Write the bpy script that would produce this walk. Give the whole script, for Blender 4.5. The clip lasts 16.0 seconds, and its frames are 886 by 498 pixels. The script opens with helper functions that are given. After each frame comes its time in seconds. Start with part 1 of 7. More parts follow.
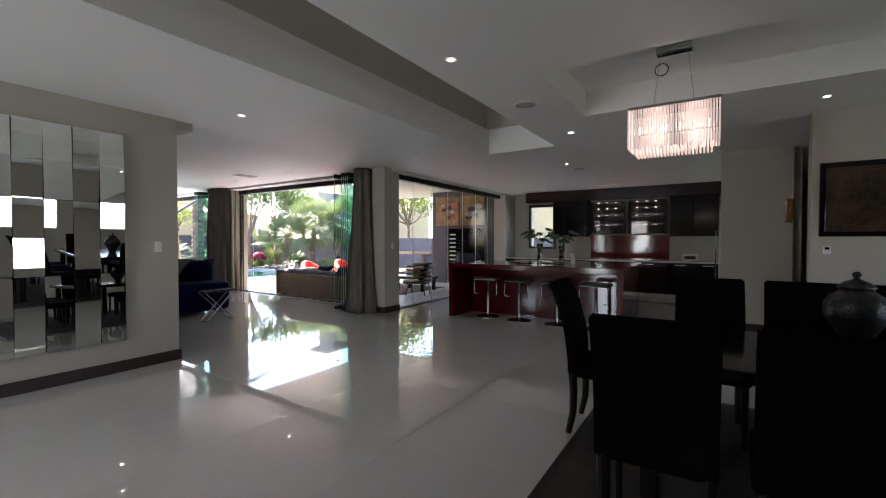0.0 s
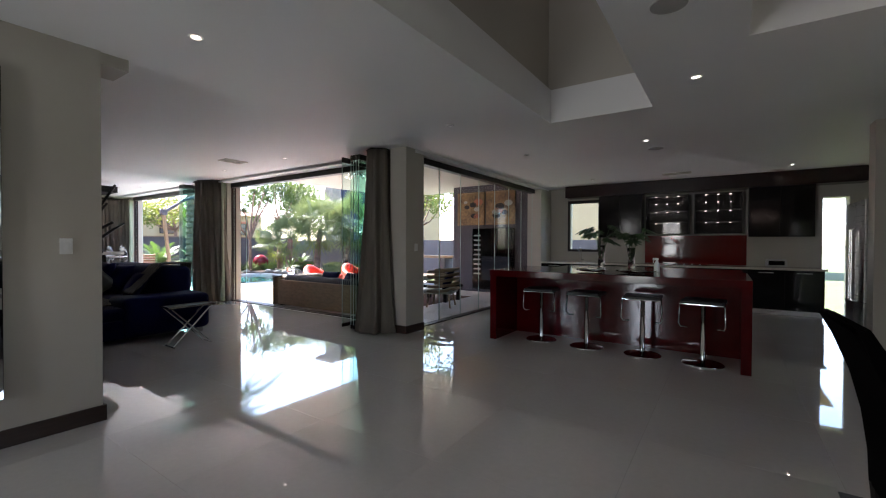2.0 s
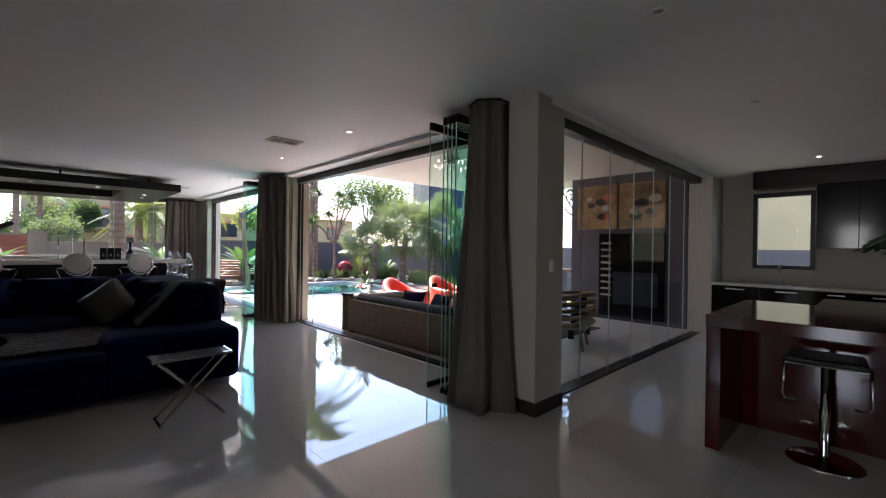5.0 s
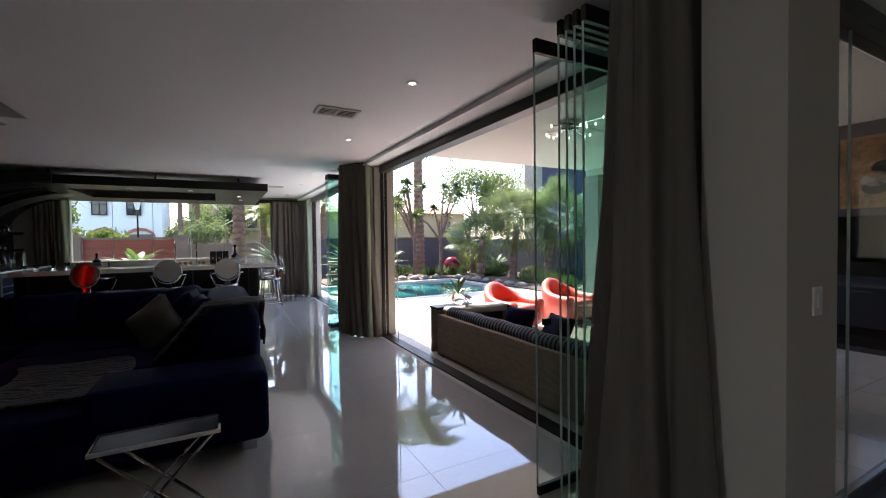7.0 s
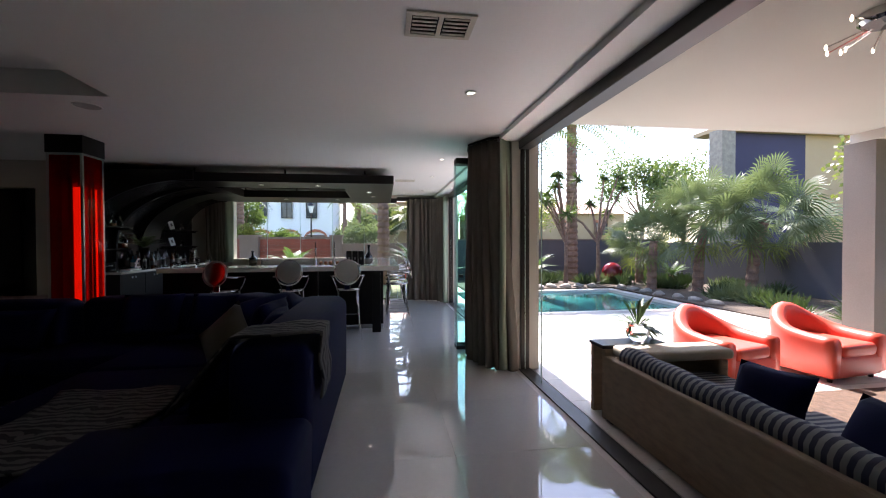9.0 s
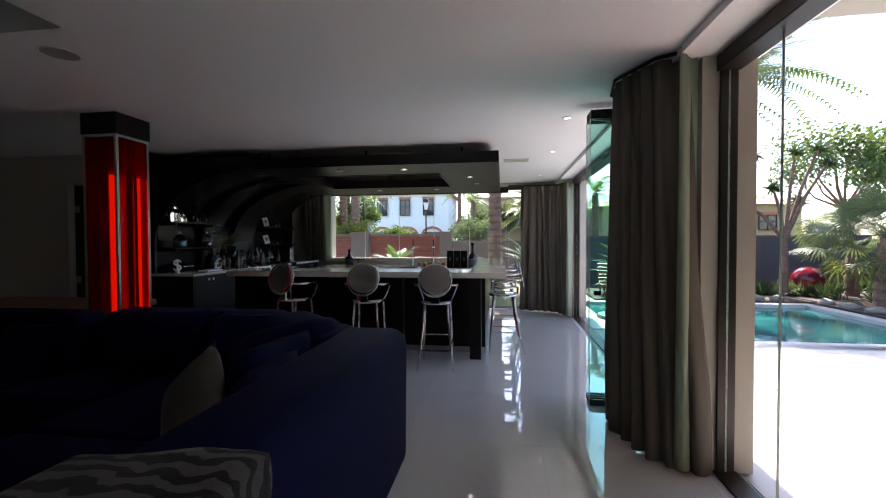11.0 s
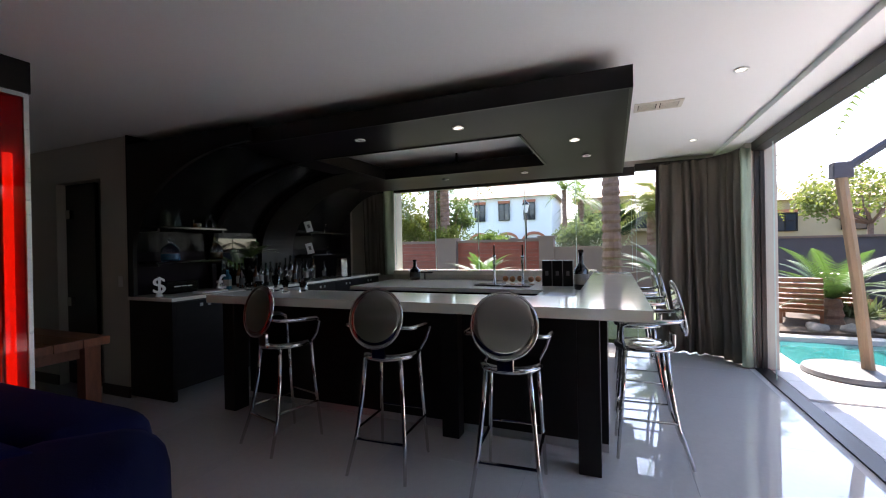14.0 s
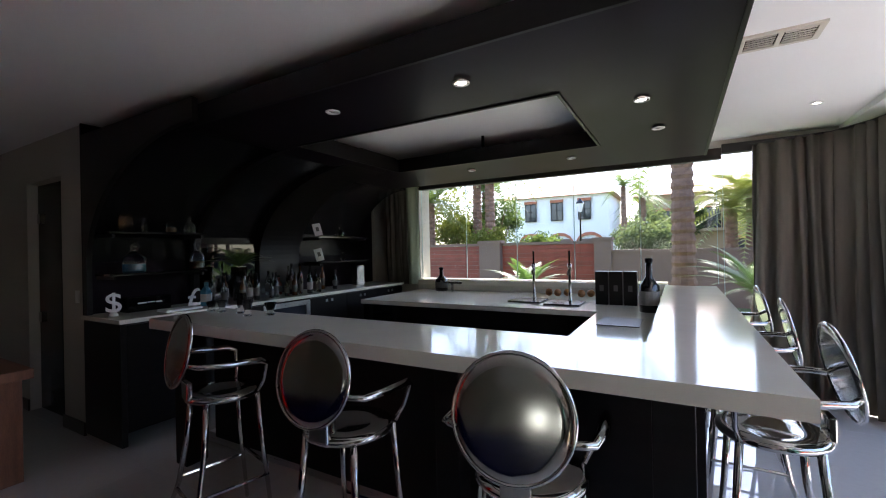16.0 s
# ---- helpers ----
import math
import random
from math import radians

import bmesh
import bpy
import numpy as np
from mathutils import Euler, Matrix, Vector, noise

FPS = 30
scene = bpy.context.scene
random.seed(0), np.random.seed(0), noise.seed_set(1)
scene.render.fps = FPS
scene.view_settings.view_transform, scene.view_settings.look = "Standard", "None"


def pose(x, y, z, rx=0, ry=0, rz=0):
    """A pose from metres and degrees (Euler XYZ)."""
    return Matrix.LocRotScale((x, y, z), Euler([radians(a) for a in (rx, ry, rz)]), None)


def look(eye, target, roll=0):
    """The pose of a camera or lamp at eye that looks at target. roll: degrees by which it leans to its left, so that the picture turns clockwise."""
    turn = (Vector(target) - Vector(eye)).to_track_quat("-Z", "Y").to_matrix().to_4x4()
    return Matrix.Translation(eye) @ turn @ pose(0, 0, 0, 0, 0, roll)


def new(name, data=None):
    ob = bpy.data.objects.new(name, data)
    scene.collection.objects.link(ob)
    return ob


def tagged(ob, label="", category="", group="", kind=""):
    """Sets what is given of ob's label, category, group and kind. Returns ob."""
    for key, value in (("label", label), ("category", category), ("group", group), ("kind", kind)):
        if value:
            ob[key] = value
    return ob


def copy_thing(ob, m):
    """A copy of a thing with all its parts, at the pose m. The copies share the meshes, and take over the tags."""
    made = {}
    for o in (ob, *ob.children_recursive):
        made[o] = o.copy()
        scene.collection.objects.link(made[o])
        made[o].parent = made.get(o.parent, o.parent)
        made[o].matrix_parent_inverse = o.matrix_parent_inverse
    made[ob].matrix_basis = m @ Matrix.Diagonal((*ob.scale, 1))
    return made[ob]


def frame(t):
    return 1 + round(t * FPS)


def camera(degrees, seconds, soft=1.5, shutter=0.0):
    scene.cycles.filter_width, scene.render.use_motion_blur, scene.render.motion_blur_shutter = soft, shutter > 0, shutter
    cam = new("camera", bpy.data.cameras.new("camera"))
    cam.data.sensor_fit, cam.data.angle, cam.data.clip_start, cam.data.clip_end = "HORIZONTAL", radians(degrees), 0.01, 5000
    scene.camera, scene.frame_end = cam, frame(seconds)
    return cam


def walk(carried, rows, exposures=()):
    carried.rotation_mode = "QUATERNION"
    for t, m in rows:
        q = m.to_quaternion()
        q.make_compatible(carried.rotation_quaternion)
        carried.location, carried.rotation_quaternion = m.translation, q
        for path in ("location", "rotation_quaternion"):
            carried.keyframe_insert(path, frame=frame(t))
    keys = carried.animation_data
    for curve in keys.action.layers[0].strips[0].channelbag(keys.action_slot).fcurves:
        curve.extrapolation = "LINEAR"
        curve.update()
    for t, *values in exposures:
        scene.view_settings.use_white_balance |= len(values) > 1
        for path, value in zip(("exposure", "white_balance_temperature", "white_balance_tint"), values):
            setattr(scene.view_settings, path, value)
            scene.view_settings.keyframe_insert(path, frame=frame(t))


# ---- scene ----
cam = camera(93.5, 16.0, 1.1)
EXPOSURE = 2.2
PATH = [
    (0, (0.174, -0.213, 1.355), (-0.924, 1.458, 1.313), 0.1),
    (0.5, (-0.141, 0.033, 1.358), (-1.245, 1.7, 1.32), 0.0),
    (1, (-0.475, 0.354, 1.369), (-1.582, 2.019, 1.329), 0.0),
    (1.5, (-0.82, 0.647, 1.349), (-1.935, 2.307, 1.316), 0.0),
    (2, (-1.139, 0.962, 1.307), (-2.264, 2.616, 1.281), 0.2),
    (2.5, (-1.443, 1.28, 1.317), (-2.574, 2.93, 1.297), 0.1),
    (3, (-1.766, 1.531, 1.373), (-2.913, 3.169, 1.346), 0.1),
    (3.5, (-2.066, 1.802, 1.381), (-3.298, 3.377, 1.352), 0.1),
    (4, (-2.343, 2.069, 1.397), (-3.645, 3.587, 1.372), 0.0),
    (4.2, (-2.474, 2.166, 1.391), (-3.797, 3.665, 1.371), 0.2),
    (6.3, (-3.766, 3.482, 1.49), (-5.423, 4.6, 1.452), -0.4),
    (6.5, (-3.873, 3.572, 1.51), (-5.56, 4.645, 1.461), -0.8),
    (7, (-4.224, 3.831, 1.509), (-5.984, 4.781, 1.46), -0.8),
    (7.5, (-4.583, 4.046, 1.5), (-6.415, 4.847, 1.455), -0.7),
    (8, (-4.96, 4.265, 1.5), (-6.857, 4.899, 1.459), -0.6),
    (8.5, (-5.364, 4.403, 1.493), (-7.309, 4.868, 1.458), -0.3),
    (9, (-5.769, 4.514, 1.483), (-7.749, 4.795, 1.451), -0.2),
    (9.5, (-6.192, 4.629, 1.488), (-8.188, 4.747, 1.456), -0.2),
    (9.7, (-6.364, 4.649, 1.484), (-8.362, 4.707, 1.451), -0.1),
    (11.8, (-8.247, 4.742, 1.507), (-10.199, 4.306, 1.477), -0.7),
    (12, (-8.406, 4.732, 1.489), (-10.351, 4.265, 1.467), -0.8),
    (12.5, (-8.808, 4.705, 1.489), (-10.731, 4.156, 1.47), -0.9),
    (13, (-9.177, 4.639, 1.497), (-11.079, 4.019, 1.481), -0.9),
    (13.5, (-9.557, 4.596, 1.489), (-11.433, 3.902, 1.476), -1.0),
    (14, (-9.9, 4.556, 1.487), (-11.75, 3.796, 1.481), -1.1),
    (14.5, (-10.225, 4.499, 1.502), (-12.05, 3.681, 1.499), -1.0),
    (15, (-10.533, 4.455, 1.52), (-12.334, 3.585, 1.515), -1.1),
    (15.5, (-10.807, 4.452, 1.53), (-12.576, 3.52, 1.532), -1.2),
    (16, (-11.029, 4.419, 1.547), (-12.77, 3.434, 1.551), -1.2),
]
walk(cam, [(t, look(eye, target, roll)) for t, eye, target, roll in PATH], [(0.0, EXPOSURE + 1.1, 6500, 19), (3.0, EXPOSURE + 0.58, 6500, 19), (6.3, EXPOSURE + 0.2, 6500, 19), (9.0, EXPOSURE - 0.02, 6500, 19), (12.5, EXPOSURE, 6500, 19), (15.5, EXPOSURE + 0.25, 6500, 19)])

# ---- world and sun ----
SUN_EL, SUN_AZ = 54.0, (-0.999, -0.03)
world = bpy.data.worlds.new("sky")
scene.world = world
world.use_nodes = True
wn = world.node_tree.nodes
sky = wn.new("ShaderNodeTexSky")
sky.sky_type = "NISHITA"
sky.sun_disc = False
sky.sun_elevation = radians(SUN_EL)
sky.sun_rotation = math.atan2(SUN_AZ[0], SUN_AZ[1])
sky.air_density, sky.dust_density, sky.ozone_density = 1.0, 1.0, 1.0
wn["Background"].inputs["Strength"].default_value = 0.15
world.node_tree.links.new(sky.outputs["Color"], wn["Background"].inputs["Color"])
sun = new("sun", bpy.data.lights.new("sun", "SUN"))
sun.data.energy, sun.data.angle, sun.data.color = 5.0, radians(0.6), (1.0, 0.96, 0.90)
_h = Vector((SUN_AZ[0], SUN_AZ[1], 0)).normalized() * math.cos(radians(SUN_EL))
sun.matrix_world = look((0, 0, 0), (-_h.x, -_h.y, -math.sin(radians(SUN_EL))))


def fill_lamp(name, eye, target, w, h, watts):
    """An area lamp that adds daylight from a place out of view."""
    a = new(name, bpy.data.lights.new(name, "AREA"))
    a.data.shape, a.data.size, a.data.size_y, a.data.energy, a.data.color = "RECTANGLE", w, h, watts, (0.93, 0.97, 1.0)
    a.matrix_world = look(eye, target)
fill_lamp("daylight_east", (4.2, 2.9, 1.52), (0, 2.9, 1.52), 2.4, 0.7, 1.2)
# added fill for the left ceiling and mirror wall; its doorway is invented
fill_lamp("fill_entry", (-3.6, -4.12, 1.3), (-3.6, 0, 1.3), 0.8, 2.3, 8.5)
# added fill hung inside the closed top of the void, no skylight there
fill_lamp("fill_void", (-2.3, 1.5, 5.95), (-2.3, 1.5, 0), 1.0, 7.0, 1.7)

# ---- materials ----
def material(name, colour, rough=0.5, metal=0.0, vary=0.12, scale=3.0, fine=60.0, bump=0.0, coat=0.0, spec=0.5,
             stretch=(1, 1, 1), colour2=None, random_tint=0.0, emit=None, strength=0.0, rough_vary=0.1, trans=0.0, bump_scale=None):
    """A node material: base colour broken up at two scales, uneven gloss, fine relief."""
    m = bpy.data.materials.new(name)
    m.use_nodes = True
    nt = m.node_tree
    n, l = nt.nodes, nt.links
    b = n["Principled BSDF"]
    b.inputs["Metallic"].default_value = metal
    b.inputs["Specular IOR Level"].default_value = spec
    b.inputs["Coat Weight"].default_value = coat
    b.inputs["Coat Roughness"].default_value = 0.04
    b.inputs["Transmission Weight"].default_value = trans
    tc = n.new("ShaderNodeTexCoord")
    mp = n.new("ShaderNodeMapping")
    mp.inputs["Scale"].default_value = stretch
    l.new(tc.outputs["Object"], mp.inputs["Vector"])
    big, small = n.new("ShaderNodeTexNoise"), n.new("ShaderNodeTexNoise")
    big.inputs["Scale"].default_value, big.inputs["Detail"].default_value = scale, 4
    small.inputs["Scale"].default_value, small.inputs["Detail"].default_value = fine, 3
    for t in (big, small):
        l.new(mp.outputs["Vector"], t.inputs["Vector"])
    mixf = n.new("ShaderNodeMix")
    mixf.data_type = "FLOAT"
    mixf.inputs["Factor"].default_value = 0.4
    l.new(big.outputs["Fac"], mixf.inputs["A"])
    l.new(small.outputs["Fac"], mixf.inputs["B"])
    ramp = n.new("ShaderNodeValToRGB")
    c = Vector(colour)
    lo = Vector(colour2) if colour2 else c * (1 - vary)
    hi = c if colour2 else c * (1 + vary)
    ramp.color_ramp.elements[0].position, ramp.color_ramp.elements[1].position = 0.3, 0.7
    ramp.color_ramp.elements[0].color = (*lo, 1)
    ramp.color_ramp.elements[1].color = (*[min(1, v) for v in hi], 1)
    l.new(mixf.outputs["Result"], ramp.inputs["Fac"])
    col = ramp.outputs["Color"]
    if random_tint:
        info, mr, hsv = n.new("ShaderNodeObjectInfo"), n.new("ShaderNodeMapRange"), n.new("ShaderNodeHueSaturation")
        mr.inputs["To Min"].default_value, mr.inputs["To Max"].default_value = 1 - random_tint, 1 + random_tint
        l.new(info.outputs["Random"], mr.inputs["Value"])
        l.new(mr.outputs["Result"], hsv.inputs["Value"])
        l.new(col, hsv.inputs["Color"])
        col = hsv.outputs["Color"]
    l.new(col, b.inputs["Base Color"])
    rr = n.new("ShaderNodeMapRange")
    rr.inputs["To Min"].default_value, rr.inputs["To Max"].default_value = max(0.0, rough * (1 - rough_vary)), min(1.0, rough * (1 + rough_vary))
    l.new(mixf.outputs["Result"], rr.inputs["Value"])
    l.new(rr.outputs["Result"], b.inputs["Roughness"])
    if bump:
        bp = n.new("ShaderNodeBump")
        bp.inputs["Strength"].default_value, bp.inputs["Distance"].default_value = min(1.0, bump), 0.01
        l.new(small.outputs["Fac"], bp.inputs["Height"])
        l.new(bp.outputs["Normal"], b.inputs["Normal"])
    if emit:
        b.inputs["Emission Color"].default_value = (*emit, 1)
        b.inputs["Emission Strength"].default_value = strength
    return m


def glass_material(name, tint=(0.93, 0.98, 0.96), rough=0.0, ior=1.45, thin=True, sheen=0.4):
    m = bpy.data.materials.new(name)
    m.use_nodes = True
    n, l = m.node_tree.nodes, m.node_tree.links
    if not thin:
        b = n["Principled BSDF"]
        b.inputs["Base Color"].default_value = (*tint, 1)
        b.inputs["Transmission Weight"].default_value, b.inputs["Roughness"].default_value, b.inputs["IOR"].default_value = 1.0, rough, ior
        return m
    out = n["Material Output"]
    tr, gl, mx, fr, pw, sc = (n.new(k) for k in ("ShaderNodeBsdfTransparent", "ShaderNodeBsdfGlossy", "ShaderNodeMixShader", "ShaderNodeLayerWeight", "ShaderNodeMath", "ShaderNodeMath"))
    tr.inputs["Color"].default_value = (*tint, 1)
    gl.inputs["Roughness"].default_value = 0.0
    fr.inputs["Blend"].default_value = 0.5
    pw.operation, sc.operation = "POWER", "MULTIPLY_ADD"
    pw.inputs[1].default_value = 5.0
    sc.inputs[1].default_value, sc.inputs[2].default_value = sheen, 0.02
    l.new(fr.outputs["Facing"], pw.inputs[0])
    l.new(pw.outputs[0], sc.inputs[0])
    l.new(sc.outputs[0], mx.inputs["Fac"])
    l.new(tr.outputs["BSDF"], mx.inputs[1])
    l.new(gl.outputs["BSDF"], mx.inputs[2])
    l.new(mx.outputs["Shader"], out.inputs["Surface"])
    return m


def stripe_material(name, ca, cb, period, axis=0, rough=0.85, duty=0.5):
    m = material(name, ca, rough, bump=0.2, fine=300)
    n, l = m.node_tree.nodes, m.node_tree.links
    tc, sp = n.new("ShaderNodeTexCoord"), n.new("ShaderNodeSeparateXYZ")
    l.new(tc.outputs["Object"], sp.inputs["Vector"])
    d, fr, gt = (n.new("ShaderNodeMath") for _ in range(3))
    d.operation, fr.operation, gt.operation = "DIVIDE", "FRACT", "GREATER_THAN"
    d.inputs[1].default_value, gt.inputs[1].default_value = period, duty
    l.new(sp.outputs[axis], d.inputs[0])
    l.new(d.outputs[0], fr.inputs[0])
    l.new(fr.outputs[0], gt.inputs[0])
    mx = n.new("ShaderNodeMix")
    mx.data_type = "RGBA"
    l.new(gt.outputs[0], mx.inputs["Factor"])
    mx.inputs["A"].default_value, mx.inputs["B"].default_value = (*ca, 1), (*cb, 1)
    l.new(mx.outputs["Result"], n["Principled BSDF"].inputs["Base Color"])
    return m


M = dict(
    tile=material("polished_porcelain", (0.55, 0.53, 0.495), 0.018, vary=0.05, scale=1.3, fine=25, random_tint=0.02, spec=1.0, rough_vary=0.5, coat=0.45),
    grout=material("tile_grout", (0.50, 0.48, 0.45), 0.8, bump=0.2),
    wall=material("beige_wall_paint", (0.48, 0.45, 0.39), 0.55, vary=0.04, scale=0.8, fine=220, bump=0.06),
    ceiling=material("white_ceiling_paint", (0.84, 0.84, 0.83), 0.6, vary=0.03, scale=0.6, fine=200, bump=0.04),
    trim=material("dark_timber_skirting", (0.035, 0.018, 0.012), 0.3, vary=0.3, scale=6, fine=60, stretch=(1, 1, 8)),
    frame=material("dark_bronze_aluminium", (0.022, 0.018, 0.016), 0.35, metal=0.3, vary=0.15),
    glass=glass_material("clear_door_glass", (0.975, 0.99, 0.985)),
    glass_edge=material("green_glass_edge", (0.50, 0.64, 0.60), 0.12, vary=0.15, scale=2, spec=0.8),
    glass_green=glass_material("stacked_green_glass", (0.78, 0.935, 0.90), sheen=0.10),
    curtain=material("taupe_curtain", (0.122, 0.106, 0.084), 0.8, vary=0.3, scale=2, fine=120, stretch=(6, 6, 0.6), bump=0.1),
    red_stone=material("red_polished_quartz", (0.060, 0.002, 0.003), 0.09, vary=0.25, scale=9, fine=160, spec=0.4),
    black_gloss=material("black_gloss_lacquer", (0.006, 0.005, 0.005), 0.1, vary=0.3, scale=2, spec=0.35),
    black_timber=material("ebony_timber", (0.008, 0.006, 0.0055), 0.35, spec=0.22, vary=0.35, scale=4, fine=50, stretch=(1, 1, 6), bump=0.05),
    canopy=material("ebony_satin_panel", (0.010, 0.006, 0.010), 0.32, vary=0.25, scale=1.2, fine=60, spec=0.06),
    chrome=material("chrome", (0.55, 0.54, 0.53), 0.05, metal=1.0, vary=0.05, rough_vary=0.5),
    steel=material("brushed_steel", (0.55, 0.55, 0.54), 0.28, metal=1.0, vary=0.06, stretch=(1, 1, 30), fine=90),
    quartz=material("cream_quartz_counter", (0.72, 0.69, 0.60), 0.09, vary=0.05, scale=5, fine=240, spec=0.55),
    navy=material("navy_velvet", (0.0011, 0.0024, 0.027), 0.75, vary=0.4, scale=3, fine=160, bump=0.15, spec=0.08),
    black_leather=material("black_leather", (0.008, 0.0075, 0.0075), 0.42, vary=0.2, scale=6, fine=180, bump=0.25),
    dark_fabric=material("charcoal_upholstery", (0.003, 0.0026, 0.0025), 0.9, vary=0.2, scale=6, fine=300, bump=0.2, spec=0.02),
    red_leather=material("coral_red_leather", (0.60, 0.075, 0.045), 0.42, vary=0.10, scale=4, fine=140, bump=0.12),
    rattan=material("woven_rattan", (0.30, 0.22, 0.14), 0.7, vary=0.3, scale=8, fine=140, stretch=(1, 1, 3), bump=0.6),
    oak=material("weathered_oak", (0.32, 0.21, 0.12), 0.55, vary=0.25, scale=3, fine=50, stretch=(1, 10, 1), bump=0.15),
    red_timber=material("reddish_hardwood", (0.20, 0.075, 0.035), 0.4, vary=0.3, scale=3, fine=40, stretch=(8, 1, 1), bump=0.1),
    white_plastic=material("white_plastic", (0.78, 0.78, 0.76), 0.35, vary=0.03),
    mirror=material("mirror_silver", (0.86, 0.88, 0.87), 0.01, metal=1.0, vary=0.01),
    plaster_grey=material("charcoal_plaster", (0.075, 0.072, 0.085), 0.75, vary=0.15, scale=1.5, fine=80, bump=0.2),
    plaster_tan=material("tan_plaster", (0.38, 0.28, 0.17), 0.85, vary=0.1, scale=0.8, fine=40, bump=0.2),
    plaster_white=material("white_render", (0.78, 0.79, 0.80), 0.85, vary=0.05, scale=0.6, fine=40, bump=0.15),
    plaster_taupe=material("taupe_plaster", (0.19, 0.165, 0.14), 0.8, vary=0.12, scale=1.5, fine=70, bump=0.2),
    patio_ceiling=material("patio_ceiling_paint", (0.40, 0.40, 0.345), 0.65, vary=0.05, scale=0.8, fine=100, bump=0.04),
    deck=material("pale_travertine_paving", (0.54, 0.52, 0.495), 0.35, vary=0.12, scale=2, fine=40, random_tint=0.07, bump=0.08),
    water=material("pool_water", (0.018, 0.125, 0.12), 0.03, vary=0.2, scale=1.5, fine=9, bump=0.25, spec=0.5),
    grass=material("lawn_grass", (0.07, 0.10, 0.03), 0.85, vary=0.4, scale=4, fine=90, bump=0.7),
    soil=material("garden_soil", (0.07, 0.05, 0.035), 0.95, vary=0.4, scale=4, fine=50, bump=0.8),
    bark=material("palm_bark", (0.27, 0.165, 0.12), 0.9, colour2=(0.10, 0.06, 0.045), scale=5, fine=40, stretch=(1, 1, 2.5), bump=0.8),
    leaf=material("green_leaf", (0.075, 0.13, 0.035), 0.45, vary=0.4, scale=3, fine=20, trans=0.0),
    leaf_blue=material("silver_green_frond", (0.15, 0.20, 0.13), 0.5, vary=0.35, scale=3, fine=20),
    leaf_bright=material("yellow_green_frond", (0.16, 0.22, 0.035), 0.45, vary=0.35, scale=3, fine=20),
    roof_tile=material("clay_roof_tile", (0.42, 0.26, 0.20), 0.85, vary=0.2, scale=1, fine=14, bump=0.4),
    brushed_back=material("polished_steel_back", (0.46, 0.46, 0.45), 0.12, metal=1.0, vary=0.08, scale=5, fine=120, rough_vary=0.3),
    terracotta=material("terracotta_brick_band", (0.40, 0.15, 0.09), 0.85, vary=0.2, scale=4, fine=40, bump=0.3),
    red_slat=material("red_stained_slat", (0.20, 0.038, 0.024), 0.5, vary=0.25, scale=4, fine=40, bump=0.15, random_tint=0.12),
    brown_wall=material("brown_garden_wall", (0.17, 0.12, 0.10), 0.85, vary=0.15, scale=1, fine=50, bump=0.3),
    window_dark=material("dark_window_glass", (0.03, 0.035, 0.045), 0.06, vary=0.2, scale=1),
    lamp_glow=material("lamp_glow", (1, 0.95, 0.85), 0.4, vary=0.0, emit=(1.0, 0.9, 0.75), strength=2.5),
    red_glow=material("red_tube_glow", (0.8, 0.03, 0.01), 0.4, vary=0.0, emit=(1.0, 0.24, 0.045), strength=0.20),
    red_acrylic=material("red_acrylic", (0.50, 0.02, 0.012), 0.6, vary=0.15, scale=2, spec=0.1),
)

# ---- building helpers ----
def box(bm, x0, x1, y0, y1, z0, z1, bevel=0.0, seg=2):
    r = bmesh.ops.create_cube(bm, size=1.0, matrix=Matrix.LocRotScale(((x0 + x1) / 2, (y0 + y1) / 2, (z0 + z1) / 2), None, (abs(x1 - x0), abs(y1 - y0), abs(z1 - z0))))
    if bevel:
        edges = list({e for v in r["verts"] for e in v.link_edges})
        bmesh.ops.bevel(bm, geom=edges, offset=bevel, segments=seg, affect="EDGES", profile=0.5)
    return bm


def boxes(*specs, bevel=0.0, seg=2):
    bm = bmesh.new()
    for s in specs:
        box(bm, *s, bevel=bevel, seg=seg)
    return bm


def tube(bm, pts, radius, sides=8, closed=False, caps=True):
    """A pipe along a line of points; radius may be one number or one for each point."""
    pts = [Vector(p) for p in pts]
    rad = radius if isinstance(radius, (list, tuple)) else [radius] * len(pts)
    rings, up = [], None
    for i, p in enumerate(pts):
        a = pts[i - 1] if (i or closed) else p
        b = pts[(i + 1) % len(pts)] if (i < len(pts) - 1 or closed) else p
        d = (b - a).normalized()
        if up is None:
            up = d.orthogonal().normalized()
        up = (up - d * up.dot(d)).normalized()
        side = d.cross(up)
        rings.append([bm.verts.new(p + (up * math.cos(2 * math.pi * k / sides) + side * math.sin(2 * math.pi * k / sides)) * rad[i]) for k in range(sides)])
    for i in range(len(rings) if closed else len(rings) - 1):
        a, b = rings[i], rings[(i + 1) % len(rings)]
        for k in range(sides):
            bm.faces.new((a[k], a[(k + 1) % sides], b[(k + 1) % sides], b[k]))
    if caps and not closed:
        bm.faces.new(rings[0][::-1])
        bm.faces.new(rings[-1])
    return bm


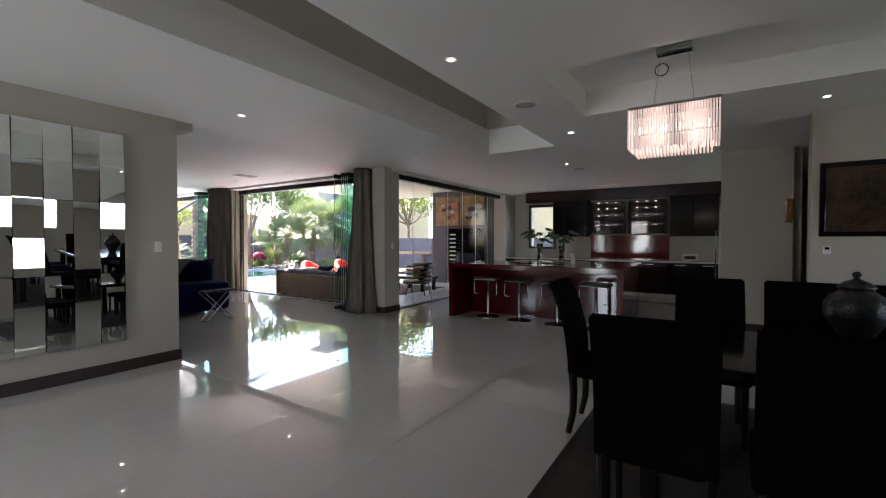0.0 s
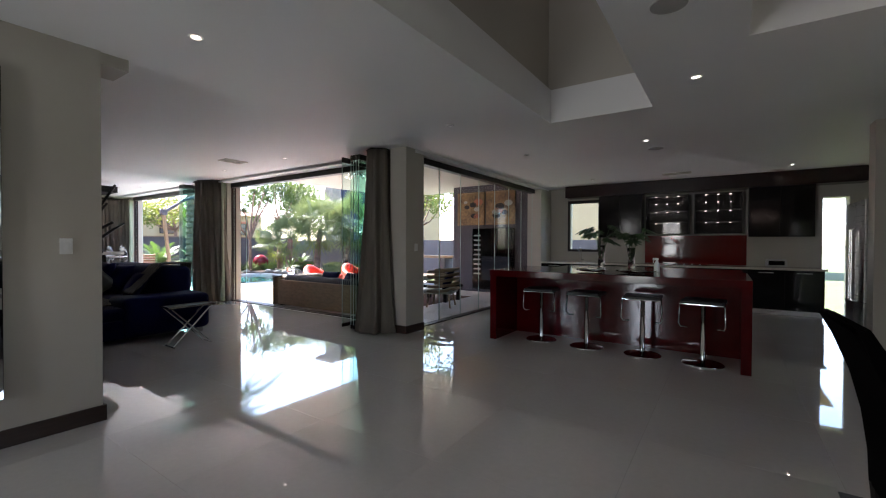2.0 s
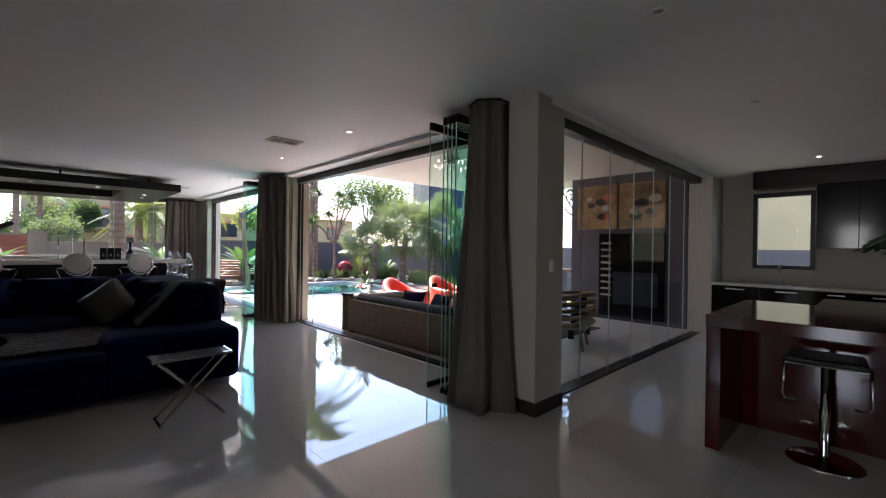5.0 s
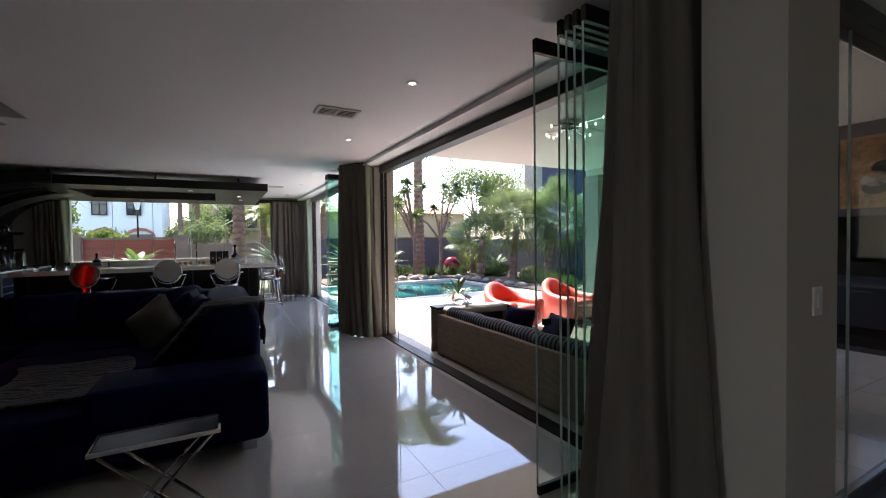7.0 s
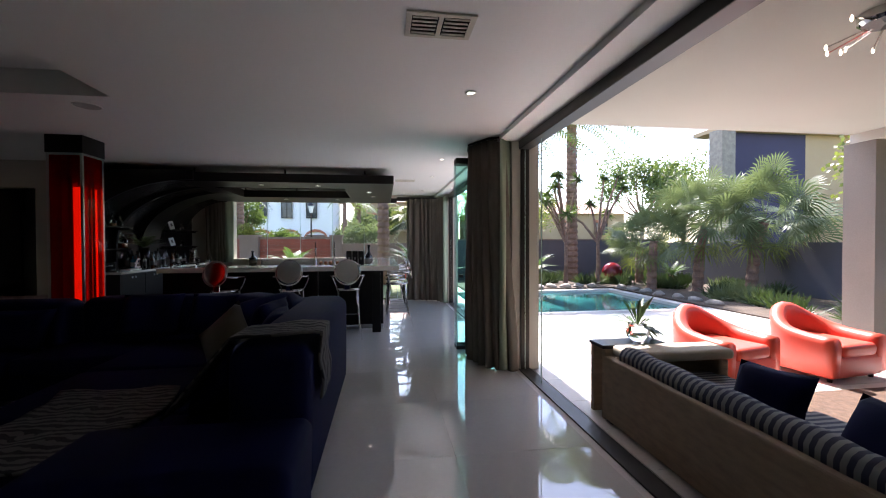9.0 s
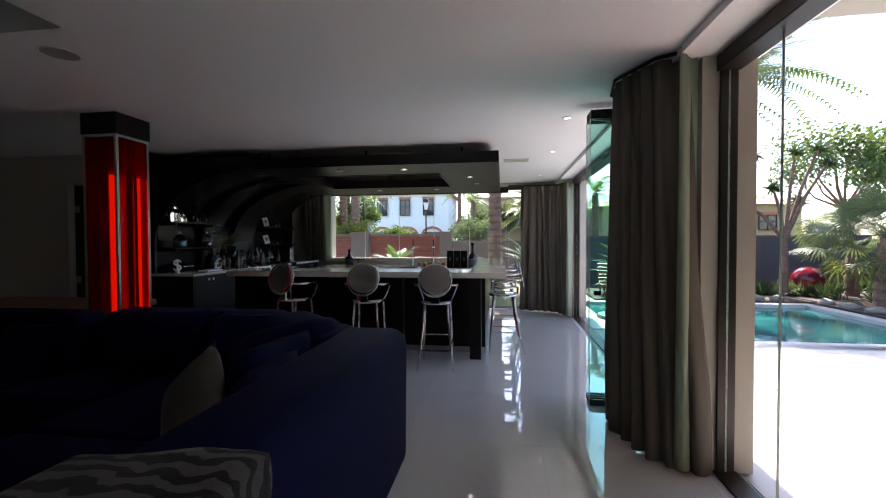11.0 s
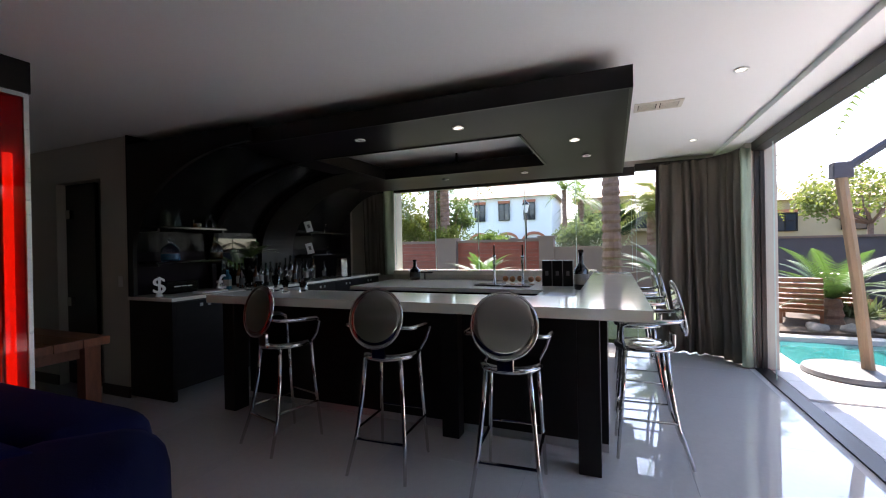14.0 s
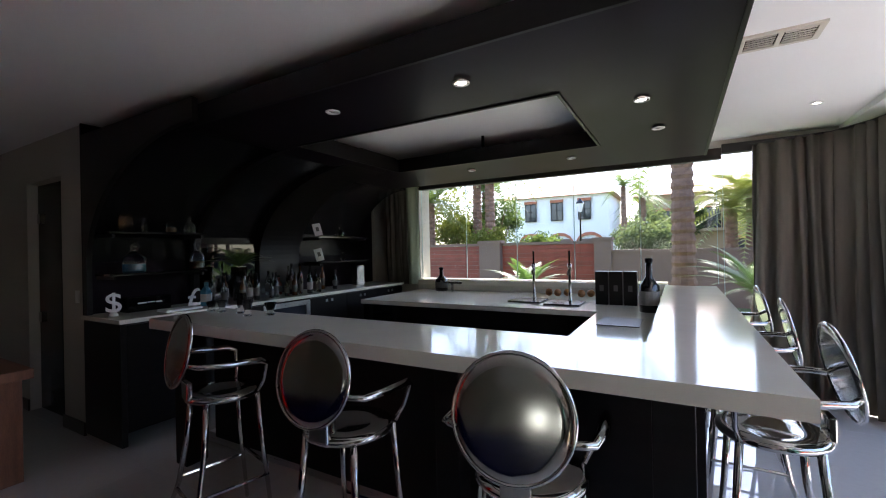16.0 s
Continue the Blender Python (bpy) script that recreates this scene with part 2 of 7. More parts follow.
def lathe(bm, profile, sides=24, centre=(0, 0, 0)):
    """A turned shape from (radius, height) pairs."""
    c = Vector(centre)
    rings = [[bm.verts.new(c + Vector((max(r, 0.0004) * math.cos(2 * math.pi * k / sides), max(r, 0.0004) * math.sin(2 * math.pi * k / sides), z))) for k in range(sides)] for r, z in profile]
    for a, b in zip(rings, rings[1:]):
        for k in range(sides):
            bm.faces.new((a[k], a[(k + 1) % sides], b[(k + 1) % sides], b[k]))
    bm.faces.new(rings[0][::-1])
    bm.faces.new(rings[-1])
    return bm


def prism(bm, outline, z0, z1, axis="z"):
    """A flat outline given thickness along one axis."""
    def at(p, h):
        return {"z": (p[0], p[1], h), "y": (p[0], h, p[1]), "x": (h, p[0], p[1])}[axis]
    lo = [bm.verts.new(at(p, z0)) for p in outline]
    hi = [bm.verts.new(at(p, z1)) for p in outline]
    n = len(outline)
    bm.faces.new(lo[::-1])
    bm.faces.new(hi)
    for k in range(n):
        bm.faces.new((lo[k], lo[(k + 1) % n], hi[(k + 1) % n], hi[k]))
    return bm


def finish(bm, name, mat, smooth=False):
    bmesh.ops.recalc_face_normals(bm, faces=bm.faces)
    me = bpy.data.meshes.new(name)
    bm.to_mesh(me)
    bm.free()
    me.materials.append(mat)
    if smooth:
        for p in me.polygons:
            p.use_smooth = True
    return me


def part(name, bm, mat, parent=None, label="", smooth=False, at=None):
    """Links a bmesh as one mesh object under a thing or a part."""
    ob = new(name, bm if isinstance(bm, bpy.types.Mesh) else finish(bm, name, mat, smooth))
    if parent is not None:
        ob.parent = parent
    if at is not None:
        ob.matrix_basis = at
    return tagged(ob, label)


def thing(name, label, category, m=None, group="", kind=""):
    ob = new(name)
    ob.empty_display_size = 0.1
    if m is not None:
        ob.matrix_basis = m
    return tagged(ob, label, category, group, kind)


def solid(name, bm, mat, label="", category="", kind="structure", smooth=False, group=""):
    return tagged(part(name, bm, mat, None, smooth=smooth), label, category, group, kind)

# ---- the shell ----
CEIL = 2.70
Y_DOOR, X_KIT, X_BACK = 6.10, -5.10, -16.60

# ceiling: slabs round the stair void, the dining tray and the lounge tray
def ceiling_slabs():
    holes = [(-2.83, -1.77, -2.6, 5.65), (-1.03, 2.6, 3.04, 4.42), (-9.6, -6.3, -1.0, 2.27)]
    xs = sorted({-16.9, 4.3, -4.95} | {v for h in holes for v in h[:2]})
    ys = sorted({-4.3, 5.83, 11.8, 2.27} | {v for h in holes for v in h[2:]})
    bm = bmesh.new()
    for xa, xb in zip(xs, xs[1:]):
        for ya, yb in zip(ys, ys[1:]):
            cx, cy = (xa + xb) / 2, (ya + yb) / 2
            if any(h[0] < cx < h[1] and h[2] < cy < h[3] for h in holes):
                continue
            if cy > 5.83 and cx < -4.95:
                continue
            box(bm, xa, xb, ya, yb, CEIL, CEIL + 0.38)
    # tray roofs and the void's upper walls
    box(bm, -1.13, 2.7, 2.94, 4.52, CEIL + 0.26, CEIL + 0.34)
    box(bm, -9.7, -6.2, -1.1, 2.37, CEIL + 0.2, CEIL + 0.28)
    return bm
solid("ceiling", ceiling_slabs(), M["ceiling"], "smooth white plastered ceiling with recessed trays", "ceiling")
solid("void_walls", boxes((-3.03, -2.88, -2.8, 5.85, 3.08, 6.0), (-1.72, -1.57, -2.8, 5.85, 3.08, 6.0), (-2.88, -1.72, 5.70, 5.85, 3.08, 6.0),
      (-2.88, -1.72, -2.8, -2.65, 3.08, 6.0), (-3.03, -1.57, -2.8, 5.85, 6.0, 6.1)), M["wall"], "beige walls of a tall opening through the ceiling", "wall")
# door-head bulkhead, one step below the ceiling
solid("bulkhead", boxes((-16.9, -4.95, 5.83, 6.35, 2.65, 3.08), (-5.3, -4.95, 6.35, 11.45, 2.65, 3.08)), M["ceiling"], "white plastered bulkhead above the glass doors", "bulkhead")
# unseen overhang past the end wall, added to keep sun off the bar
solid("roof_slab", boxes((-18.1, -3.03, -4.4, 6.35, 3.10, 3.3), (-1.57, 4.5, -4.4, 6.35, 3.10, 3.3), (-3.03, -1.57, 5.85, 6.35, 3.10, 3.3), (-5.3, 4.5, 6.35, 11.9, 3.10, 3.3), (-3.03, -1.57, -4.4, -2.8, 3.10, 3.3)), M["plaster_tan"], "flat roof slab over the house, unseen overhang added for shade", "roof")
# walls
solid("wall_mirror", boxes((-5.22, -4.92, -4.0, 2.08, 0, CEIL), (-5.25, -4.94, 2.08, 2.26, 2.61, CEIL)), M["wall"], "beige painted wall carrying a mirror panel", "wall")
solid("column_corner", boxes((-5.25, -4.95, 5.62, 6.04, 0, 2.65), (-5.25, -4.95, 5.62, 5.83, 2.65, CEIL)), M["wall"], "square beige plastered column between the glass walls", "column")
solid("column_pier", boxes((-11.1, -10.42, 5.98, 6.3, 0, 2.65)), M["wall"], "beige plastered pier between two door openings", "column")
solid("column_far", boxes((-16.9, -15.8, 6.0, 6.3, 0, 2.65)), M["wall"], "beige plastered end pier beside the glass door", "column")
solid("wall_bar", boxes((-16.9, -12.64, -0.35, -0.06, 0, CEIL), (-12.84, -12.64, -0.52, -0.06, 0, CEIL), (-12.84, -12.64, -1.35, -0.52, 2.3, CEIL), (-12.84, -12.64, -3.0, -1.35, 0, CEIL)), M["wall"], "beige painted wall beside the bar with a dark doorway", "wall")
solid("wall_lounge", boxes((-12.84, -4.95, -3.2, -3.0, 0, CEIL), (-14.2, -12.84, -1.6, -1.4, 0, CEIL), (-14.4, -14.2, -1.6, -0.35, 0, CEIL)), M["wall"], "beige painted wall behind the lounge", "wall")
solid("wall_back", boxes((-16.9, -16.6, -0.35, 0.85, 0, CEIL), (-16.75, -16.6, 0.85, 4.3, 0, 1.02), (-16.9, -16.6, 0.85, 6.0, 2.62, CEIL + 0.35)), M["wall"], "beige painted end wall round the bar window", "wall")
solid("wall_kitchen", boxes((-5.3, -4.45, 11.45, 11.8, 0, CEIL), (-4.45, -3.65, 11.45, 11.8, 0, 1.12), (-4.45, -3.65, 11.45, 11.8, 2.38, CEIL), (-3.65, 0.35, 11.45, 11.8, 0, CEIL),
      (0.35, 0.72, 11.45, 11.8, 2.2, CEIL), (0.72, 4.3, 11.45, 11.8, 0, CEIL), (-5.25, -4.9, 10.75, 11.45, 0, 2.65)), M["wall"], "beige kitchen wall behind the cabinets", "wall")
solid("wall_fridge", boxes((0.22, 1.08, 7.5, 7.75, 0, CEIL), (0.98, 1.2, 7.75, 11.45, 0, CEIL)), M["wall"], "beige wall return that shelters the fridge", "wall")
solid("wall_dining", boxes((1.0, 4.3, 5.6, 5.8, 0, CEIL)), M["wall"], "beige dining room wall", "wall")
solid("wall_passage", boxes((1.9, 2.1, 5.8, 11.45, 0, CEIL)), M["wall"], "beige passage wall", "wall")
# behind the walker: east windows and an added, unseen opening light the dining area
solid("wall_east", boxes((4.0, 4.3, -4.0, 1.6, 0, CEIL), (4.0, 4.3, 1.6, 4.2, 0, 1.15), (4.0, 4.3, 1.6, 4.2, 1.9, CEIL), (4.0, 4.3, 2.4, 3.1, 1.15, 1.9), (4.0, 4.3, 4.2, 5.6, 0, CEIL)), M["wall"], "beige dining room side wall with two small windows", "wall")
solid("wall_entry", boxes((-5.22, -4.0, -4.3, -4.0, 0, CEIL), (-4.0, -3.2, -4.3, -4.0, 2.5, CEIL), (-3.2, 4.3, -4.3, -4.0, 0, CEIL)), M["wall"], "beige wall out of view with a tall opening added for fill light", "wall")

# skirting
def skirt(bm, x0, x1, y0, y1):
    box(bm, x0, x1, y0, y1, 0, 0.115, bevel=0.006)
bm = bmesh.new()
for s in [(-4.92, -4.90, -4.0, 2.10), (-5.24, -4.92, 2.08, 2.10), (-4.95, -4.93, 5.60, 6.04), (-5.27, -4.95, 5.60, 5.62), (0.22, 1.08, 7.48, 7.5), (1.0, 4.0, 5.58, 5.6), (-12.64, -12.62, -0.52, -0.07), (-12.64, -12.62, -3.0, -1.35)]:
    skirt(bm, *s)
solid("baseboard", bm, M["trim"], "dark stained timber skirting", "baseboard")

# floor: one bed of grout; the tiles follow at the end of the file
floor_ob = solid("floor", boxes((-16.7, 4.2, -4.2, 6.22, -0.12, -0.004), (-5.2, 4.2, 6.22, 11.7, -0.12, -0.004)), M["grout"], "polished cream porcelain tile floor", "floor")

# sliding-door head and sill frames
def door_track(name, x0, x1, y0, y1):
    bm = boxes((x0, x1, y0, y1, 2.55, 2.65), bevel=0.006)
    box(bm, x0, x1, y0, y1, -0.002, 0.012)
    solid(name, bm, M["frame"], "dark bronze head and floor track of a glass door", "door frame")
door_track("door_track_1", -10.42, -5.2, 6.06, 6.2)
door_track("door_track_2", -15.8, -11.1, 6.06, 6.2)
door_track("door_track_3", -5.2, -5.06, 6.04, 10.75)
door_track("door_track_4", -16.68, -16.56, 4.85, 6.0)

# ---- curtains, glass doors and fittings ----
def curtain(label, pts, z0, z1, folds, depth, lining=None, flare=1.0, gather=0.0):
    """A gathered drape along a line on the floor plan, with deep soft folds."""
    t = thing("curtain", label, "curtain", group="long curtains")
    pts = [Vector(p) for p in pts]
    seg = [(b - a).length for a, b in zip(pts, pts[1:])]
    total, n, rows = sum(seg), folds * 10, 14
    mid = sum(pts, Vector((0, 0))) / len(pts)

    def at(s):
        d = s * total
        for a, b, L in zip(pts, pts[1:], seg):
            if d <= L + 1e-6:
                u = (b - a) / L
                return a + u * d, Vector((-u.y, u.x))
            d -= L
        return pts[-1], Vector((0, 1))
    bm = bmesh.new()
    grid = []
    for r in range(rows + 1):
        v = r / rows
        z = z0 + (z1 - z0) * v
        row = []
        for i in range(n + 1):
            s = i / n
            p, nrm = at(s)
            ph = s * folds * 2 * math.pi + 1.1 * math.sin(s * 9.0) + 0.5 * math.sin(2.6 * v + s * 7) + 0.3 * math.sin(5.3 * v + s * 13)
            amp = depth * (0.55 + 0.45 * (1 - v) * flare) * (0.75 + 0.25 * math.sin(s * 17 + 2))
            q = p + nrm * (amp * math.sin(ph) + 0.05 * (2 * flare - 1) * (1 - v) ** 2) + 0.022 * (1.2 - v) * Vector((noise.noise(Vector((s * 14, v * 3, 0))), noise.noise(Vector((s * 14, v * 3, 9)))))
            q = mid + (q - mid) * (1 + 0.45 * gather * (1 - v) - 0.55 * gather * v)
            row.append(bm.verts.new((q.x, q.y, z)))
        grid.append(row)
    for a, b in zip(grid, grid[1:]):
        for i in range(n):
            bm.faces.new((a[i], a[i + 1], b[i + 1], b[i]))
    ob = part("drape", bm, M["curtain"], t, smooth=True)
    so = ob.modifiers.new("cloth", "SOLIDIFY")
    so.thickness = 0.006
    rail = bmesh.new()
    tube(rail, [(p.x, p.y, z1 + 0.004) for p in pts], 0.012, 6)
    part("curtain_rail", rail, M["frame"], t)
    # edge strip; its pale green puts the sunlight on the cloth into the colour
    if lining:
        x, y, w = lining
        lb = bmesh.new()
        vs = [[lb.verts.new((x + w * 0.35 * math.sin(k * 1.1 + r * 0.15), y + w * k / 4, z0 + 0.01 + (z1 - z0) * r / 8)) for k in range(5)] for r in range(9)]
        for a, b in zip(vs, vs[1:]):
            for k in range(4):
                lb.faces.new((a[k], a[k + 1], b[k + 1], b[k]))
        lo = part("lining", lb, M["lining"], t, "inner edge of the drape, coloured the pale green of sunlit cloth", smooth=True)
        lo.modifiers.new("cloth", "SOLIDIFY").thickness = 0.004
    return t

M["lining"] = material("sunlit_green_edge", (0.30, 0.36, 0.26), 0.8, vary=0.15, scale=4, fine=120, stretch=(6, 6, 0.6))
curtain("long taupe curtain gathered beside the corner column", [(-5.27, 5.80), (-5.26, 5.50), (-5.42, 5.38), (-5.58, 5.46), (-5.55, 5.78)], 0.01, 2.68, 8, 0.055, None, 1.5, 0.16)
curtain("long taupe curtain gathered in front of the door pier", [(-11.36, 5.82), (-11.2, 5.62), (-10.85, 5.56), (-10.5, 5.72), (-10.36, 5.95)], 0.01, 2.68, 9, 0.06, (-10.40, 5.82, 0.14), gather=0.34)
curtain("long taupe corner curtain beside the garden window", [(-16.45, 5.08), (-16.3, 5.5), (-16.25, 5.75)], 0.01, 2.58, 5, 0.085, gather=0.14)
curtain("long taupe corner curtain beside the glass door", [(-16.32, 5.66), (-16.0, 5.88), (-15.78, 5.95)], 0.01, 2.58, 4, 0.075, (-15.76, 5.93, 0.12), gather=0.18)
curtain("taupe curtain drawn back beside the bar window", [(-16.42, 0.3), (-16.42, 0.75)], 1.02, 2.6, 6, 0.045, (-16.42, 0.76, 0.16))


def pane_mesh(w, h, t=0.01):
    """A pane with its four narrow sides; light crosses one surface of it."""
    bm = boxes((0, w, -t / 2, t / 2, 0, h))
    bmesh.ops.delete(bm, geom=[f for f in bm.faces if f.normal.y > 0.9], context="FACES_ONLY")
    return bm


def glass_pane(parent, w, h, m, tint="glass"):
    g = part("glass_pane", pane_mesh(w, h), M[tint], parent, at=m)
    g.visible_shadow = False
    e = part("glass_edge", boxes((-0.004, 0, -0.006, 0.006, 0, h), (w, w + 0.004, -0.006, 0.006, 0, h)), M["glass_edge"], g)
    e.visible_shadow = False
    return g


def stack(label, x, y, ang, count, gap, w=0.62):
    """Frameless folding panels parked in a stack at right angles to their track."""
    t = thing("folding_glass_door", label, "glass door", pose(x, y, 0, 0, 0, ang), group="folding glass doors")
    for k in range(count):
        gy = gap * k
        glass_pane(t, w, 2.50, pose(0, gy, 0.06, 0, 0, random.uniform(-1.0, 1.0)), "glass_green")
        part("bottom_rail", boxes((0, w, gy - 0.012, gy + 0.012, 0.005, 0.06), bevel=0.003), M["frame"], t)
        part("top_rail", boxes((0, w, gy - 0.016, gy + 0.016, 2.56, 2.64), bevel=0.003), M["frame"], t)
    part("door_handle", boxes((0.03, 0.09, -0.03, -0.008, 1.0, 1.04), bevel=0.004), M["frame"], t)
    return t
stack("clear folding glass panels stacked open beside a curtain", -5.70, 5.42, 90, 4, 0.055)
one = stack("single clear frameless glass panel swung open on its track", -6.08, 5.44, 90, 1, 0.05)
stack("green tinted folding glass panels stacked open by the pier", -11.42, 5.50, 90, 4, 0.055)

# fixed frameless panels on the kitchen side of the patio
fixed = thing("fixed_glass_wall", "frameless fixed glass panels with dark head and sill", "glass wall", kind="structure")
for k in range(7):
    glass_pane(fixed, 0.665, 2.53, pose(-5.13, 6.05 + 0.672 * k, 0.02, 0, 0, 90))
# one fixed pane at each end of the patio opening, and the sea-green pane at the far door
side = thing("fixed_glass_pane", "tall clear fixed glass pane beside the pier", "glass pane")
glass_pane(side, 0.5, 2.54, pose(-10.40, 6.13, 0.012))
part("jamb", boxes((-10.42, -10.40, 6.08, 6.18, 0.012, 2.55)), M["frame"], side)
side2 = thing("fixed_glass_pane", "tall clear fixed glass pane beside the end pier", "glass pane")
glass_pane(side2, 0.45, 2.54, pose(-15.78, 6.13, 0.012))
part("jamb", boxes((-15.80, -15.78, 6.08, 6.18, 0.012, 2.55)), M["frame"], side2)
win = thing("window_1", "wide bar window of frameless clear glass panes", "window", kind="structure")
for k in range(5):
    glass_pane(win, 0.78, 1.52, pose(-16.66, 0.86 + 0.79 * k, 1.1, 0, 0, 90))
glass_pane(win, 1.1, 2.48, pose(-16.62, 4.86, 0.012, 0, 0, 90))
for k in range(4):
    glass_pane(win, 0.03, 1.5, pose(-16.56 + 0.03 * k, 0.80 + 0.02 * k, 1.1, 0, 0, 90), "glass_green")
part("window_sill", boxes((-16.85, -16.45, 0.85, 4.3, 1.02, 1.10), bevel=0.006), M["quartz"], win)
part("window_frame", boxes((-16.70, -16.60, 0.80, 4.85, 2.5, 2.62)), M["frame"], win)
kw = thing("window_2", "small dark framed kitchen window", "window", kind="structure")
part("window_frame", boxes((-4.45, -4.39, 11.42, 11.52, 1.12, 2.38), (-3.71, -3.65, 11.42, 11.52, 1.12, 2.38), (-4.39, -3.71, 11.42, 11.52, 2.31, 2.38), (-4.39, -3.71, 11.42, 11.52, 1.12, 1.18)), M["frame"], kw)
glass_pane(kw, 0.68, 1.13, pose(-4.39, 11.47, 1.18))


# ---- ceiling fittings ----
def downlight_meshes():
    ring = bmesh.new()
    prof = [(0.024, 0.012), (0.028, 0.010), (0.032, 0.0), (0.041, -0.004), (0.046, -0.001), (0.047, 0.004)]
    rings = [[ring.verts.new((r * math.cos(a * math.pi / 10), r * math.sin(a * math.pi / 10), z)) for a in range(20)] for r, z in prof]
    for a, b in zip(rings, rings[1:]):
        for k in range(20):
            ring.faces.new((a[k], a[(k + 1) % 20], b[(k + 1) % 20], b[k]))
    bulb = bmesh.new()
    lathe(bulb, [(0.0, 0.001), (0.016, 0.002), (0.024, 0.006), (0.024, 0.012)], 16)
    return finish(ring, "trim_ring", M["white_plastic"], True), finish(bulb, "bulb", M["lamp_glow"], True), None
RING, BULB, _ = downlight_meshes()
BULB_DIM = BULB.copy()
BULB_DIM.materials[0] = material("unlit_bulb_glass", (0.55, 0.54, 0.52), 0.15, vary=0.05)


def downlight(x, y, z=CEIL, lit=True):
    t = thing("downlight", "small round recessed ceiling downlight, " + ("switched on" if lit else "switched off"), "downlight", pose(x, y, z - 0.012), group="recessed downlights")
    part("trim_ring", RING, None, t)
    part("bulb", BULB if lit else BULB_DIM, None, t)
for x, y, on in [(-1.49, 2.42, 1), (-4.11, 2.36, 1), (-1.36, 5.0, 1), (-2.04, 7.1, 1), (1.01, 4.98, 1), (-0.21, 10.3, 1), (-7.14, 5.16, 1), (-3.83, 5.06, 0), (-3.73, 7.08, 0), (-3.54, 10.2, 1), (-9.1, 5.22, 1), (-11.82, 5.36, 1), (-15.54, 5.43, 1), (-13.4, 5.4, 1)]:
    downlight(x, y, CEIL, on)
for x, y, on in [(-13.03, 3.42, 1), (-13.0, 2.52, 0), (-13.85, 4.24, 1), (-14.6, 4.3, 0), (-15.3, 3.5, 0), (-15.3, 2.4, 0)]:
    downlight(x, y, 2.448, on)


def speaker(x, y):
    t = thing("ceiling_speaker", "round flush ceiling speaker with grey grille", "speaker", pose(x, y, CEIL), group="ceiling speakers")
    bm = bmesh.new()
    lathe(bm, [(0.0, -0.008), (0.095, -0.008), (0.1, -0.006), (0.1, 0.002)], 28)
    part("grille", bm, material("speaker_grille", (0.42, 0.42, 0.41), 0.7, vary=0.2, fine=400, bump=0.4) if "grille" not in M else M["grille"], t)
    bm = bmesh.new()
    tube(bm, [(0.104 * math.cos(a * math.pi / 14), 0.104 * math.sin(a * math.pi / 14), -0.004) for a in range(28)], 0.006, 6, closed=True)
    part("rim", bm, M["white_plastic"], t, smooth=True)
for x, y in [(-1.43, 3.71), (-2.0, 7.7), (-9.87, 1.93)]:
    speaker(x, y)


def vent(x, y, w, d, ang=0):
    t = thing("ceiling_vent", "white slatted air conditioning ceiling vent", "air vent", pose(x, y, CEIL - 0.012, 0, 0, ang), group="ceiling vents")
    part("frame", boxes((-w, w, -d, -d + 0.03, 0, 0.012), (-w, w, d - 0.03, d, 0, 0.012), (-w, -w + 0.03, -d + 0.03, d - 0.03, 0, 0.012), (w - 0.03, w, -d + 0.03, d - 0.03, 0, 0.012), (-0.012, 0.012, -d + 0.03, d - 0.03, 0, 0.012)), M["vent_cream"], t)
    part("backing", boxes((-w + 0.02, w - 0.02, -d + 0.02, d - 0.02, 0.008, 0.0115)), M["black_gloss"], t)
    for s in (-1, 1):
        for k in range(5):
            yy = -d + 0.05 + k * (2 * d - 0.1) / 4
            part("slat", boxes((0.02 if s > 0 else -w + 0.035, w - 0.035 if s > 0 else -0.02, yy - 0.006, yy + 0.006, 0.001, 0.006)), M["vent_cream"], t)
M["vent_cream"] = material("cream_vent_enamel", (0.62, 0.59, 0.50), 0.45, vary=0.05)
vent(-8.1, 4.83, 0.19, 0.13, 90)
vent(-14.0, 4.93, 0.19, 0.11, 90)
vent(-1.96, 10.3, 0.25, 0.1)

# ---- small wall fittings ----
def switch_plate(label, m):
    t = thing("light_switch", label, "light switch", m)
    part("plate", boxes((-0.035, 0.035, 0, 0.009, -0.055, 0.055), bevel=0.003), M["white_plastic"], t)
    part("rocker", boxes((-0.014, 0.014, 0.009, 0.014, -0.026, 0.026), bevel=0.002), M["white_plastic"], t)
switch_plate("white plastic light switch on the beige wall", pose(-4.92, 1.88, 1.28, 0, 0, -90))
switch_plate("white plastic light switch on the corner column", pose(-4.95, 5.85, 1.25, 0, 0, -90))
switch_plate("white plastic light switch beside the bar doorway", pose(-12.64, -0.2, 1.2, 0, 0, -90))

# mirrored wall panel of many bevelled mirror strips, each at its own slight tilt
mp = thing("mirror_panel", "panel of silver mirror strips on the beige wall", "mirror", pose(-4.92, 0, 0))
part("backing_board", boxes((0.001, 0.018, -0.05, 1.57, 0.33, 2.41)), M["black_gloss"], mp)
cols = [-0.07 + 0.2046 * k for k in range(9)]
tile_bm = bmesh.new()
prism(tile_bm, [(-0.1, -0.348), (0.1, -0.348), (0.1, 0.348), (-0.1, 0.348)], 0, 0.014, "x")
top = [f for f in tile_bm.faces if all(v.co.x > 0.013 for v in f.verts)]
bmesh.ops.inset_region(tile_bm, faces=top, thickness=0.012, depth=0.0)
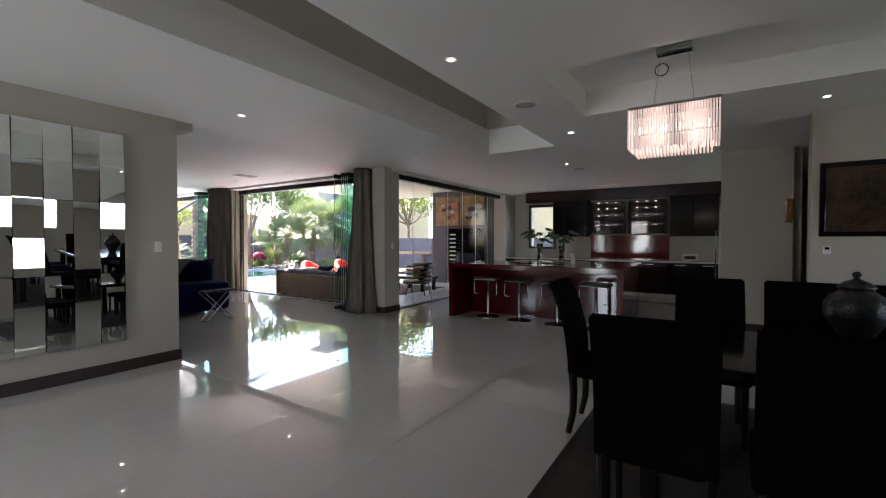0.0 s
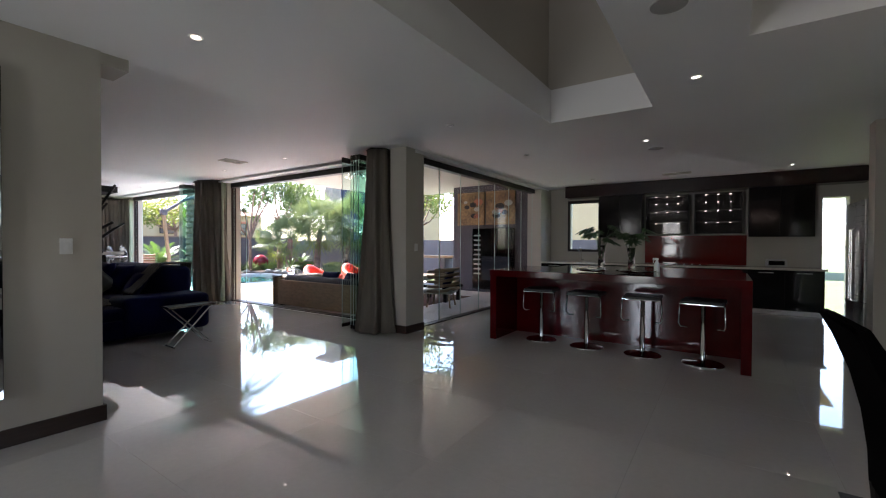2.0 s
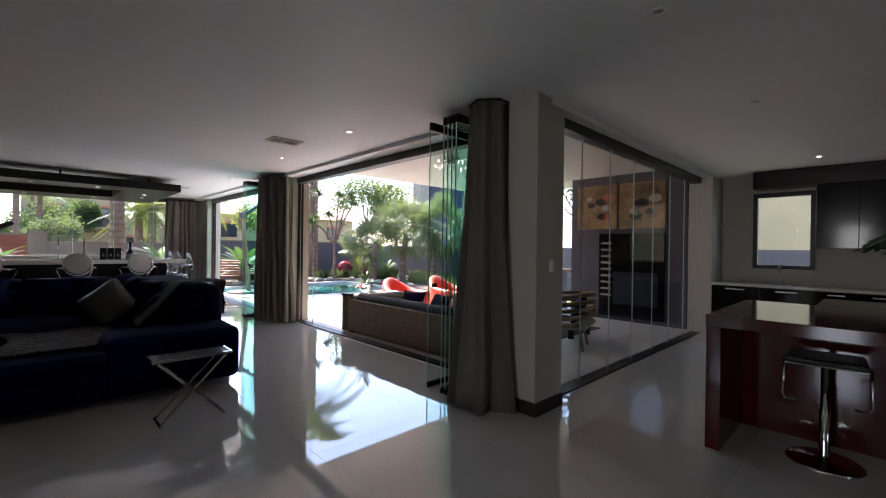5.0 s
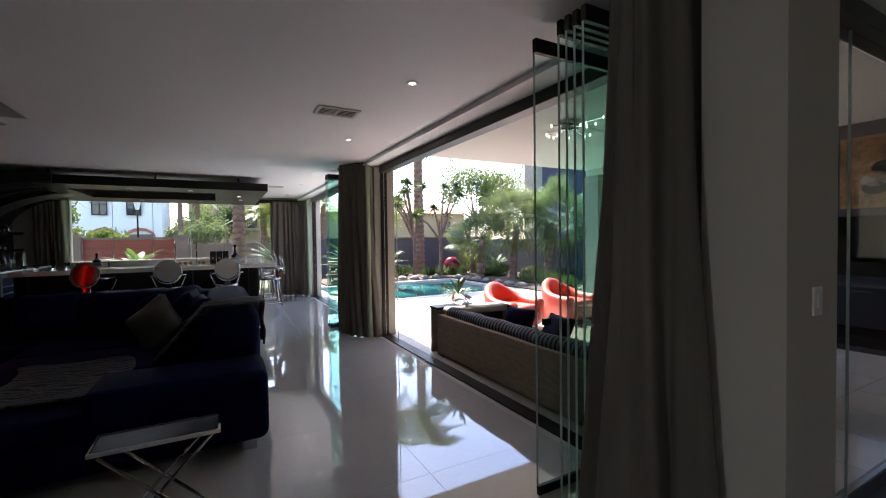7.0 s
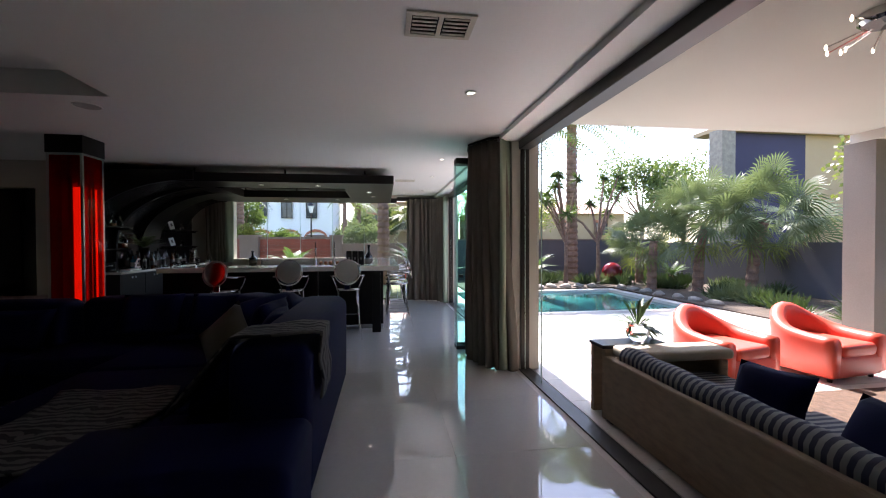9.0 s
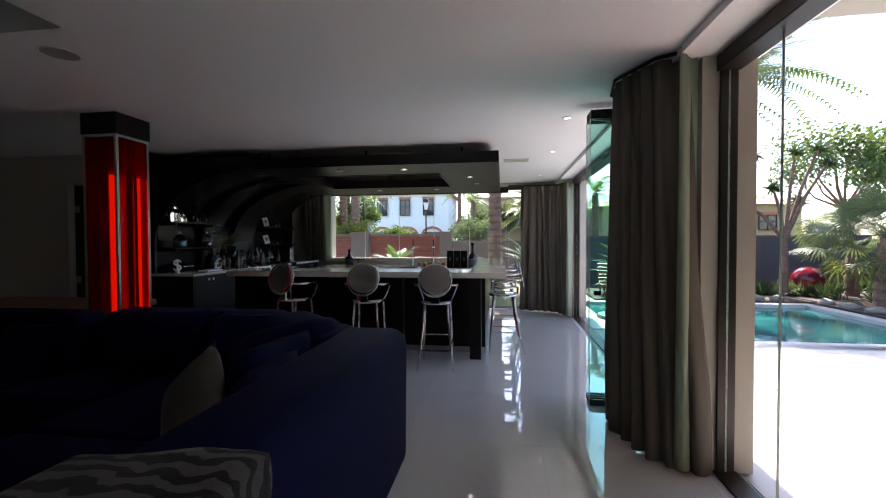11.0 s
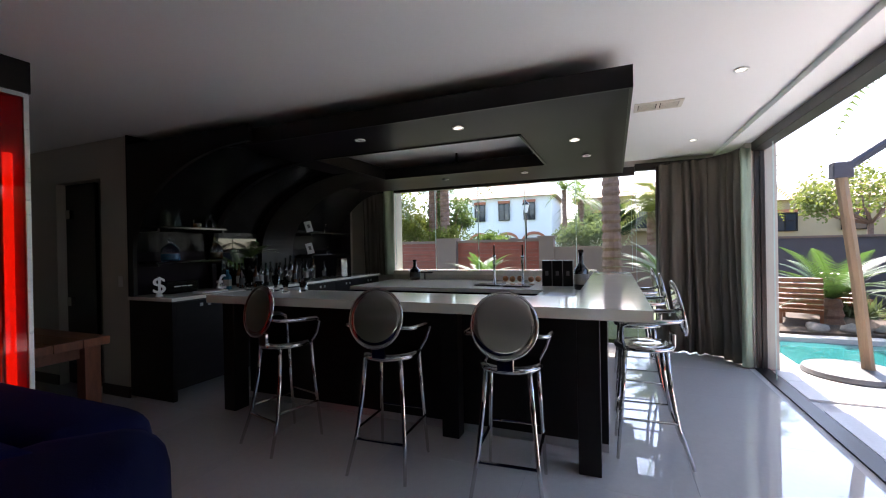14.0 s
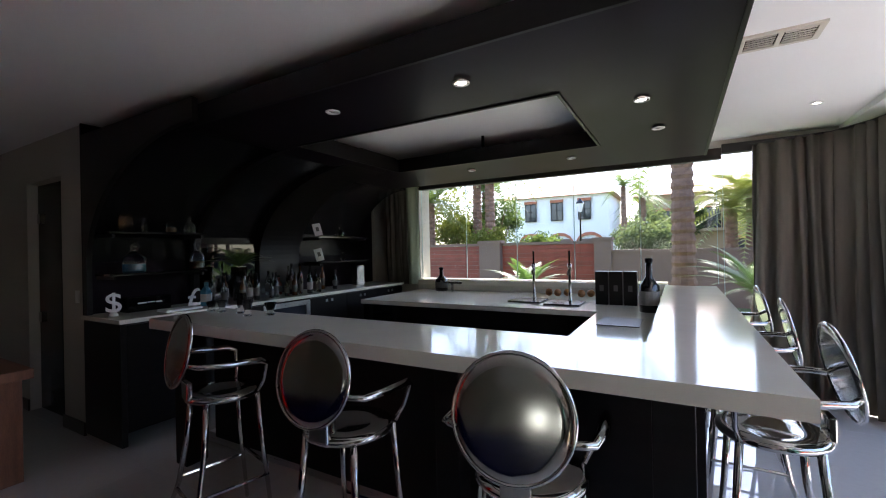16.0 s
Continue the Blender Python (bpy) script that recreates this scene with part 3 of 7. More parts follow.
for v in tile_bm.verts:
    if abs(v.co.y) > 0.095 or abs(v.co.z) > 0.34:
        v.co.x = min(v.co.x, 0.006)
MT = finish(tile_bm, "mirror_tile", M["mirror"])
for i in range(8):
    for j in range(3):
        tilt = (-1) ** (i + j)
        part("mirror_tile", MT, None, mp, at=pose(0.026, cols[i] + 0.102, 0.67 + 0.70 * j, 0, 1.6 * tilt, 2.2 * (-1) ** i + random.uniform(-0.5, 0.5)))

# ---- dining corner ----
ch = thing("chandelier", "rectangular crystal rod chandelier hanging on wires, switched on", "chandelier", pose(-0.14, 3.72, 0))
part("canopy_plate", boxes((-0.13, 0.13, -0.05, 0.05, 2.90, 2.955), bevel=0.006), M["chrome"], ch)
for sx in (-0.1, 0.1):
    bm = bmesh.new()
    tube(bm, [(sx, 0, 2.9), (sx * 1.5, 0, 2.46)], 0.0025, 5)
    part("wire", bm, M["chrome"], ch)
bm = bmesh.new()
tube(bm, [(-0.09 + 0.05 * math.cos(a * 0.45), 0.0, 2.78 + 0.05 * math.sin(a * 0.45)) for a in range(15)], 0.004, 5)
part("power_cable", bm, M["black_gloss"], ch, smooth=True)
part("frame", boxes((-0.33, 0.33, -0.14, 0.14, 2.44, 2.465), (-0.33, 0.33, -0.01, 0.01, 2.25, 2.26), bevel=0.004), M["chrome"], ch)
M["crystal"] = material("lit_crystal", (0.75, 0.72, 0.70), 0.08, vary=0.2, scale=40, fine=300, spec=1.0, emit=(1.0, 0.72, 0.62), strength=0.05)
rods = bmesh.new()
for k in range(34):
    x = -0.32 + 0.64 * k / 33
    for y in (-0.13, 0.13):
        h = random.uniform(-0.01, 0.01)
        box(rods, x - 0.006, x + 0.006, y - 0.006, y + 0.006, 2.12 + h, 2.44)
for k in range(13):
    y = -0.12 + 0.24 * k / 12
    for x in (-0.32, 0.32):
        box(rods, x - 0.006, x + 0.006, y - 0.006, y + 0.006, 2.12, 2.44)
tagged(part("crystal_rods", rods, M["crystal"], ch), kind="stuff")
low = bmesh.new()
for k in range(22):
    for j in range(7):
        box(low, -0.27 + 0.54 * k / 21 - 0.006, -0.27 + 0.54 * k / 21 + 0.006, -0.09 + 0.18 * j / 6 - 0.006, -0.09 + 0.18 * j / 6 + 0.006, 2.07, 2.13)
tagged(part("crystal_drops", low, M["crystal"], ch), kind="stuff")
for k in range(6):
    bm = bmesh.new()
    lathe(bm, [(0.0, 0), (0.012, 0.01), (0.014, 0.03), (0.006, 0.06)], 10, (-0.25 + 0.1 * k, 0, 2.26))
    part("bulb", bm, M["lamp_glow"], ch, smooth=True)


def dining_chair_mesh():
    t = thing("dining_chair", "high-backed charcoal upholstered dining chair", "chair", group="dining chairs")
    part("seat", boxes((-0.23, 0.23, -0.22, 0.24, 0.40, 0.50), bevel=0.03, seg=3), M["dark_fabric"], t, smooth=True)
    bm = bmesh.new()
    prof = [(-0.20, 0.42), (-0.205, 0.56), (-0.225, 0.70), (-0.262, 0.85), (-0.31, 0.97), (-0.36, 1.06), (-0.40, 1.05), (-0.35, 0.95), (-0.305, 0.83), (-0.272, 0.69), (-0.255, 0.56), (-0.25, 0.42)]
    prism(bm, prof, -0.225, 0.225, "x")
    bmesh.ops.bevel(bm, geom=list(bm.edges), offset=0.012, segments=2, affect="EDGES")
    part("backrest", bm, M["dark_fabric"], t, smooth=False)
    for sx in (-0.19, 0.19):
        bm = bmesh.new()
        tube(bm, [(sx, 0.2, 0.4), (sx, 0.2, 0.2), (sx, 0.21, 0.0)], [0.024, 0.02, 0.017], 6)
        part("leg", bm, M["black_timber"], t)
        bm = bmesh.new()
        tube(bm, [(sx, -0.225, 0.44), (sx, -0.215, 0.3), (sx, -0.22, 0.14), (sx, -0.25, 0.0)], [0.03, 0.027, 0.024, 0.02], 8)
        part("leg", bm, M["black_timber"], t)
    return t
first = dining_chair_mesh()
first.matrix_basis = pose(-0.04, 1.88, 0.008, 0, 0, 2)
for x, y, a in [(0.53, 1.9, -2), (1.12, 1.88, 3), (1.7, 1.9, 0), (0.14, 3.28, 182), (0.68, 3.26, 178), (1.25, 3.28, 181), (1.8, 3.28, 179), (-0.44, 2.90, -88), (2.5, 2.6, 90)]:
    copy_thing(first, pose(x, y, 0.008, 0, 0, a))
tb = thing("dining_table", "long dark polished timber dining table", "table", pose(0, 0, 0.008))
part("tabletop", boxes((-0.28, 2.25, 2.08, 3.12, 0.70, 0.76), bevel=0.008), M["black_gloss"], tb)
for x in (-0.15, 2.05):
    for y in (2.16, 2.96):
        part("leg", boxes((x, x + 0.08, y, y + 0.08, 0, 0.70), bevel=0.005), M["black_timber"], tb)
M["rug"] = material("dark_patterned_rug", (0.07, 0.052, 0.038), 0.95, colour2=(0.012, 0.010, 0.009), scale=5, fine=140, bump=0.6)
rg = thing("rug", "dark patterned wool rug under the dining table", "rug")
part("pile", boxes((-0.60, 3.0, 1.2, 3.9, 0.001, 0.008)), M["rug"], rg)
part("border", boxes((-0.64, -0.60, 1.16, 3.94, 0.001, 0.0075), (-0.60, 3.0, 1.16, 1.2, 0.001, 0.0075), (-0.60, 3.0, 3.9, 3.94, 0.001, 0.0075)), M["black_leather"], rg)
M["urn"] = material("mottled_pewter_glaze", (0.022, 0.023, 0.022), 0.3, vary=0.7, scale=25, fine=90, bump=0.4, metal=0.3)
urn = thing("lidded_urn", "large mottled grey lidded urn on the dining table", "urn", pose(0.82, 2.95, 0.768))
bm = bmesh.new()
lathe(bm, [(0.06, 0), (0.07, 0.01), (0.055, 0.03), (0.09, 0.09), (0.135, 0.17), (0.14, 0.23), (0.115, 0.28), (0.075, 0.31), (0.07, 0.325)], 28)
part("body", bm, M["urn"], urn, smooth=True)
bm = bmesh.new()
lathe(bm, [(0.08, 0.326), (0.082, 0.335), (0.055, 0.36), (0.02, 0.375), (0.012, 0.385), (0.022, 0.40), (0.014, 0.415), (0.0, 0.42)], 24)
part("lid", bm, M["urn"], urn, smooth=True)
pic = thing("wall_picture", "dark framed picture under glass on the dining wall", "picture", pose(1.06, 5.6, 1.40))
part("frame", boxes((0, 0.98, -0.03, -0.001, 0, 0.05), (0, 0.98, -0.03, -0.001, 0.71, 0.76), (0, 0.05, -0.03, -0.001, 0.05, 0.71), (0.93, 0.98, -0.03, -0.001, 0.05, 0.71), bevel=0.004), M["black_gloss"], pic)
M["picture"] = material("dark_bronze_print", (0.085, 0.06, 0.03), 0.05, colour2=(0.012, 0.012, 0.012), scale=4, fine=30)
part("print", boxes((0.05, 0.93, -0.014, -0.002, 0.05, 0.71)), M["picture"], pic)
M["amber"] = material("amber_glass", (0.25, 0.12, 0.035), 0.25, vary=0.3, scale=12, fine=60)
sc = thing("wall_sconce", "curved amber glass wall sconce", "wall lamp", pose(1.07, 7.5, 1.62))
part("shade", boxes((-0.09, 0.0, -0.06, -0.012, 0, 0.34), bevel=0.02, seg=3), M["amber"], sc)
part("bracket", boxes((-0.06, -0.03, -0.012, 0, 0.14, 0.2)), M["chrome"], sc)
th = thing("thermostat", "small white wall thermostat with dark display", "thermostat", pose(1.10, 5.6, 1.22))
part("case", boxes((0, 0.06, -0.016, 0, 0, 0.08), bevel=0.004), M["white_plastic"], th)
part("display", boxes((0.012, 0.048, -0.018, -0.0165, 0.045, 0.07)), M["black_gloss"], th)

# ---- kitchen ----
isl = thing("kitchen_island", "polished red quartz kitchen island with waterfall ends", "island", pose(0, 0, 0))
part("worktop", boxes((-3.83, -0.92, 6.06, 7.40, 0.865, 0.95), bevel=0.004), M["red_stone"], isl)
part("end_panel", boxes((-3.83, -3.74, 6.08, 7.38, 0, 0.865), bevel=0.003), M["red_stone"], isl)
part("end_panel", boxes((-1.01, -0.92, 6.08, 7.38, 0, 0.865), bevel=0.003), M["red_stone"], isl)
part("front_panel", boxes((-3.74, -1.01, 6.78, 7.34, 0.0, 0.865)), M["red_stone"], isl)
part("raised_ledge", boxes((-3.3, -1.0, 7.40, 8.1, 0.0, 0.90), (-3.34, -0.96, 7.40, 8.14, 0.90, 0.95), bevel=0.003), M["red_stone"], isl)


def kitchen_stool():
    t = thing("kitchen_stool", "chrome gas-lift stool with thin black seat", "stool", group="stools at the island")
    bm = bmesh.new()
    lathe(bm, [(0.20, 0.0), (0.205, 0.008), (0.19, 0.018), (0.06, 0.03), (0.034, 0.05)], 32)
    part("base_plate", bm, M["chrome"], t, smooth=True)
    bm = bmesh.new()
    lathe(bm, [(0.034, 0.05), (0.03, 0.06), (0.03, 0.36), (0.024, 0.365), (0.024, 0.67)], 16)
    part("column", bm, M["chrome"], t, smooth=True)
    part("seat", boxes((-0.20, 0.20, -0.17, 0.17, 0.665, 0.71), bevel=0.02, seg=3), M["black_leather"], t)
    for s in (-1, 1):
        bm = bmesh.new()
        tube(bm, [(s * 0.205, -0.12, 0.68), (s * 0.215, -0.13, 0.45), (s * 0.2, -0.1, 0.41), (s * 0.14, -0.08, 0.41)], 0.009, 6)
        part("foot_loop", bm, M["chrome"], t, smooth=True)
    part("seat_band", boxes((-0.204, 0.204, -0.174, 0.174, 0.662, 0.672), bevel=0.003), M["chrome"], t)
    return t
ks = kitchen_stool()
ks.matrix_basis = pose(-3.22, 6.42, 0, 0, 0, 4)
for x, y, a in [(-2.60, 6.36, -3), (-1.95, 6.35, 2), (-1.34, 6.30, -5)]:
    copy_thing(ks, pose(x, y, 0, 0, 0, a))

# base units with a pale worktop
def unit(name, label, x0, x1, y0, y1, z0, z1, mat, doors, handle=True):
    t = thing(name, label, "cabinet", group="kitchen cabinets")
    part("body", boxes((x0, x1, y0 + 0.02, y1, z0, z1)), M["black_timber"], t)
    w = (x1 - x0) / doors
    for k in range(doors):
        d = part("door", boxes((x0 + w * k + 0.003, x0 + w * (k + 1) - 0.003, y0, y0 + 0.018, z0 + 0.004, z1 - 0.004), bevel=0.002), M[mat], t)
        if handle:
            part("handle", boxes((x0 + w * k + w * 0.3, x0 + w * k + w * 0.7, y0 - 0.02, y0, z1 - 0.06, z1 - 0.045)), M["steel"], d)
    return t
M["oxblood"] = material("oxblood_gloss_lacquer", (0.018, 0.004, 0.004), 0.2, vary=0.2, scale=2)
for x0, x1 in [(-4.9, -3.6), (-3.6, -2.7), (-2.7, -0.8), (-0.8, 0.3)]:
    unit("base_cabinet", "dark gloss kitchen base cabinet under a pale worktop", x0, x1, 10.78, 11.44, 0.1, 0.84, "black_gloss" if x0 != -2.7 else "oxblood", 2)
wt = thing("kitchen_worktop", "pale stone worktop along the kitchen wall", "worktop")
part("slab", boxes((-4.9, 0.33, 10.74, 11.44, 0.84, 0.88), bevel=0.004), M["quartz"], wt)
part("kickboard", boxes((-4.9, 0.3, 10.95, 11.0, 0, 0.1)), M["steel"], wt)
M["splash"] = material("red_back_painted_glass", (0.15, 0.006, 0.005), 0.06, vary=0.1, scale=2)
sp = thing("splashback", "red back-painted glass splashback behind the hob", "splashback")
part("glass_sheet", boxes((-2.68, -0.80, 11.43, 11.447, 0.885, 1.50), bevel=0.002), M["splash"], sp)
unit("wall_cabinet", "black gloss wall cabinet over the worktop", -3.62, -2.7, 11.08, 11.44, 1.46, 2.42, "black_gloss", 2, False)
unit("wall_cabinet", "black gloss wall cabinet beside the fridge recess", -0.78, 0.2, 11.08, 11.44, 1.46, 2.42, "black_gloss", 2, False)
bh = thing("cabinet_bulkhead", "dark red-brown bulkhead above the kitchen cabinets", "bulkhead")
part("panel", boxes((-4.4, 0.9, 11.05, 11.44, 2.425, 2.695)), M["oxblood"], bh)
M["smoked"] = glass_material("smoked_glass", (0.35, 0.34, 0.34))
M["tiny_glow"] = material("cabinet_spot_glow", (1, 1, 1), 0.3, vary=0, emit=(1.0, 0.95, 0.88), strength=3)
M["grey_panel"] = material("grey_cabinet_lining", (0.13, 0.125, 0.12), 0.4, vary=0.1)
for x0, x1 in [(-2.62, -1.80), (-1.70, -0.88)]:
    g = thing("display_cabinet", "smoked glass wall cabinet with lit shelves", "cabinet", group="kitchen cabinets")
    part("body", boxes((x0, x1, 11.40, 11.44, 1.53, 2.36), (x0, x0 + 0.02, 11.12, 11.40, 1.53, 2.36), (x1 - 0.02, x1, 11.12, 11.40, 1.53, 2.36), (x0, x1, 11.12, 11.40, 2.34, 2.36), (x0, x1, 11.12, 11.40, 1.53, 1.55)), M["grey_panel"], g)
    for z in (1.78, 2.02):
        part("shelf", boxes((x0 + 0.02, x1 - 0.02, 11.15, 11.40, z, z + 0.008)), M["steel"], g)
    d = part("glass_door", boxes((x0, x1, 11.10, 11.108, 1.53, 2.36)), M["smoked"], g)
    d.visible_shadow = False
    for z in (2.325, 2.17, 1.99, 1.75):
        for k in range(3):
            xx = x0 + 0.2 + 0.21 * k
            part("spot", boxes((xx - 0.016, xx + 0.016, 11.14, 11.16, z, z + 0.011)), M["tiny_glow"], g)
hob = thing("hob", "black glass hob set into the worktop", "hob")
part("glass_top", boxes((-2.2, -1.4, 10.85, 11.35, 0.881, 0.887), bevel=0.002), M["black_gloss"], hob)
for k in range(4):
    bm = bmesh.new()
    lathe(bm, [(0.016, 0.887), (0.016, 0.905), (0.012, 0.91)], 12, (-2.0 + 0.14 * k, 10.9, 0))
    part("knob", bm, M["steel"], hob)
fr = thing("fridge", "tall brushed steel fridge in a wall recess", "fridge")
part("body", boxes((0.25, 0.95, 7.78, 8.70, 0.02, 1.86), bevel=0.006), M["steel"], fr)
for y0, y1 in [(7.79, 8.235), (8.245, 8.69)]:
    d = part("door", boxes((0.20, 0.25, y0, y1, 0.06, 1.85), bevel=0.008), M["steel"], fr)
    bm = bmesh.new()
    yy = 8.19 if y0 < 8 else 8.29
    tube(bm, [(0.2, yy, 0.6), (0.16, yy, 0.62), (0.16, yy, 1.5), (0.2, yy, 1.52)], 0.01, 6)
    part("handle", bm, M["chrome"], d)
part("foot", boxes((0.28, 0.9, 7.82, 8.66, 0, 0.02)), M["black_gloss"], fr)

# things on the island
M["bottle_glass"] = glass_material("clear_blown_glass", (0.97, 0.98, 0.98), thin=False)
M["monstera"] = material("dark_monstera_leaf", (0.035, 0.085, 0.025), 0.35, vary=0.4, scale=6, fine=30)


def vase_of_leaves(x, y, z, h, n, spread, seed):
    random.seed(seed)
    t = thing("vase_of_leaves", "tall clear glass vase of dark split monstera leaves", "vase", pose(x, y, z), group="vases on the island")
    bm = bmesh.new()
    lathe(bm, [(0.05, 0.0), (0.055, 0.006), (0.05, 0.02), (0.045, h * 0.5), (0.06, h)], 20)
    part("vase", bm, M["bottle_glass"], t, smooth=True)
    for k in range(n):
        a = 2 * math.pi * k / n + random.uniform(-0.4, 0.4)
        r = random.uniform(0.4, 1.0) * spread
        tip = Vector((r * math.cos(a), r * math.sin(a), h + random.uniform(0.08, 0.32)))
        bm = bmesh.new()
        tube(bm, [(0, 0, h * 0.3), (tip.x * 0.4, tip.y * 0.4, h + 0.1), tip], 0.004, 5)
        lf = part("stem", bm, M["monstera"], t)
        bm = bmesh.new()
        out = Vector((math.cos(a), math.sin(a), -0.5)).normalized()
        sd = Vector((-math.sin(a), math.cos(a), 0))
        L = random.uniform(0.16, 0.24)
        c = bm.verts.new(tip)
        rim = []
        for j in range(21):
            u = -2.5 + 5.0 * j / 20
            notch = 0.55 if j % 3 == 1 else 1.0
            rim.append(bm.verts.new(tip + (out * (math.cos(u) * 0.62 + 0.3) + sd * math.sin(u) * 0.55) * L * notch + Vector((0, 0, -0.03 * abs(math.sin(u))))))
        for p, q in zip(rim, rim[1:]):
            bm.faces.new((c, p, q))
        part("leaf", bm, M["monstera"], t)
    return t
vase_of_leaves(-2.75, 7.72, 0.95, 0.34, 11, 0.34, 3)
vase_of_leaves(-2.33, 7.78, 0.95, 0.30, 10, 0.28, 4)
M["tray_metal"] = material("hammered_silver", (0.55, 0.52, 0.46), 0.25, metal=1.0, vary=0.2, scale=20, fine=90, bump=0.5)
for x, y, s in [(-2.55, 6.42, 1.0), (-2.05, 6.45, 1.1)]:
    d = thing("serving_dish", "shallow wavy silver serving dish on the island", "dish", pose(x, y, 0.95), group="dishes on the island")
    bm = bmesh.new()
    ring = [[bm.verts.new((s * r * 0.2 * (1 + 0.1 * math.sin(5 * a)) * math.cos(a), s * r * 0.13 * (1 + 0.1 * math.sin(5 * a)) * math.sin(a), 0.004 + 0.028 * r * r + 0.008 * r * math.sin(6 * a))) for a in [2 * math.pi * k / 36 for k in range(36)]] for r in (0.3, 0.6, 0.85, 1.0)]
    for p, q in zip(ring, ring[1:]):
        for k in range(36):
            bm.faces.new((p[k], p[(k + 1) % 36], q[(k + 1) % 36], q[k]))
    bm.faces.new(ring[0])
    ob = part("bowl", bm, M["tray_metal"], d, smooth=True)
    ob.modifiers.new("rim", "SOLIDIFY").thickness = 0.004
sb = thing("spray_bottle", "small white plastic spray bottle on the island", "bottle", pose(-1.88, 6.97, 0.95))
bm = bmesh.new()
lathe(bm, [(0.034, 0), (0.036, 0.01), (0.036, 0.10), (0.018, 0.13), (0.014, 0.15)], 18)
part("body", bm, M["white_plastic"], sb, smooth=True)
part("trigger_head", boxes((-0.05, 0.02, -0.012, 0.012, 0.15, 0.18), (-0.045, -0.035, -0.006, 0.006, 0.11, 0.15), bevel=0.004), M["white_plastic"], sb)
tap = thing("kitchen_tap", "curved chrome mixer tap on the worktop", "tap", pose(-4.05, 11.2, 0.88))
bm = bmesh.new()
tube(bm, [(0, 0, 0), (0, 0, 0.25)] + [(0, -0.08 + 0.08 * math.cos(a * math.pi / 8), 0.25 + 0.08 * math.sin(a * math.pi / 8)) for a in range(1, 9)] + [(0, -0.16, 0.18)], 0.011, 8)
part("spout", bm, M["chrome"], tap, smooth=True)
part("lever", boxes((0.012, 0.06, -0.008, 0.008, 0.05, 0.065), bevel=0.003), M["chrome"], tap)
rad = thing("toaster", "small steel appliance on the worktop", "appliance", pose(-0.35, 11.15, 0.88))
part("body", boxes((-0.16, 0.16, -0.09, 0.09, 0.01, 0.15), bevel=0.02), M["steel"], rad)
part("front_panel", boxes((-0.12, 0.12, -0.096, -0.09, 0.04, 0.12)), M["black_gloss"], rad)

# ---- lounge ----
def cushion(bm, w, d, h, m, puff=0.3, n=10):
    """A soft, crowned cushion: w by d, h thick, at the pose m."""
    for sgn in (1, -1):
        g = []
        for i in range(n + 1):
            row = []
            for j in range(n + 1):
                u, v = 2 * i / n - 1, 2 * j / n - 1
                e = (1 - abs(u) ** 3.2) * (1 - abs(v) ** 3.2)
                pinch = 1 - 0.07 * (1 - abs(u)) * abs(v) - 0.07 * (1 - abs(v)) * abs(u)
                row.append(bm.verts.new(m @ Vector((u * w / 2 * pinch, v * d / 2 * pinch, sgn * h / 2 * (e ** 0.5 if e > 0 else 0)))))
            g.append(row)
        for a, b in zip(g, g[1:]):
            for j in range(n):
                bm.faces.new((a[j], a[j + 1], b[j + 1], b[j]))
    bmesh.ops.remove_doubles(bm, verts=bm.verts, dist=0.0005)
    return bm


def soft_box(x0, x1, y0, y1, z0, z1, r=0.06, wob=0.012):
    bm = bmesh.new()
    box(bm, x0, x1, y0, y1, z0, z1, bevel=r, seg=4)
    for v in bm.verts:
        v.co += Vector((noise.noise(v.co * 3), noise.noise(v.co * 3 + Vector((5, 0, 0))), noise.noise(v.co * 3 + Vector((0, 7, 0))))) * wob
    return bm


sofa = thing("corner_sofa", "large navy velvet corner sofa with a low chaise", "sofa")
part("base", soft_box(-10.8, -7.52, 2.1, 3.7, 0.06, 0.30, 0.03), M["navy"], sofa, smooth=True)
for x0, x1 in [(-10.5, -9.5), (-9.48, -8.5), (-8.48, -7.5)]:
    part("seat_cushion", soft_box(x0, x1, 2.1, 3.78, 0.30, 0.46, 0.05), M["navy"], sofa, smooth=True)
part("corner_backrest", soft_box(-0.62, 0.62, -0.24, 0.24, 0.08, 0.93, 0.14), M["navy"], sofa, smooth=True, at=pose(-10.32, 3.40, 0, 0, 0, 48))
part("backrest", soft_box(-10.15, -8.0, 3.70, 4.13, 0.08, 0.95, 0.10), M["navy"], sofa, smooth=True)
part("armrest", soft_box(-8.05, -7.47, 3.06, 4.14, 0.07, 0.58, 0.07), M["navy"], sofa, smooth=True)
part("side_base", soft_box(-10.8, -10.0, 0.2, 2.1, 0.06, 0.30, 0.03), M["navy"], sofa, smooth=True)
for y0, y1 in [(0.25, 1.2), (1.22, 2.1)]:
    part("seat_cushion", soft_box(-10.6, -9.9, y0, y1, 0.30, 0.46, 0.05), M["navy"], sofa, smooth=True)
part("side_backrest", soft_box(-10.98, -10.56, 1.36, 2.95, 0.10, 0.91, 0.12), M["navy"], sofa, smooth=True)
part("side_backrest", soft_box(-10.80, -10.42, 0.2, 1.34, 0.10, 0.91, 0.12), M["navy"], sofa, smooth=True)
for x, y in [(-7.62, 4.0), (-7.62, 2.25), (-10.5, 3.6), (-10.65, 0.35), (-10.1, 0.35)]:
    part("foot", boxes((x - 0.09, x + 0.09, y - 0.05, y + 0.05, 0.0, 0.07), bevel=0.004), M["chrome"], sofa)
random.seed(5)
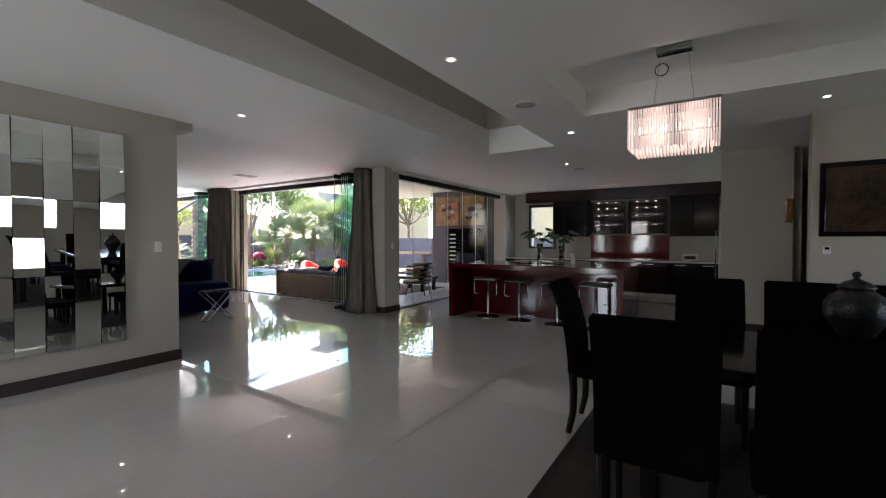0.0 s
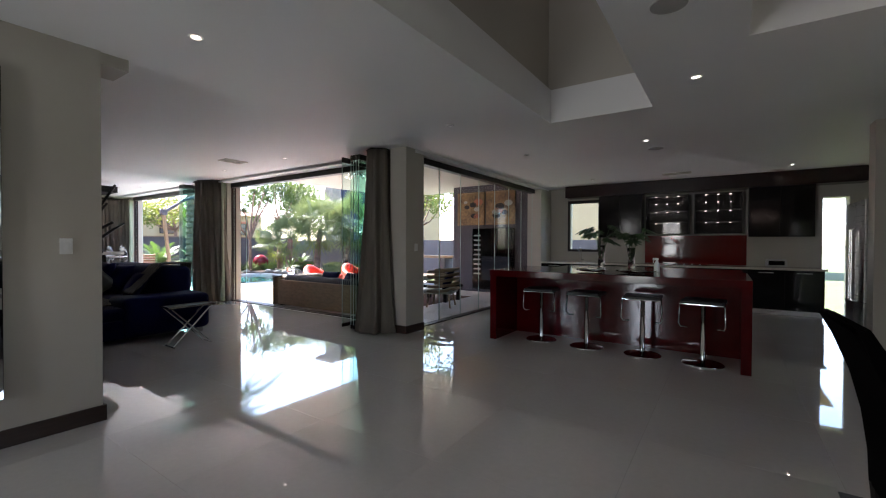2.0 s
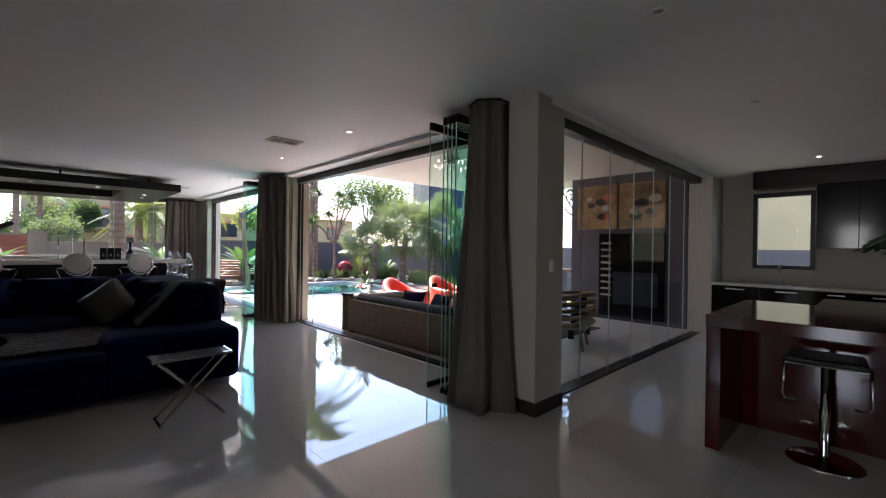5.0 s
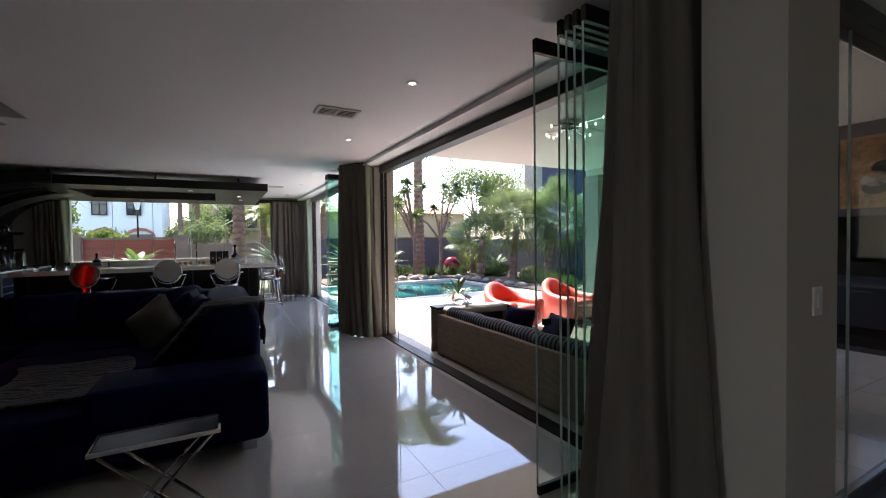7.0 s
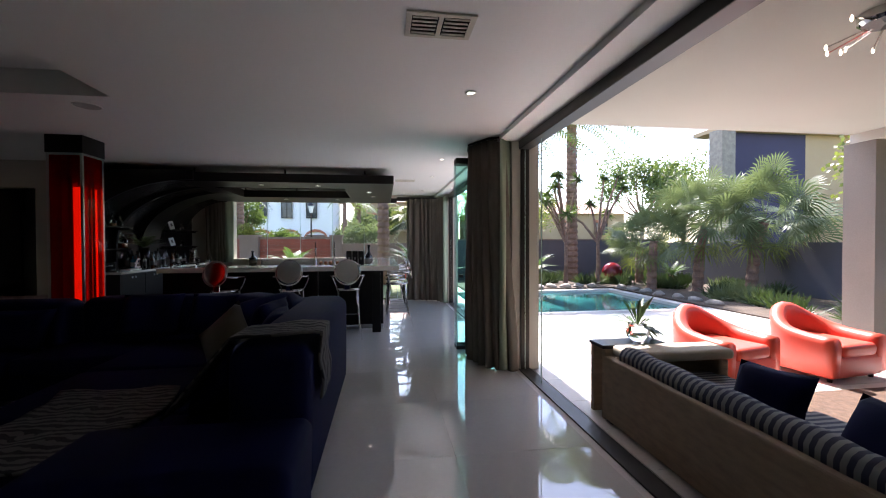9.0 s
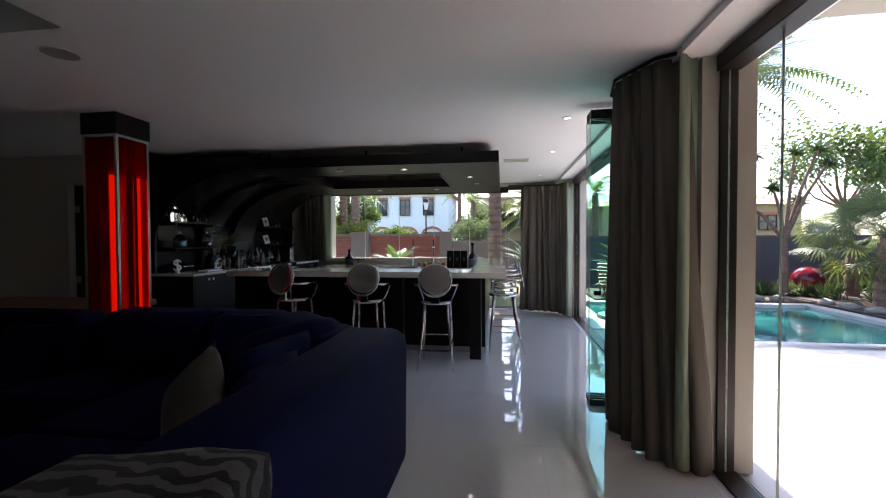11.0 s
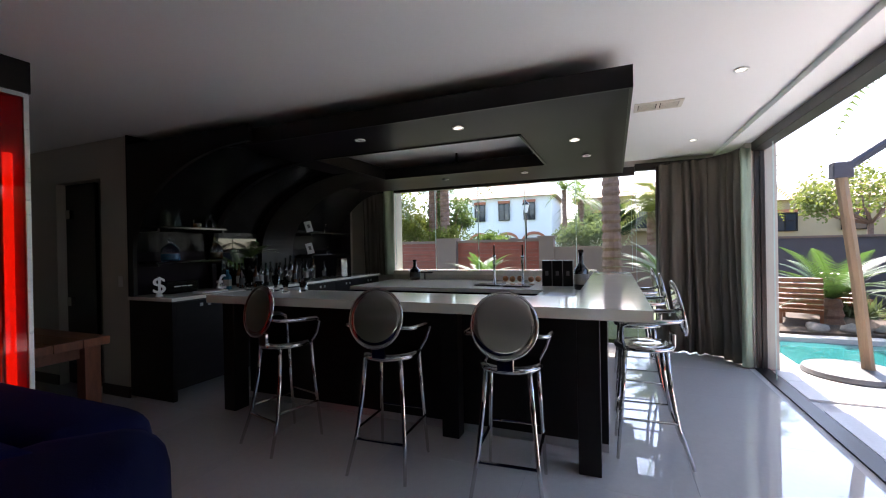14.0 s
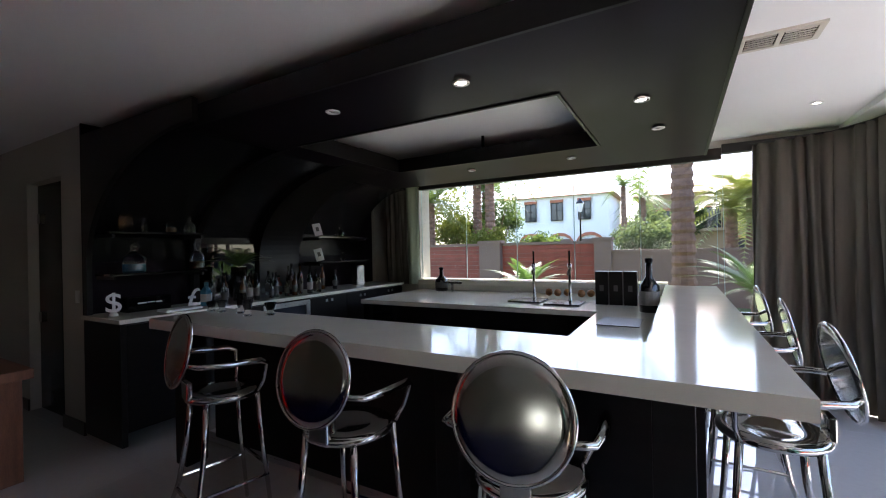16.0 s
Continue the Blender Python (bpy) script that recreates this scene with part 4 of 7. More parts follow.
for x, y, z, s, a, lean in [(-10.1, 3.2, 0.64, 0.56, 30, 62), (-9.6, 3.48, 0.76, 0.6, -6, 66), (-9.3, 3.6, 0.74, 0.58, 8, 60), (-10.46, 2.75, 0.74, 0.55, 85, 62), (-10.5, 2.1, 0.74, 0.58, 94, 60), (-10.34, 1.0, 0.64, 0.55, 88, 62), (-8.55, 3.56, 0.66, 0.55, -12, 58)]:
    p = thing("scatter_cushion", "plump navy velvet scatter cushion on the sofa", "cushion", group="sofa cushions")
    part("cover", cushion(bmesh.new(), s, s * 0.8, 0.2, pose(x, y, z, lean, 0, a)), M["navy"], p, smooth=True)
pg = thing("scatter_cushion", "dark olive grey scatter cushion propped on the sofa", "cushion", group="sofa cushions")
M["olive"] = material("olive_grey_satin", (0.05, 0.046, 0.034), 0.55, vary=0.25, scale=6, fine=120)
part("cover", cushion(bmesh.new(), 0.5, 0.48, 0.17, pose(-9.35, 3.25, 0.68, 64, 45, 40)), M["olive"], pg, smooth=True)
# the roll of velvet at the sofa's end, rounded towards the bar
part("end_bolster", cushion(bmesh.new(), 0.62, 0.75, 0.34, pose(-9.93, 3.42, 0.76, 12, 20, 25)), M["navy"], sofa, smooth=True)

def zebra_material():
    m = material("zebra_fur_throw", (0.3, 0.28, 0.25), 0.9, fine=200, bump=0.5)
    n, l = m.node_tree.nodes, m.node_tree.links
    tc, wv, rp_ = n.new("ShaderNodeTexCoord"), n.new("ShaderNodeTexWave"), n.new("ShaderNodeValToRGB")
    wv.inputs["Scale"].default_value, wv.inputs["Distortion"].default_value, wv.inputs["Detail"].default_value, wv.inputs["Detail Scale"].default_value = 5.5, 7.0, 2.0, 1.6
    rp_.color_ramp.elements[0].position, rp_.color_ramp.elements[1].position = 0.42, 0.58
    rp_.color_ramp.elements[0].color, rp_.color_ramp.elements[1].color = (0.006, 0.0055, 0.0055, 1), (0.075, 0.07, 0.062, 1)
    l.new(tc.outputs["Object"], wv.inputs["Vector"])
    l.new(wv.outputs["Fac"], rp_.inputs["Fac"])
    l.new(rp_.outputs["Color"], n["Principled BSDF"].inputs["Base Color"])
    return m
M["zebra"] = zebra_material()


def throw(label, fn, nu, nv):
    t = thing("throw_blanket", label, "blanket", group="throws on the sofa")
    bm = bmesh.new()
    g = [[bm.verts.new(fn(i / nu, j / nv)) for j in range(nv + 1)] for i in range(nu + 1)]
    for a, b in zip(g, g[1:]):
        for j in range(nv):
            bm.faces.new((a[j], a[j + 1], b[j + 1], b[j]))
    ob = part("cloth", bm, M["zebra"], t, smooth=True)
    ob.modifiers.new("pile", "SOLIDIFY").thickness = 0.014


def throw_seat(u, v):
    x, y = -8.9 + 1.1 * u, 2.35 + 0.75 * v + 0.1 * math.sin(u * 4)
    return (x, y, 0.482 + 0.02 * noise.noise(Vector((x * 5, y * 5, 0))) + 0.012)


def throw_back(u, v):
    x = -8.46 + 0.36 * v + 0.05 * math.sin(u * 5)
    s = u * 1.35
    if s < 0.45:
        p = (x, 3.35 + s * 0.8, 0.56 + s * 0.95)
    elif s < 0.9:
        p = (x, 3.71 + (s - 0.45) * 0.96, 0.985)
    else:
        p = (x, 4.16, 0.985 - (s - 0.9) * 0.85)
    w = noise.noise(Vector((p[0] * 6, s * 6, 1)))
    return (p[0], p[1] + 0.018 * w + 0.012, p[2] + 0.018 * w + 0.014)
throw("zebra patterned fur throw spread on the sofa seat", throw_seat, 34, 18)
throw("zebra patterned fur throw draped over the sofa back", throw_back, 40, 18)

st = thing("tray_table", "folding chrome side table with a dark tray top", "side table", pose(-6.84, 3.54, 0))
part("tray", boxes((-0.11, 0.11, -0.27, 0.27, 0.49, 0.512), bevel=0.006), M["black_timber"], st)
part("rim", boxes((-0.12, 0.12, -0.28, -0.27, 0.497, 0.517), (-0.12, 0.12, 0.27, 0.28, 0.497, 0.517), (-0.12, -0.11, -0.27, 0.27, 0.497, 0.517), (0.11, 0.12, -0.27, 0.27, 0.497, 0.517)), M["chrome"], st)
for x in (-0.1, 0.1):
    for s in (-1, 1):
        bm = bmesh.new()
        tube(bm, [(x * (1 + 0.08 * s), -0.24 * s, 0.49), (x * (1 + 0.08 * s), 0.22 * s, 0.012)], 0.010, 6)
        part("leg", bm, M["chrome"], st)
for s in (-1, 1):
    bm = bmesh.new()
    tube(bm, [(-0.12, 0.22 * s, 0.012), (0.12, 0.22 * s, 0.012)], 0.011, 6)
    part("foot_bar", bm, M["chrome"], st)

# floor vase with dark curved branches, behind the mirror wall
br = thing("branch_arrangement", "tall dark vase holding long dark curved branches", "branches", pose(-5.75, 2.05, 0))
bm = bmesh.new()
lathe(bm, [(0.11, 0), (0.12, 0.02), (0.15, 0.3), (0.12, 0.62), (0.07, 0.8), (0.085, 0.86)], 22)
part("vase", bm, M["black_gloss"], br, smooth=True)
random.seed(11)
for k in range(11):
    a = random.uniform(0, 2 * math.pi) if k > 3 else (1.25 + 0.2 * k)
    reach, rise = random.uniform(0.25, 0.55), random.uniform(0.75, 1.35)
    bm = bmesh.new()
    pts = []
    for i in range(9):
        u = i / 8
        rr = reach * u * u + 0.02
        pts.append((rr * math.cos(a + 0.5 * u), rr * math.sin(a + 0.5 * u), 0.75 + rise * (u - 0.28 * u * u * (k % 3))))
    tube(bm, pts, [0.018 - 0.011 * abs(i / 8 - 0.4) for i in range(9)], 6)
    part("branch", bm, M["black_timber"], br, smooth=True)

# red light pillar
rp = thing("light_pillar", "square red acrylic light pillar with aluminium edges, lit", "light pillar", pose(-11.16, 0.99, 0))
part("plinth", boxes((-0.19, 0.19, -0.19, 0.19, 0, 0.12), bevel=0.004), M["black_timber"], rp)
part("cap", boxes((-0.19, 0.19, -0.19, 0.19, 2.50, 2.70), bevel=0.003), M["black_timber"], rp)
M["acrylic_face"] = glass_material("red_acrylic_sheet", (0.85, 0.16, 0.07), sheen=0.05)
for a in range(4):
    f = part("acrylic_panel", boxes((-0.155, 0.155, 0.172, 0.178, 0.12, 2.50)), M["acrylic_face"], rp, at=pose(0, 0, 0, 0, 0, 90 * a))
    part("edge_trim", boxes((0.157, 0.182, 0.157, 0.182, 0.12, 2.50)), M["steel"], rp, at=pose(0, 0, 0, 0, 0, 90 * a))
    part("top_trim", boxes((-0.157, 0.157, 0.165, 0.181, 2.475, 2.50)), M["steel"], rp, at=pose(0, 0, 0, 0, 0, 90 * a))
    part("inner_panel", boxes((-0.155, 0.155, 0.05, 0.06, 0.12, 2.50)), M["red_acrylic"], rp, at=pose(0, 0, 0, 0, 0, 90 * a))
    part("divider", boxes((0.0, 0.135, -0.004, 0.004, 0.12, 2.475)), M["red_acrylic"], rp, at=pose(0, 0, 0, 0, 0, 90 * a) @ pose(0.061, 0.061, 0, 0, 0, 45))
    if a in (1, 2):
        continue
    bm = bmesh.new()
    tube(bm, [(-0.085, 0.12, 0.3), (-0.085, 0.12, 2.12)], 0.036, 10)
    part("light_tube", bm, M["red_glow"], rp, at=pose(0, 0, 0, 0, 0, 90 * a), smooth=True)

# timber side table beside the bar doorway
wtb = thing("timber_table", "solid reddish hardwood table with thick square legs", "table")
for k in range(5):
    part("plank", boxes((-12.15 + 0.2 * k, -11.955 + 0.2 * k, -1.6, 0.48, 0.71, 0.78), bevel=0.004), M["red_timber"], wtb)
for x in (-12.10, -11.32):
    for y in (-1.5, 0.32):
        part("leg", boxes((x, x + 0.12, y, y + 0.12, 0, 0.71), bevel=0.004), M["red_timber"], wtb)
part("stretcher", boxes((-11.98, -11.32, 0.34, 0.42, 0.1, 0.2), bevel=0.003), M["red_timber"], wtb)
part("apron", boxes((-12.09, -11.21, 0.33, 0.37, 0.61, 0.71)), M["red_timber"], wtb)
dg = thing("glass_door_leaf", "dark glass door standing in the bar doorway", "door")
part("leaf", boxes((-12.76, -12.72, -1.33, -0.78, 0.01, 2.29)), M["black_gloss"], dg)
part("hinge", boxes((-12.72, -12.70, -1.30, -1.22, 1.9, 2.0)), M["chrome"], dg)
part("hinge", boxes((-12.72, -12.70, -1.30, -1.22, 0.9, 1.0)), M["chrome"], dg)

# ---- bar ----
bar = thing("bar_counter", "long cream quartz bar counter on a black timber body", "bar counter")
part("worktop", boxes((-13.16, -12.58, 1.12, 4.76, 1.03, 1.10), (-16.30, -13.16, 4.28, 4.76, 1.03, 1.10)), M["quartz"], bar)
part("front_panel", boxes((-13.16, -13.04, 1.14, 4.5, 0.08, 1.03)), M["black_timber"], bar)
part("end_panel", boxes((-16.25, -13.16, 4.36, 4.46, 0.08, 1.03)), M["black_timber"], bar)
part("corner_post", boxes((-12.86, -12.72, 4.32, 4.46, 0, 1.03), bevel=0.004), M["black_timber"], bar)
part("end_post", boxes((-12.90, -12.74, 1.13, 1.27, 0, 1.03), bevel=0.004), M["black_timber"], bar)
part("middle_post", boxes((-13.04, -12.92, 3.28, 3.42, 0, 1.03), bevel=0.004), M["black_timber"], bar)
part("kickboard", boxes((-13.14, -13.08, 0.98, 4.5, 0, 0.08), (-16.2, -13.14, 4.38, 4.44, 0, 0.08)), M["steel"], bar)
low = thing("bar_sink_counter", "lower cream quartz work counter under the window", "counter")
part("worktop", boxes((-16.50, -15.05, 0.95, 4.28, 0.90, 0.95), (-15.05, -13.6, 3.76, 4.28, 0.90, 0.95)), M["quartz"], low)
part("body", boxes((-16.50, -15.10, 0.95, 4.26, 0, 0.90), (-15.10, -13.7, 3.80, 4.26, 0, 0.90)), M["black_gloss"], low)
part("upstand", boxes((-16.60, -16.50, 0.87, 4.28, 0.95, 1.02)), M["quartz"], low)
part("sink_cover", boxes((-14.75, -14.35, 3.86, 4.16, 0.951, 0.957), bevel=0.002), M["grey_panel"], low)


def bar_stool():
    """A polished metal armchair stool with a round back. It faces -x; the back stands at +x."""
    t = thing("bar_stool", "polished chrome bar stool with a round mirror back and arms", "bar stool", group="bar stools")
    bm = bmesh.new()
    lathe(bm, [(0.0, 0.742), (0.17, 0.742), (0.196, 0.748), (0.20, 0.76), (0.195, 0.775), (0.17, 0.782), (0.10, 0.774), (0.0, 0.77)], 30)
    part("seat", bm, M["chrome"], t, smooth=True)
    bm = bmesh.new()
    lathe(bm, [(0.0, -0.007), (0.15, -0.007), (0.184, -0.006), (0.188, 0.0), (0.184, 0.006), (0.15, 0.007), (0.0, 0.007)], 36)
    back = part("round_back", bm, M["brushed_back"], t, smooth=True, at=pose(0.225, 0, 1.035, 0, 78, 0))
    bm = bmesh.new()
    tube(bm, [(0.19 * math.cos(a * math.pi / 18), 0.19 * math.sin(a * math.pi / 18), 0) for a in range(36)], 0.008, 8, closed=True)
    part("rim", bm, M["chrome"], back, smooth=True)
    part("back_neck", boxes((0.17, 0.2, -0.05, 0.05, 0.76, 0.86), bevel=0.006), M["chrome"], t)
    for s in (-1, 1):
        bm = bmesh.new()
        tube(bm, [(0.235, s * 0.17, 0.985), (0.19, s * 0.235, 0.975), (0.05, s * 0.25, 0.965), (-0.11, s * 0.245, 0.955), (-0.155, s * 0.235, 0.93), (-0.15, s * 0.20, 0.83), (-0.13, s * 0.165, 0.765)], [0.012, 0.014, 0.018, 0.018, 0.014, 0.011, 0.011], 8)
        part("armrest", bm, M["chrome"], t, smooth=True)
        bm = bmesh.new()
        tube(bm, [(-0.13, s * 0.15, 0.75), (-0.15, s * 0.165, 0.45), (-0.19, s * 0.185, 0.0)], [0.016, 0.014, 0.011], 8)
        part("leg", bm, M["chrome"], t, smooth=True)
        bm = bmesh.new()
        tube(bm, [(0.13, s * 0.13, 0.75), (0.15, s * 0.15, 0.5), (0.19, s * 0.175, 0.25), (0.27, s * 0.21, 0.0)], [0.017, 0.016, 0.014, 0.011], 8)
        part("leg", bm, M["chrome"], t, smooth=True)
        bm = bmesh.new()
        tube(bm, [(-0.175, s * 0.178, 0.28), (0.19, s * 0.178, 0.28)], 0.009, 6)
        part("side_rail", bm, M["chrome"], t)
    for x, z in ((-0.17, 0.33), (0.20, 0.22)):
        bm = bmesh.new()
        tube(bm, [(x, -0.18, z), (x, 0.18, z)], 0.010, 6)
        part("foot_rail", bm, M["chrome"], t)
    return t
bs = bar_stool()
bs.matrix_basis = pose(-12.45, 3.95, 0, 0, 0, 4)
for x, y, a in [(-12.46, 3.10, 3), (-12.49, 2.12, -14), (-13.22, 4.74, 92), (-14.10, 4.74, 88), (-14.95, 4.74, 93)]:
    copy_thing(bs, pose(x, y, 0, 0, 0, a))

# hung timber canopy
can = thing("bar_canopy", "black timber canopy hung over the bar with an open middle", "canopy")
def canopy_bm():
    bm = bmesh.new()
    for s in [(-13.48, -12.72, 0.3, 4.66), (-16.0, -14.95, 0.3, 4.66), (-14.95, -13.48, 3.83, 4.66), (-14.95, -13.48, 0.3, 1.63)]:
        box(bm, *s, 2.45, 2.58)
    return bm
part("panel", canopy_bm(), M["canopy"], can)
part("fascia", boxes((-12.72, -12.70, 0.3, 4.66, 2.445, 2.585), (-16.0, -12.70, 4.66, 4.68, 2.445, 2.585)), M["black_timber"], can)
for s_ in [(-13.50, -13.48, 1.63, 3.83), (-14.95, -14.93, 1.63, 3.83), (-14.93, -13.50, 3.81, 3.83), (-14.93, -13.50, 1.63, 1.65)]:
    part("inner_fascia", boxes((*s_, 2.44, 2.585)), M["black_timber"], can)
for x, y in [(-13.0, 1.5), (-13.0, 4.2), (-15.5, 1.5), (-15.5, 4.2), (-13.0, 2.9), (-14.94, 2.7)]:
    bm = bmesh.new()
    tube(bm, [(x, y, 2.58), (x, y, 2.70)], 0.016, 8)
    part("hanger", bm, M["black_timber"], can)

# back bar: cabinets, worktop, arched black surround
bb = thing("back_bar_cabinet", "long black cabinet with cream top behind the bar", "cabinet")
part("end_panel", boxes((-12.66, -12.62, -0.04, 0.60, 0.04, 1.02)), M["black_timber"], bb)
part("body", boxes((-16.45, -12.66, -0.04, 0.58, 0.14, 1.01)), M["black_timber"], bb)
for k in range(6):
    x0 = -16.44 + 0.63 * k
    if k == 3:
        continue
    d = part("door", boxes((x0 + 0.003, x0 + 0.627, 0.58, 0.60, 0.15, 1.0), bevel=0.002), M["black_timber"], bb)
    for s in (0.27, 0.36):
        part("handle", boxes((x0 + s - 0.016, x0 + s + 0.016, 0.60, 0.606, 0.935, 0.967)), M["steel"], d)
cool = thing("wine_cooler", "steel framed glass wine cooler under the back bar", "wine cooler")
part("door_frame", boxes((-14.55, -14.50, 0.581, 0.605, 0.16, 0.99), (-13.97, -13.92, 0.581, 0.605, 0.16, 0.99), (-14.50, -13.97, 0.581, 0.605, 0.94, 0.99), (-14.50, -13.97, 0.581, 0.605, 0.16, 0.2)), M["steel"], cool)
part("glass", boxes((-14.50, -13.97, 0.582, 0.59, 0.2, 0.94)), M["window_dark"], cool)
for k in range(5):
    part("rack", boxes((-14.50, -13.97, 0.591, 0.596, 0.3 + 0.12 * k, 0.31 + 0.12 * k)), M["steel"], cool)
bt = thing("back_bar_worktop", "cream quartz worktop on the back bar cabinet", "worktop")
part("slab", boxes((-16.45, -12.60, -0.04, 0.63, 1.015, 1.05), bevel=0.004), M["quartz"], bt)
kb = thing("plinth", "recessed brushed steel plinth under the back bar", "plinth")
part("strip", boxes((-16.4, -12.75, 0.1, 0.14, 0, 0.14)), M["steel"], kb)

M["cove_lacquer"] = material("satin_black_lacquer", (0.012, 0.011, 0.013), 0.24, vary=0.25, scale=2, fine=80, spec=0.45)
sur = thing("arched_surround", "black arched timber surround with two deep niches", "wall panelling", kind="structure")
part("back_panel", boxes((-16.5, -12.62, -0.055, -0.035, 1.05, 2.70)), M["canopy"], sur)


def cove_profile(back, reach, z0=1.05):
    """Section of the panelling: up the wall, then a quarter curve forward into the canopy."""
    n = 26
    curve = [(back, z0)] + [(back + reach * (1 - math.cos(math.pi / 2 * k / n)), 1.47 + 0.985 * math.sin(math.pi / 2 * k / n)) for k in range(n + 1)]
    return curve + [(back + reach, 2.60), (-0.035, 2.60), (-0.035, z0)]


def cove(x0, x1, back, reach=1.60):
    bm = bmesh.new()
    prism(bm, cove_profile(back, reach), x0, x1, "x")
    return bm
for x0, x1 in [(-12.66, -12.62), (-13.58, -13.52), (-14.90, -14.30)]:
    part("rib", cove(x0, x1, 0.03), M["black_timber"], sur)
for x0, x1, reach in [(-13.52, -12.66, 1.6), (-14.30, -13.58, 1.5), (-16.22, -14.90, 0.95)]:
    part("cove", cove(x0, x1, -0.09, reach), M["cove_lacquer"], sur, smooth=False)
    part("niche_back", boxes((x0, x1, -0.034, -0.03, 1.05, 1.5)), M["canopy"], sur)
mr = thing("bar_mirror", "dark tinted mirror behind the bottles", "mirror")
M["dark_mirror"] = material("grey_tinted_mirror", (0.05, 0.053, 0.053), 0.02, metal=1.0, vary=0.02)
part("mirror_glass", boxes((-14.285, -13.595, -0.022, -0.012, 1.06, 1.66), bevel=0.003), M["dark_mirror"], mr)
for x0, x1, z in [(-13.51, -12.68, 1.74), (-13.51, -12.68, 1.38), (-16.0, -15.0, 1.74), (-16.0, -15.0, 1.40)]:
    s = thing("glass_shelf", "black shelf carrying decanters and frames", "shelf", group="back bar shelves")
    part("board", boxes((x0, x1, 0.02, 0.30, z, z + 0.022), bevel=0.003), M["black_gloss"], s)
    for xx in (x0 + 0.03, x1 - 0.05):
        part("bracket", boxes((xx, xx + 0.02, -0.03, 0.28, z - 0.03, z)), M["black_timber"], s)


def bottle(x, y, z, h, r, col, label_col, neck=0.35, square=False, label="glass spirit bottle on the back bar"):
    t = thing("bottle", label, "bottle", pose(x, y, z, 0, 0, random.uniform(0, 90)), group="bottles")
    n = 4 if square else 16
    bm = bmesh.new()
    hb = h * (1 - neck)
    lathe(bm, [(r * 0.9, 0), (r, 0.006), (r, hb * 0.9), (r * 0.75, hb), (r * 0.34, hb + h * neck * 0.25), (r * 0.30, h * 0.93)], n)
    part("glass", bm, col, t, smooth=not square)
    bm = bmesh.new()
    lathe(bm, [(r * 0.36, h * 0.92), (r * 0.38, h * 0.935), (r * 0.38, h), (r * 0.3, h + 0.004)], 12)
    part("cap", bm, M["black_gloss"], t)
    if label_col:
        bm = bmesh.new()
        k = 1.012
        lathe(bm, [(r * k, hb * 0.25), (r * k, hb * 0.72)], n)
        bm.faces.ensure_lookup_table()
        bmesh.ops.delete(bm, geom=[f for f in bm.faces if len(f.verts) > 4 or abs(f.normal.z) > 0.9], context="FACES_ONLY")
        part("label", bm, label_col, t)
    return t


def gmat(name, c, rough=0.05):
    return material(name, c, rough, vary=0.15, scale=8, spec=0.8)
G = dict(clear=M["bottle_glass"], blue=gmat("blue_bottle_glass", (0.04, 0.15, 0.22)), green=gmat("green_bottle_glass", (0.012, 0.03, 0.014)), amber=gmat("amber_spirit", (0.09, 0.03, 0.008)), black=gmat("black_bottle_glass", (0.01, 0.01, 0.011)), red=gmat("red_wax", (0.16, 0.02, 0.012)))
paper = material("paper_label", (0.30, 0.28, 0.25), 0.7, vary=0.1, scale=30)
dark_paper = material("dark_paper_label", (0.08, 0.07, 0.06), 0.7, vary=0.2, scale=30)
random.seed(21)
kinds = ["green", "amber", "black", "clear", "amber", "green", "clear", "red", "black"]
for k in range(15):
    x = -13.62 - 0.115 * k + random.uniform(-0.03, 0.03)
    y = 0.12 + 0.11 * (k % 3) + random.uniform(-0.03, 0.03)
    bottle(x, y, 1.05, random.uniform(0.22, 0.37), random.uniform(0.030, 0.040), G[kinds[k % 9]], paper if k % 7 == 1 else dark_paper)
for k in range(11):
    bottle(-13.62 - 0.12 * k + random.uniform(-0.035, 0.035), 0.44 + random.uniform(-0.03, 0.04), 1.05, random.uniform(0.18, 0.30), random.uniform(0.028, 0.038), G[["clear", "amber", "clear", "green", "clear", "black"][k % 6]], paper if k % 7 == 2 else dark_paper)
bottle(-13.42, 0.40, 1.05, 0.25, 0.045, G["blue"], paper, square=True, label="square pale blue gin bottle on the back bar")
bottle(-13.50, 0.30, 1.05, 0.24, 0.045, G["blue"], paper, square=True, label="square pale blue gin bottle on the back bar")


def decanter(x, y, z, h, r, fill, square, label):
    h, r = h * 1.28, r * 1.25
    t = thing("decanter", label, "decanter", pose(x, y, z, 0, 0, 20), group="decanters")
    bm = bmesh.new()
    n = 4 if square else 20
    lathe(bm, [(r * 0.9, 0), (r, 0.01), (r, h * 0.5), (r * 0.5, h * 0.66), (r * 0.25, h * 0.72), (r * 0.25, h * 0.82), (r * 0.34, h * 0.84)], n)
    part("flask", bm, M["bottle_glass"], t, smooth=not square)
    if fill:
        bm = bmesh.new()
        lathe(bm, [(r * 0.82, 0.012), (r * 0.88, 0.02), (r * 0.88, h * 0.3)], n)
        part("spirit", bm, fill, t)
    bm = bmesh.new()
    lathe(bm, [(r * 0.2, h * 0.84), (r * 0.4, h * 0.9), (r * 0.42, h * 0.95), (r * 0.2, h)], 12)
    part("stopper", bm, M["bottle_glass"], t, smooth=True)
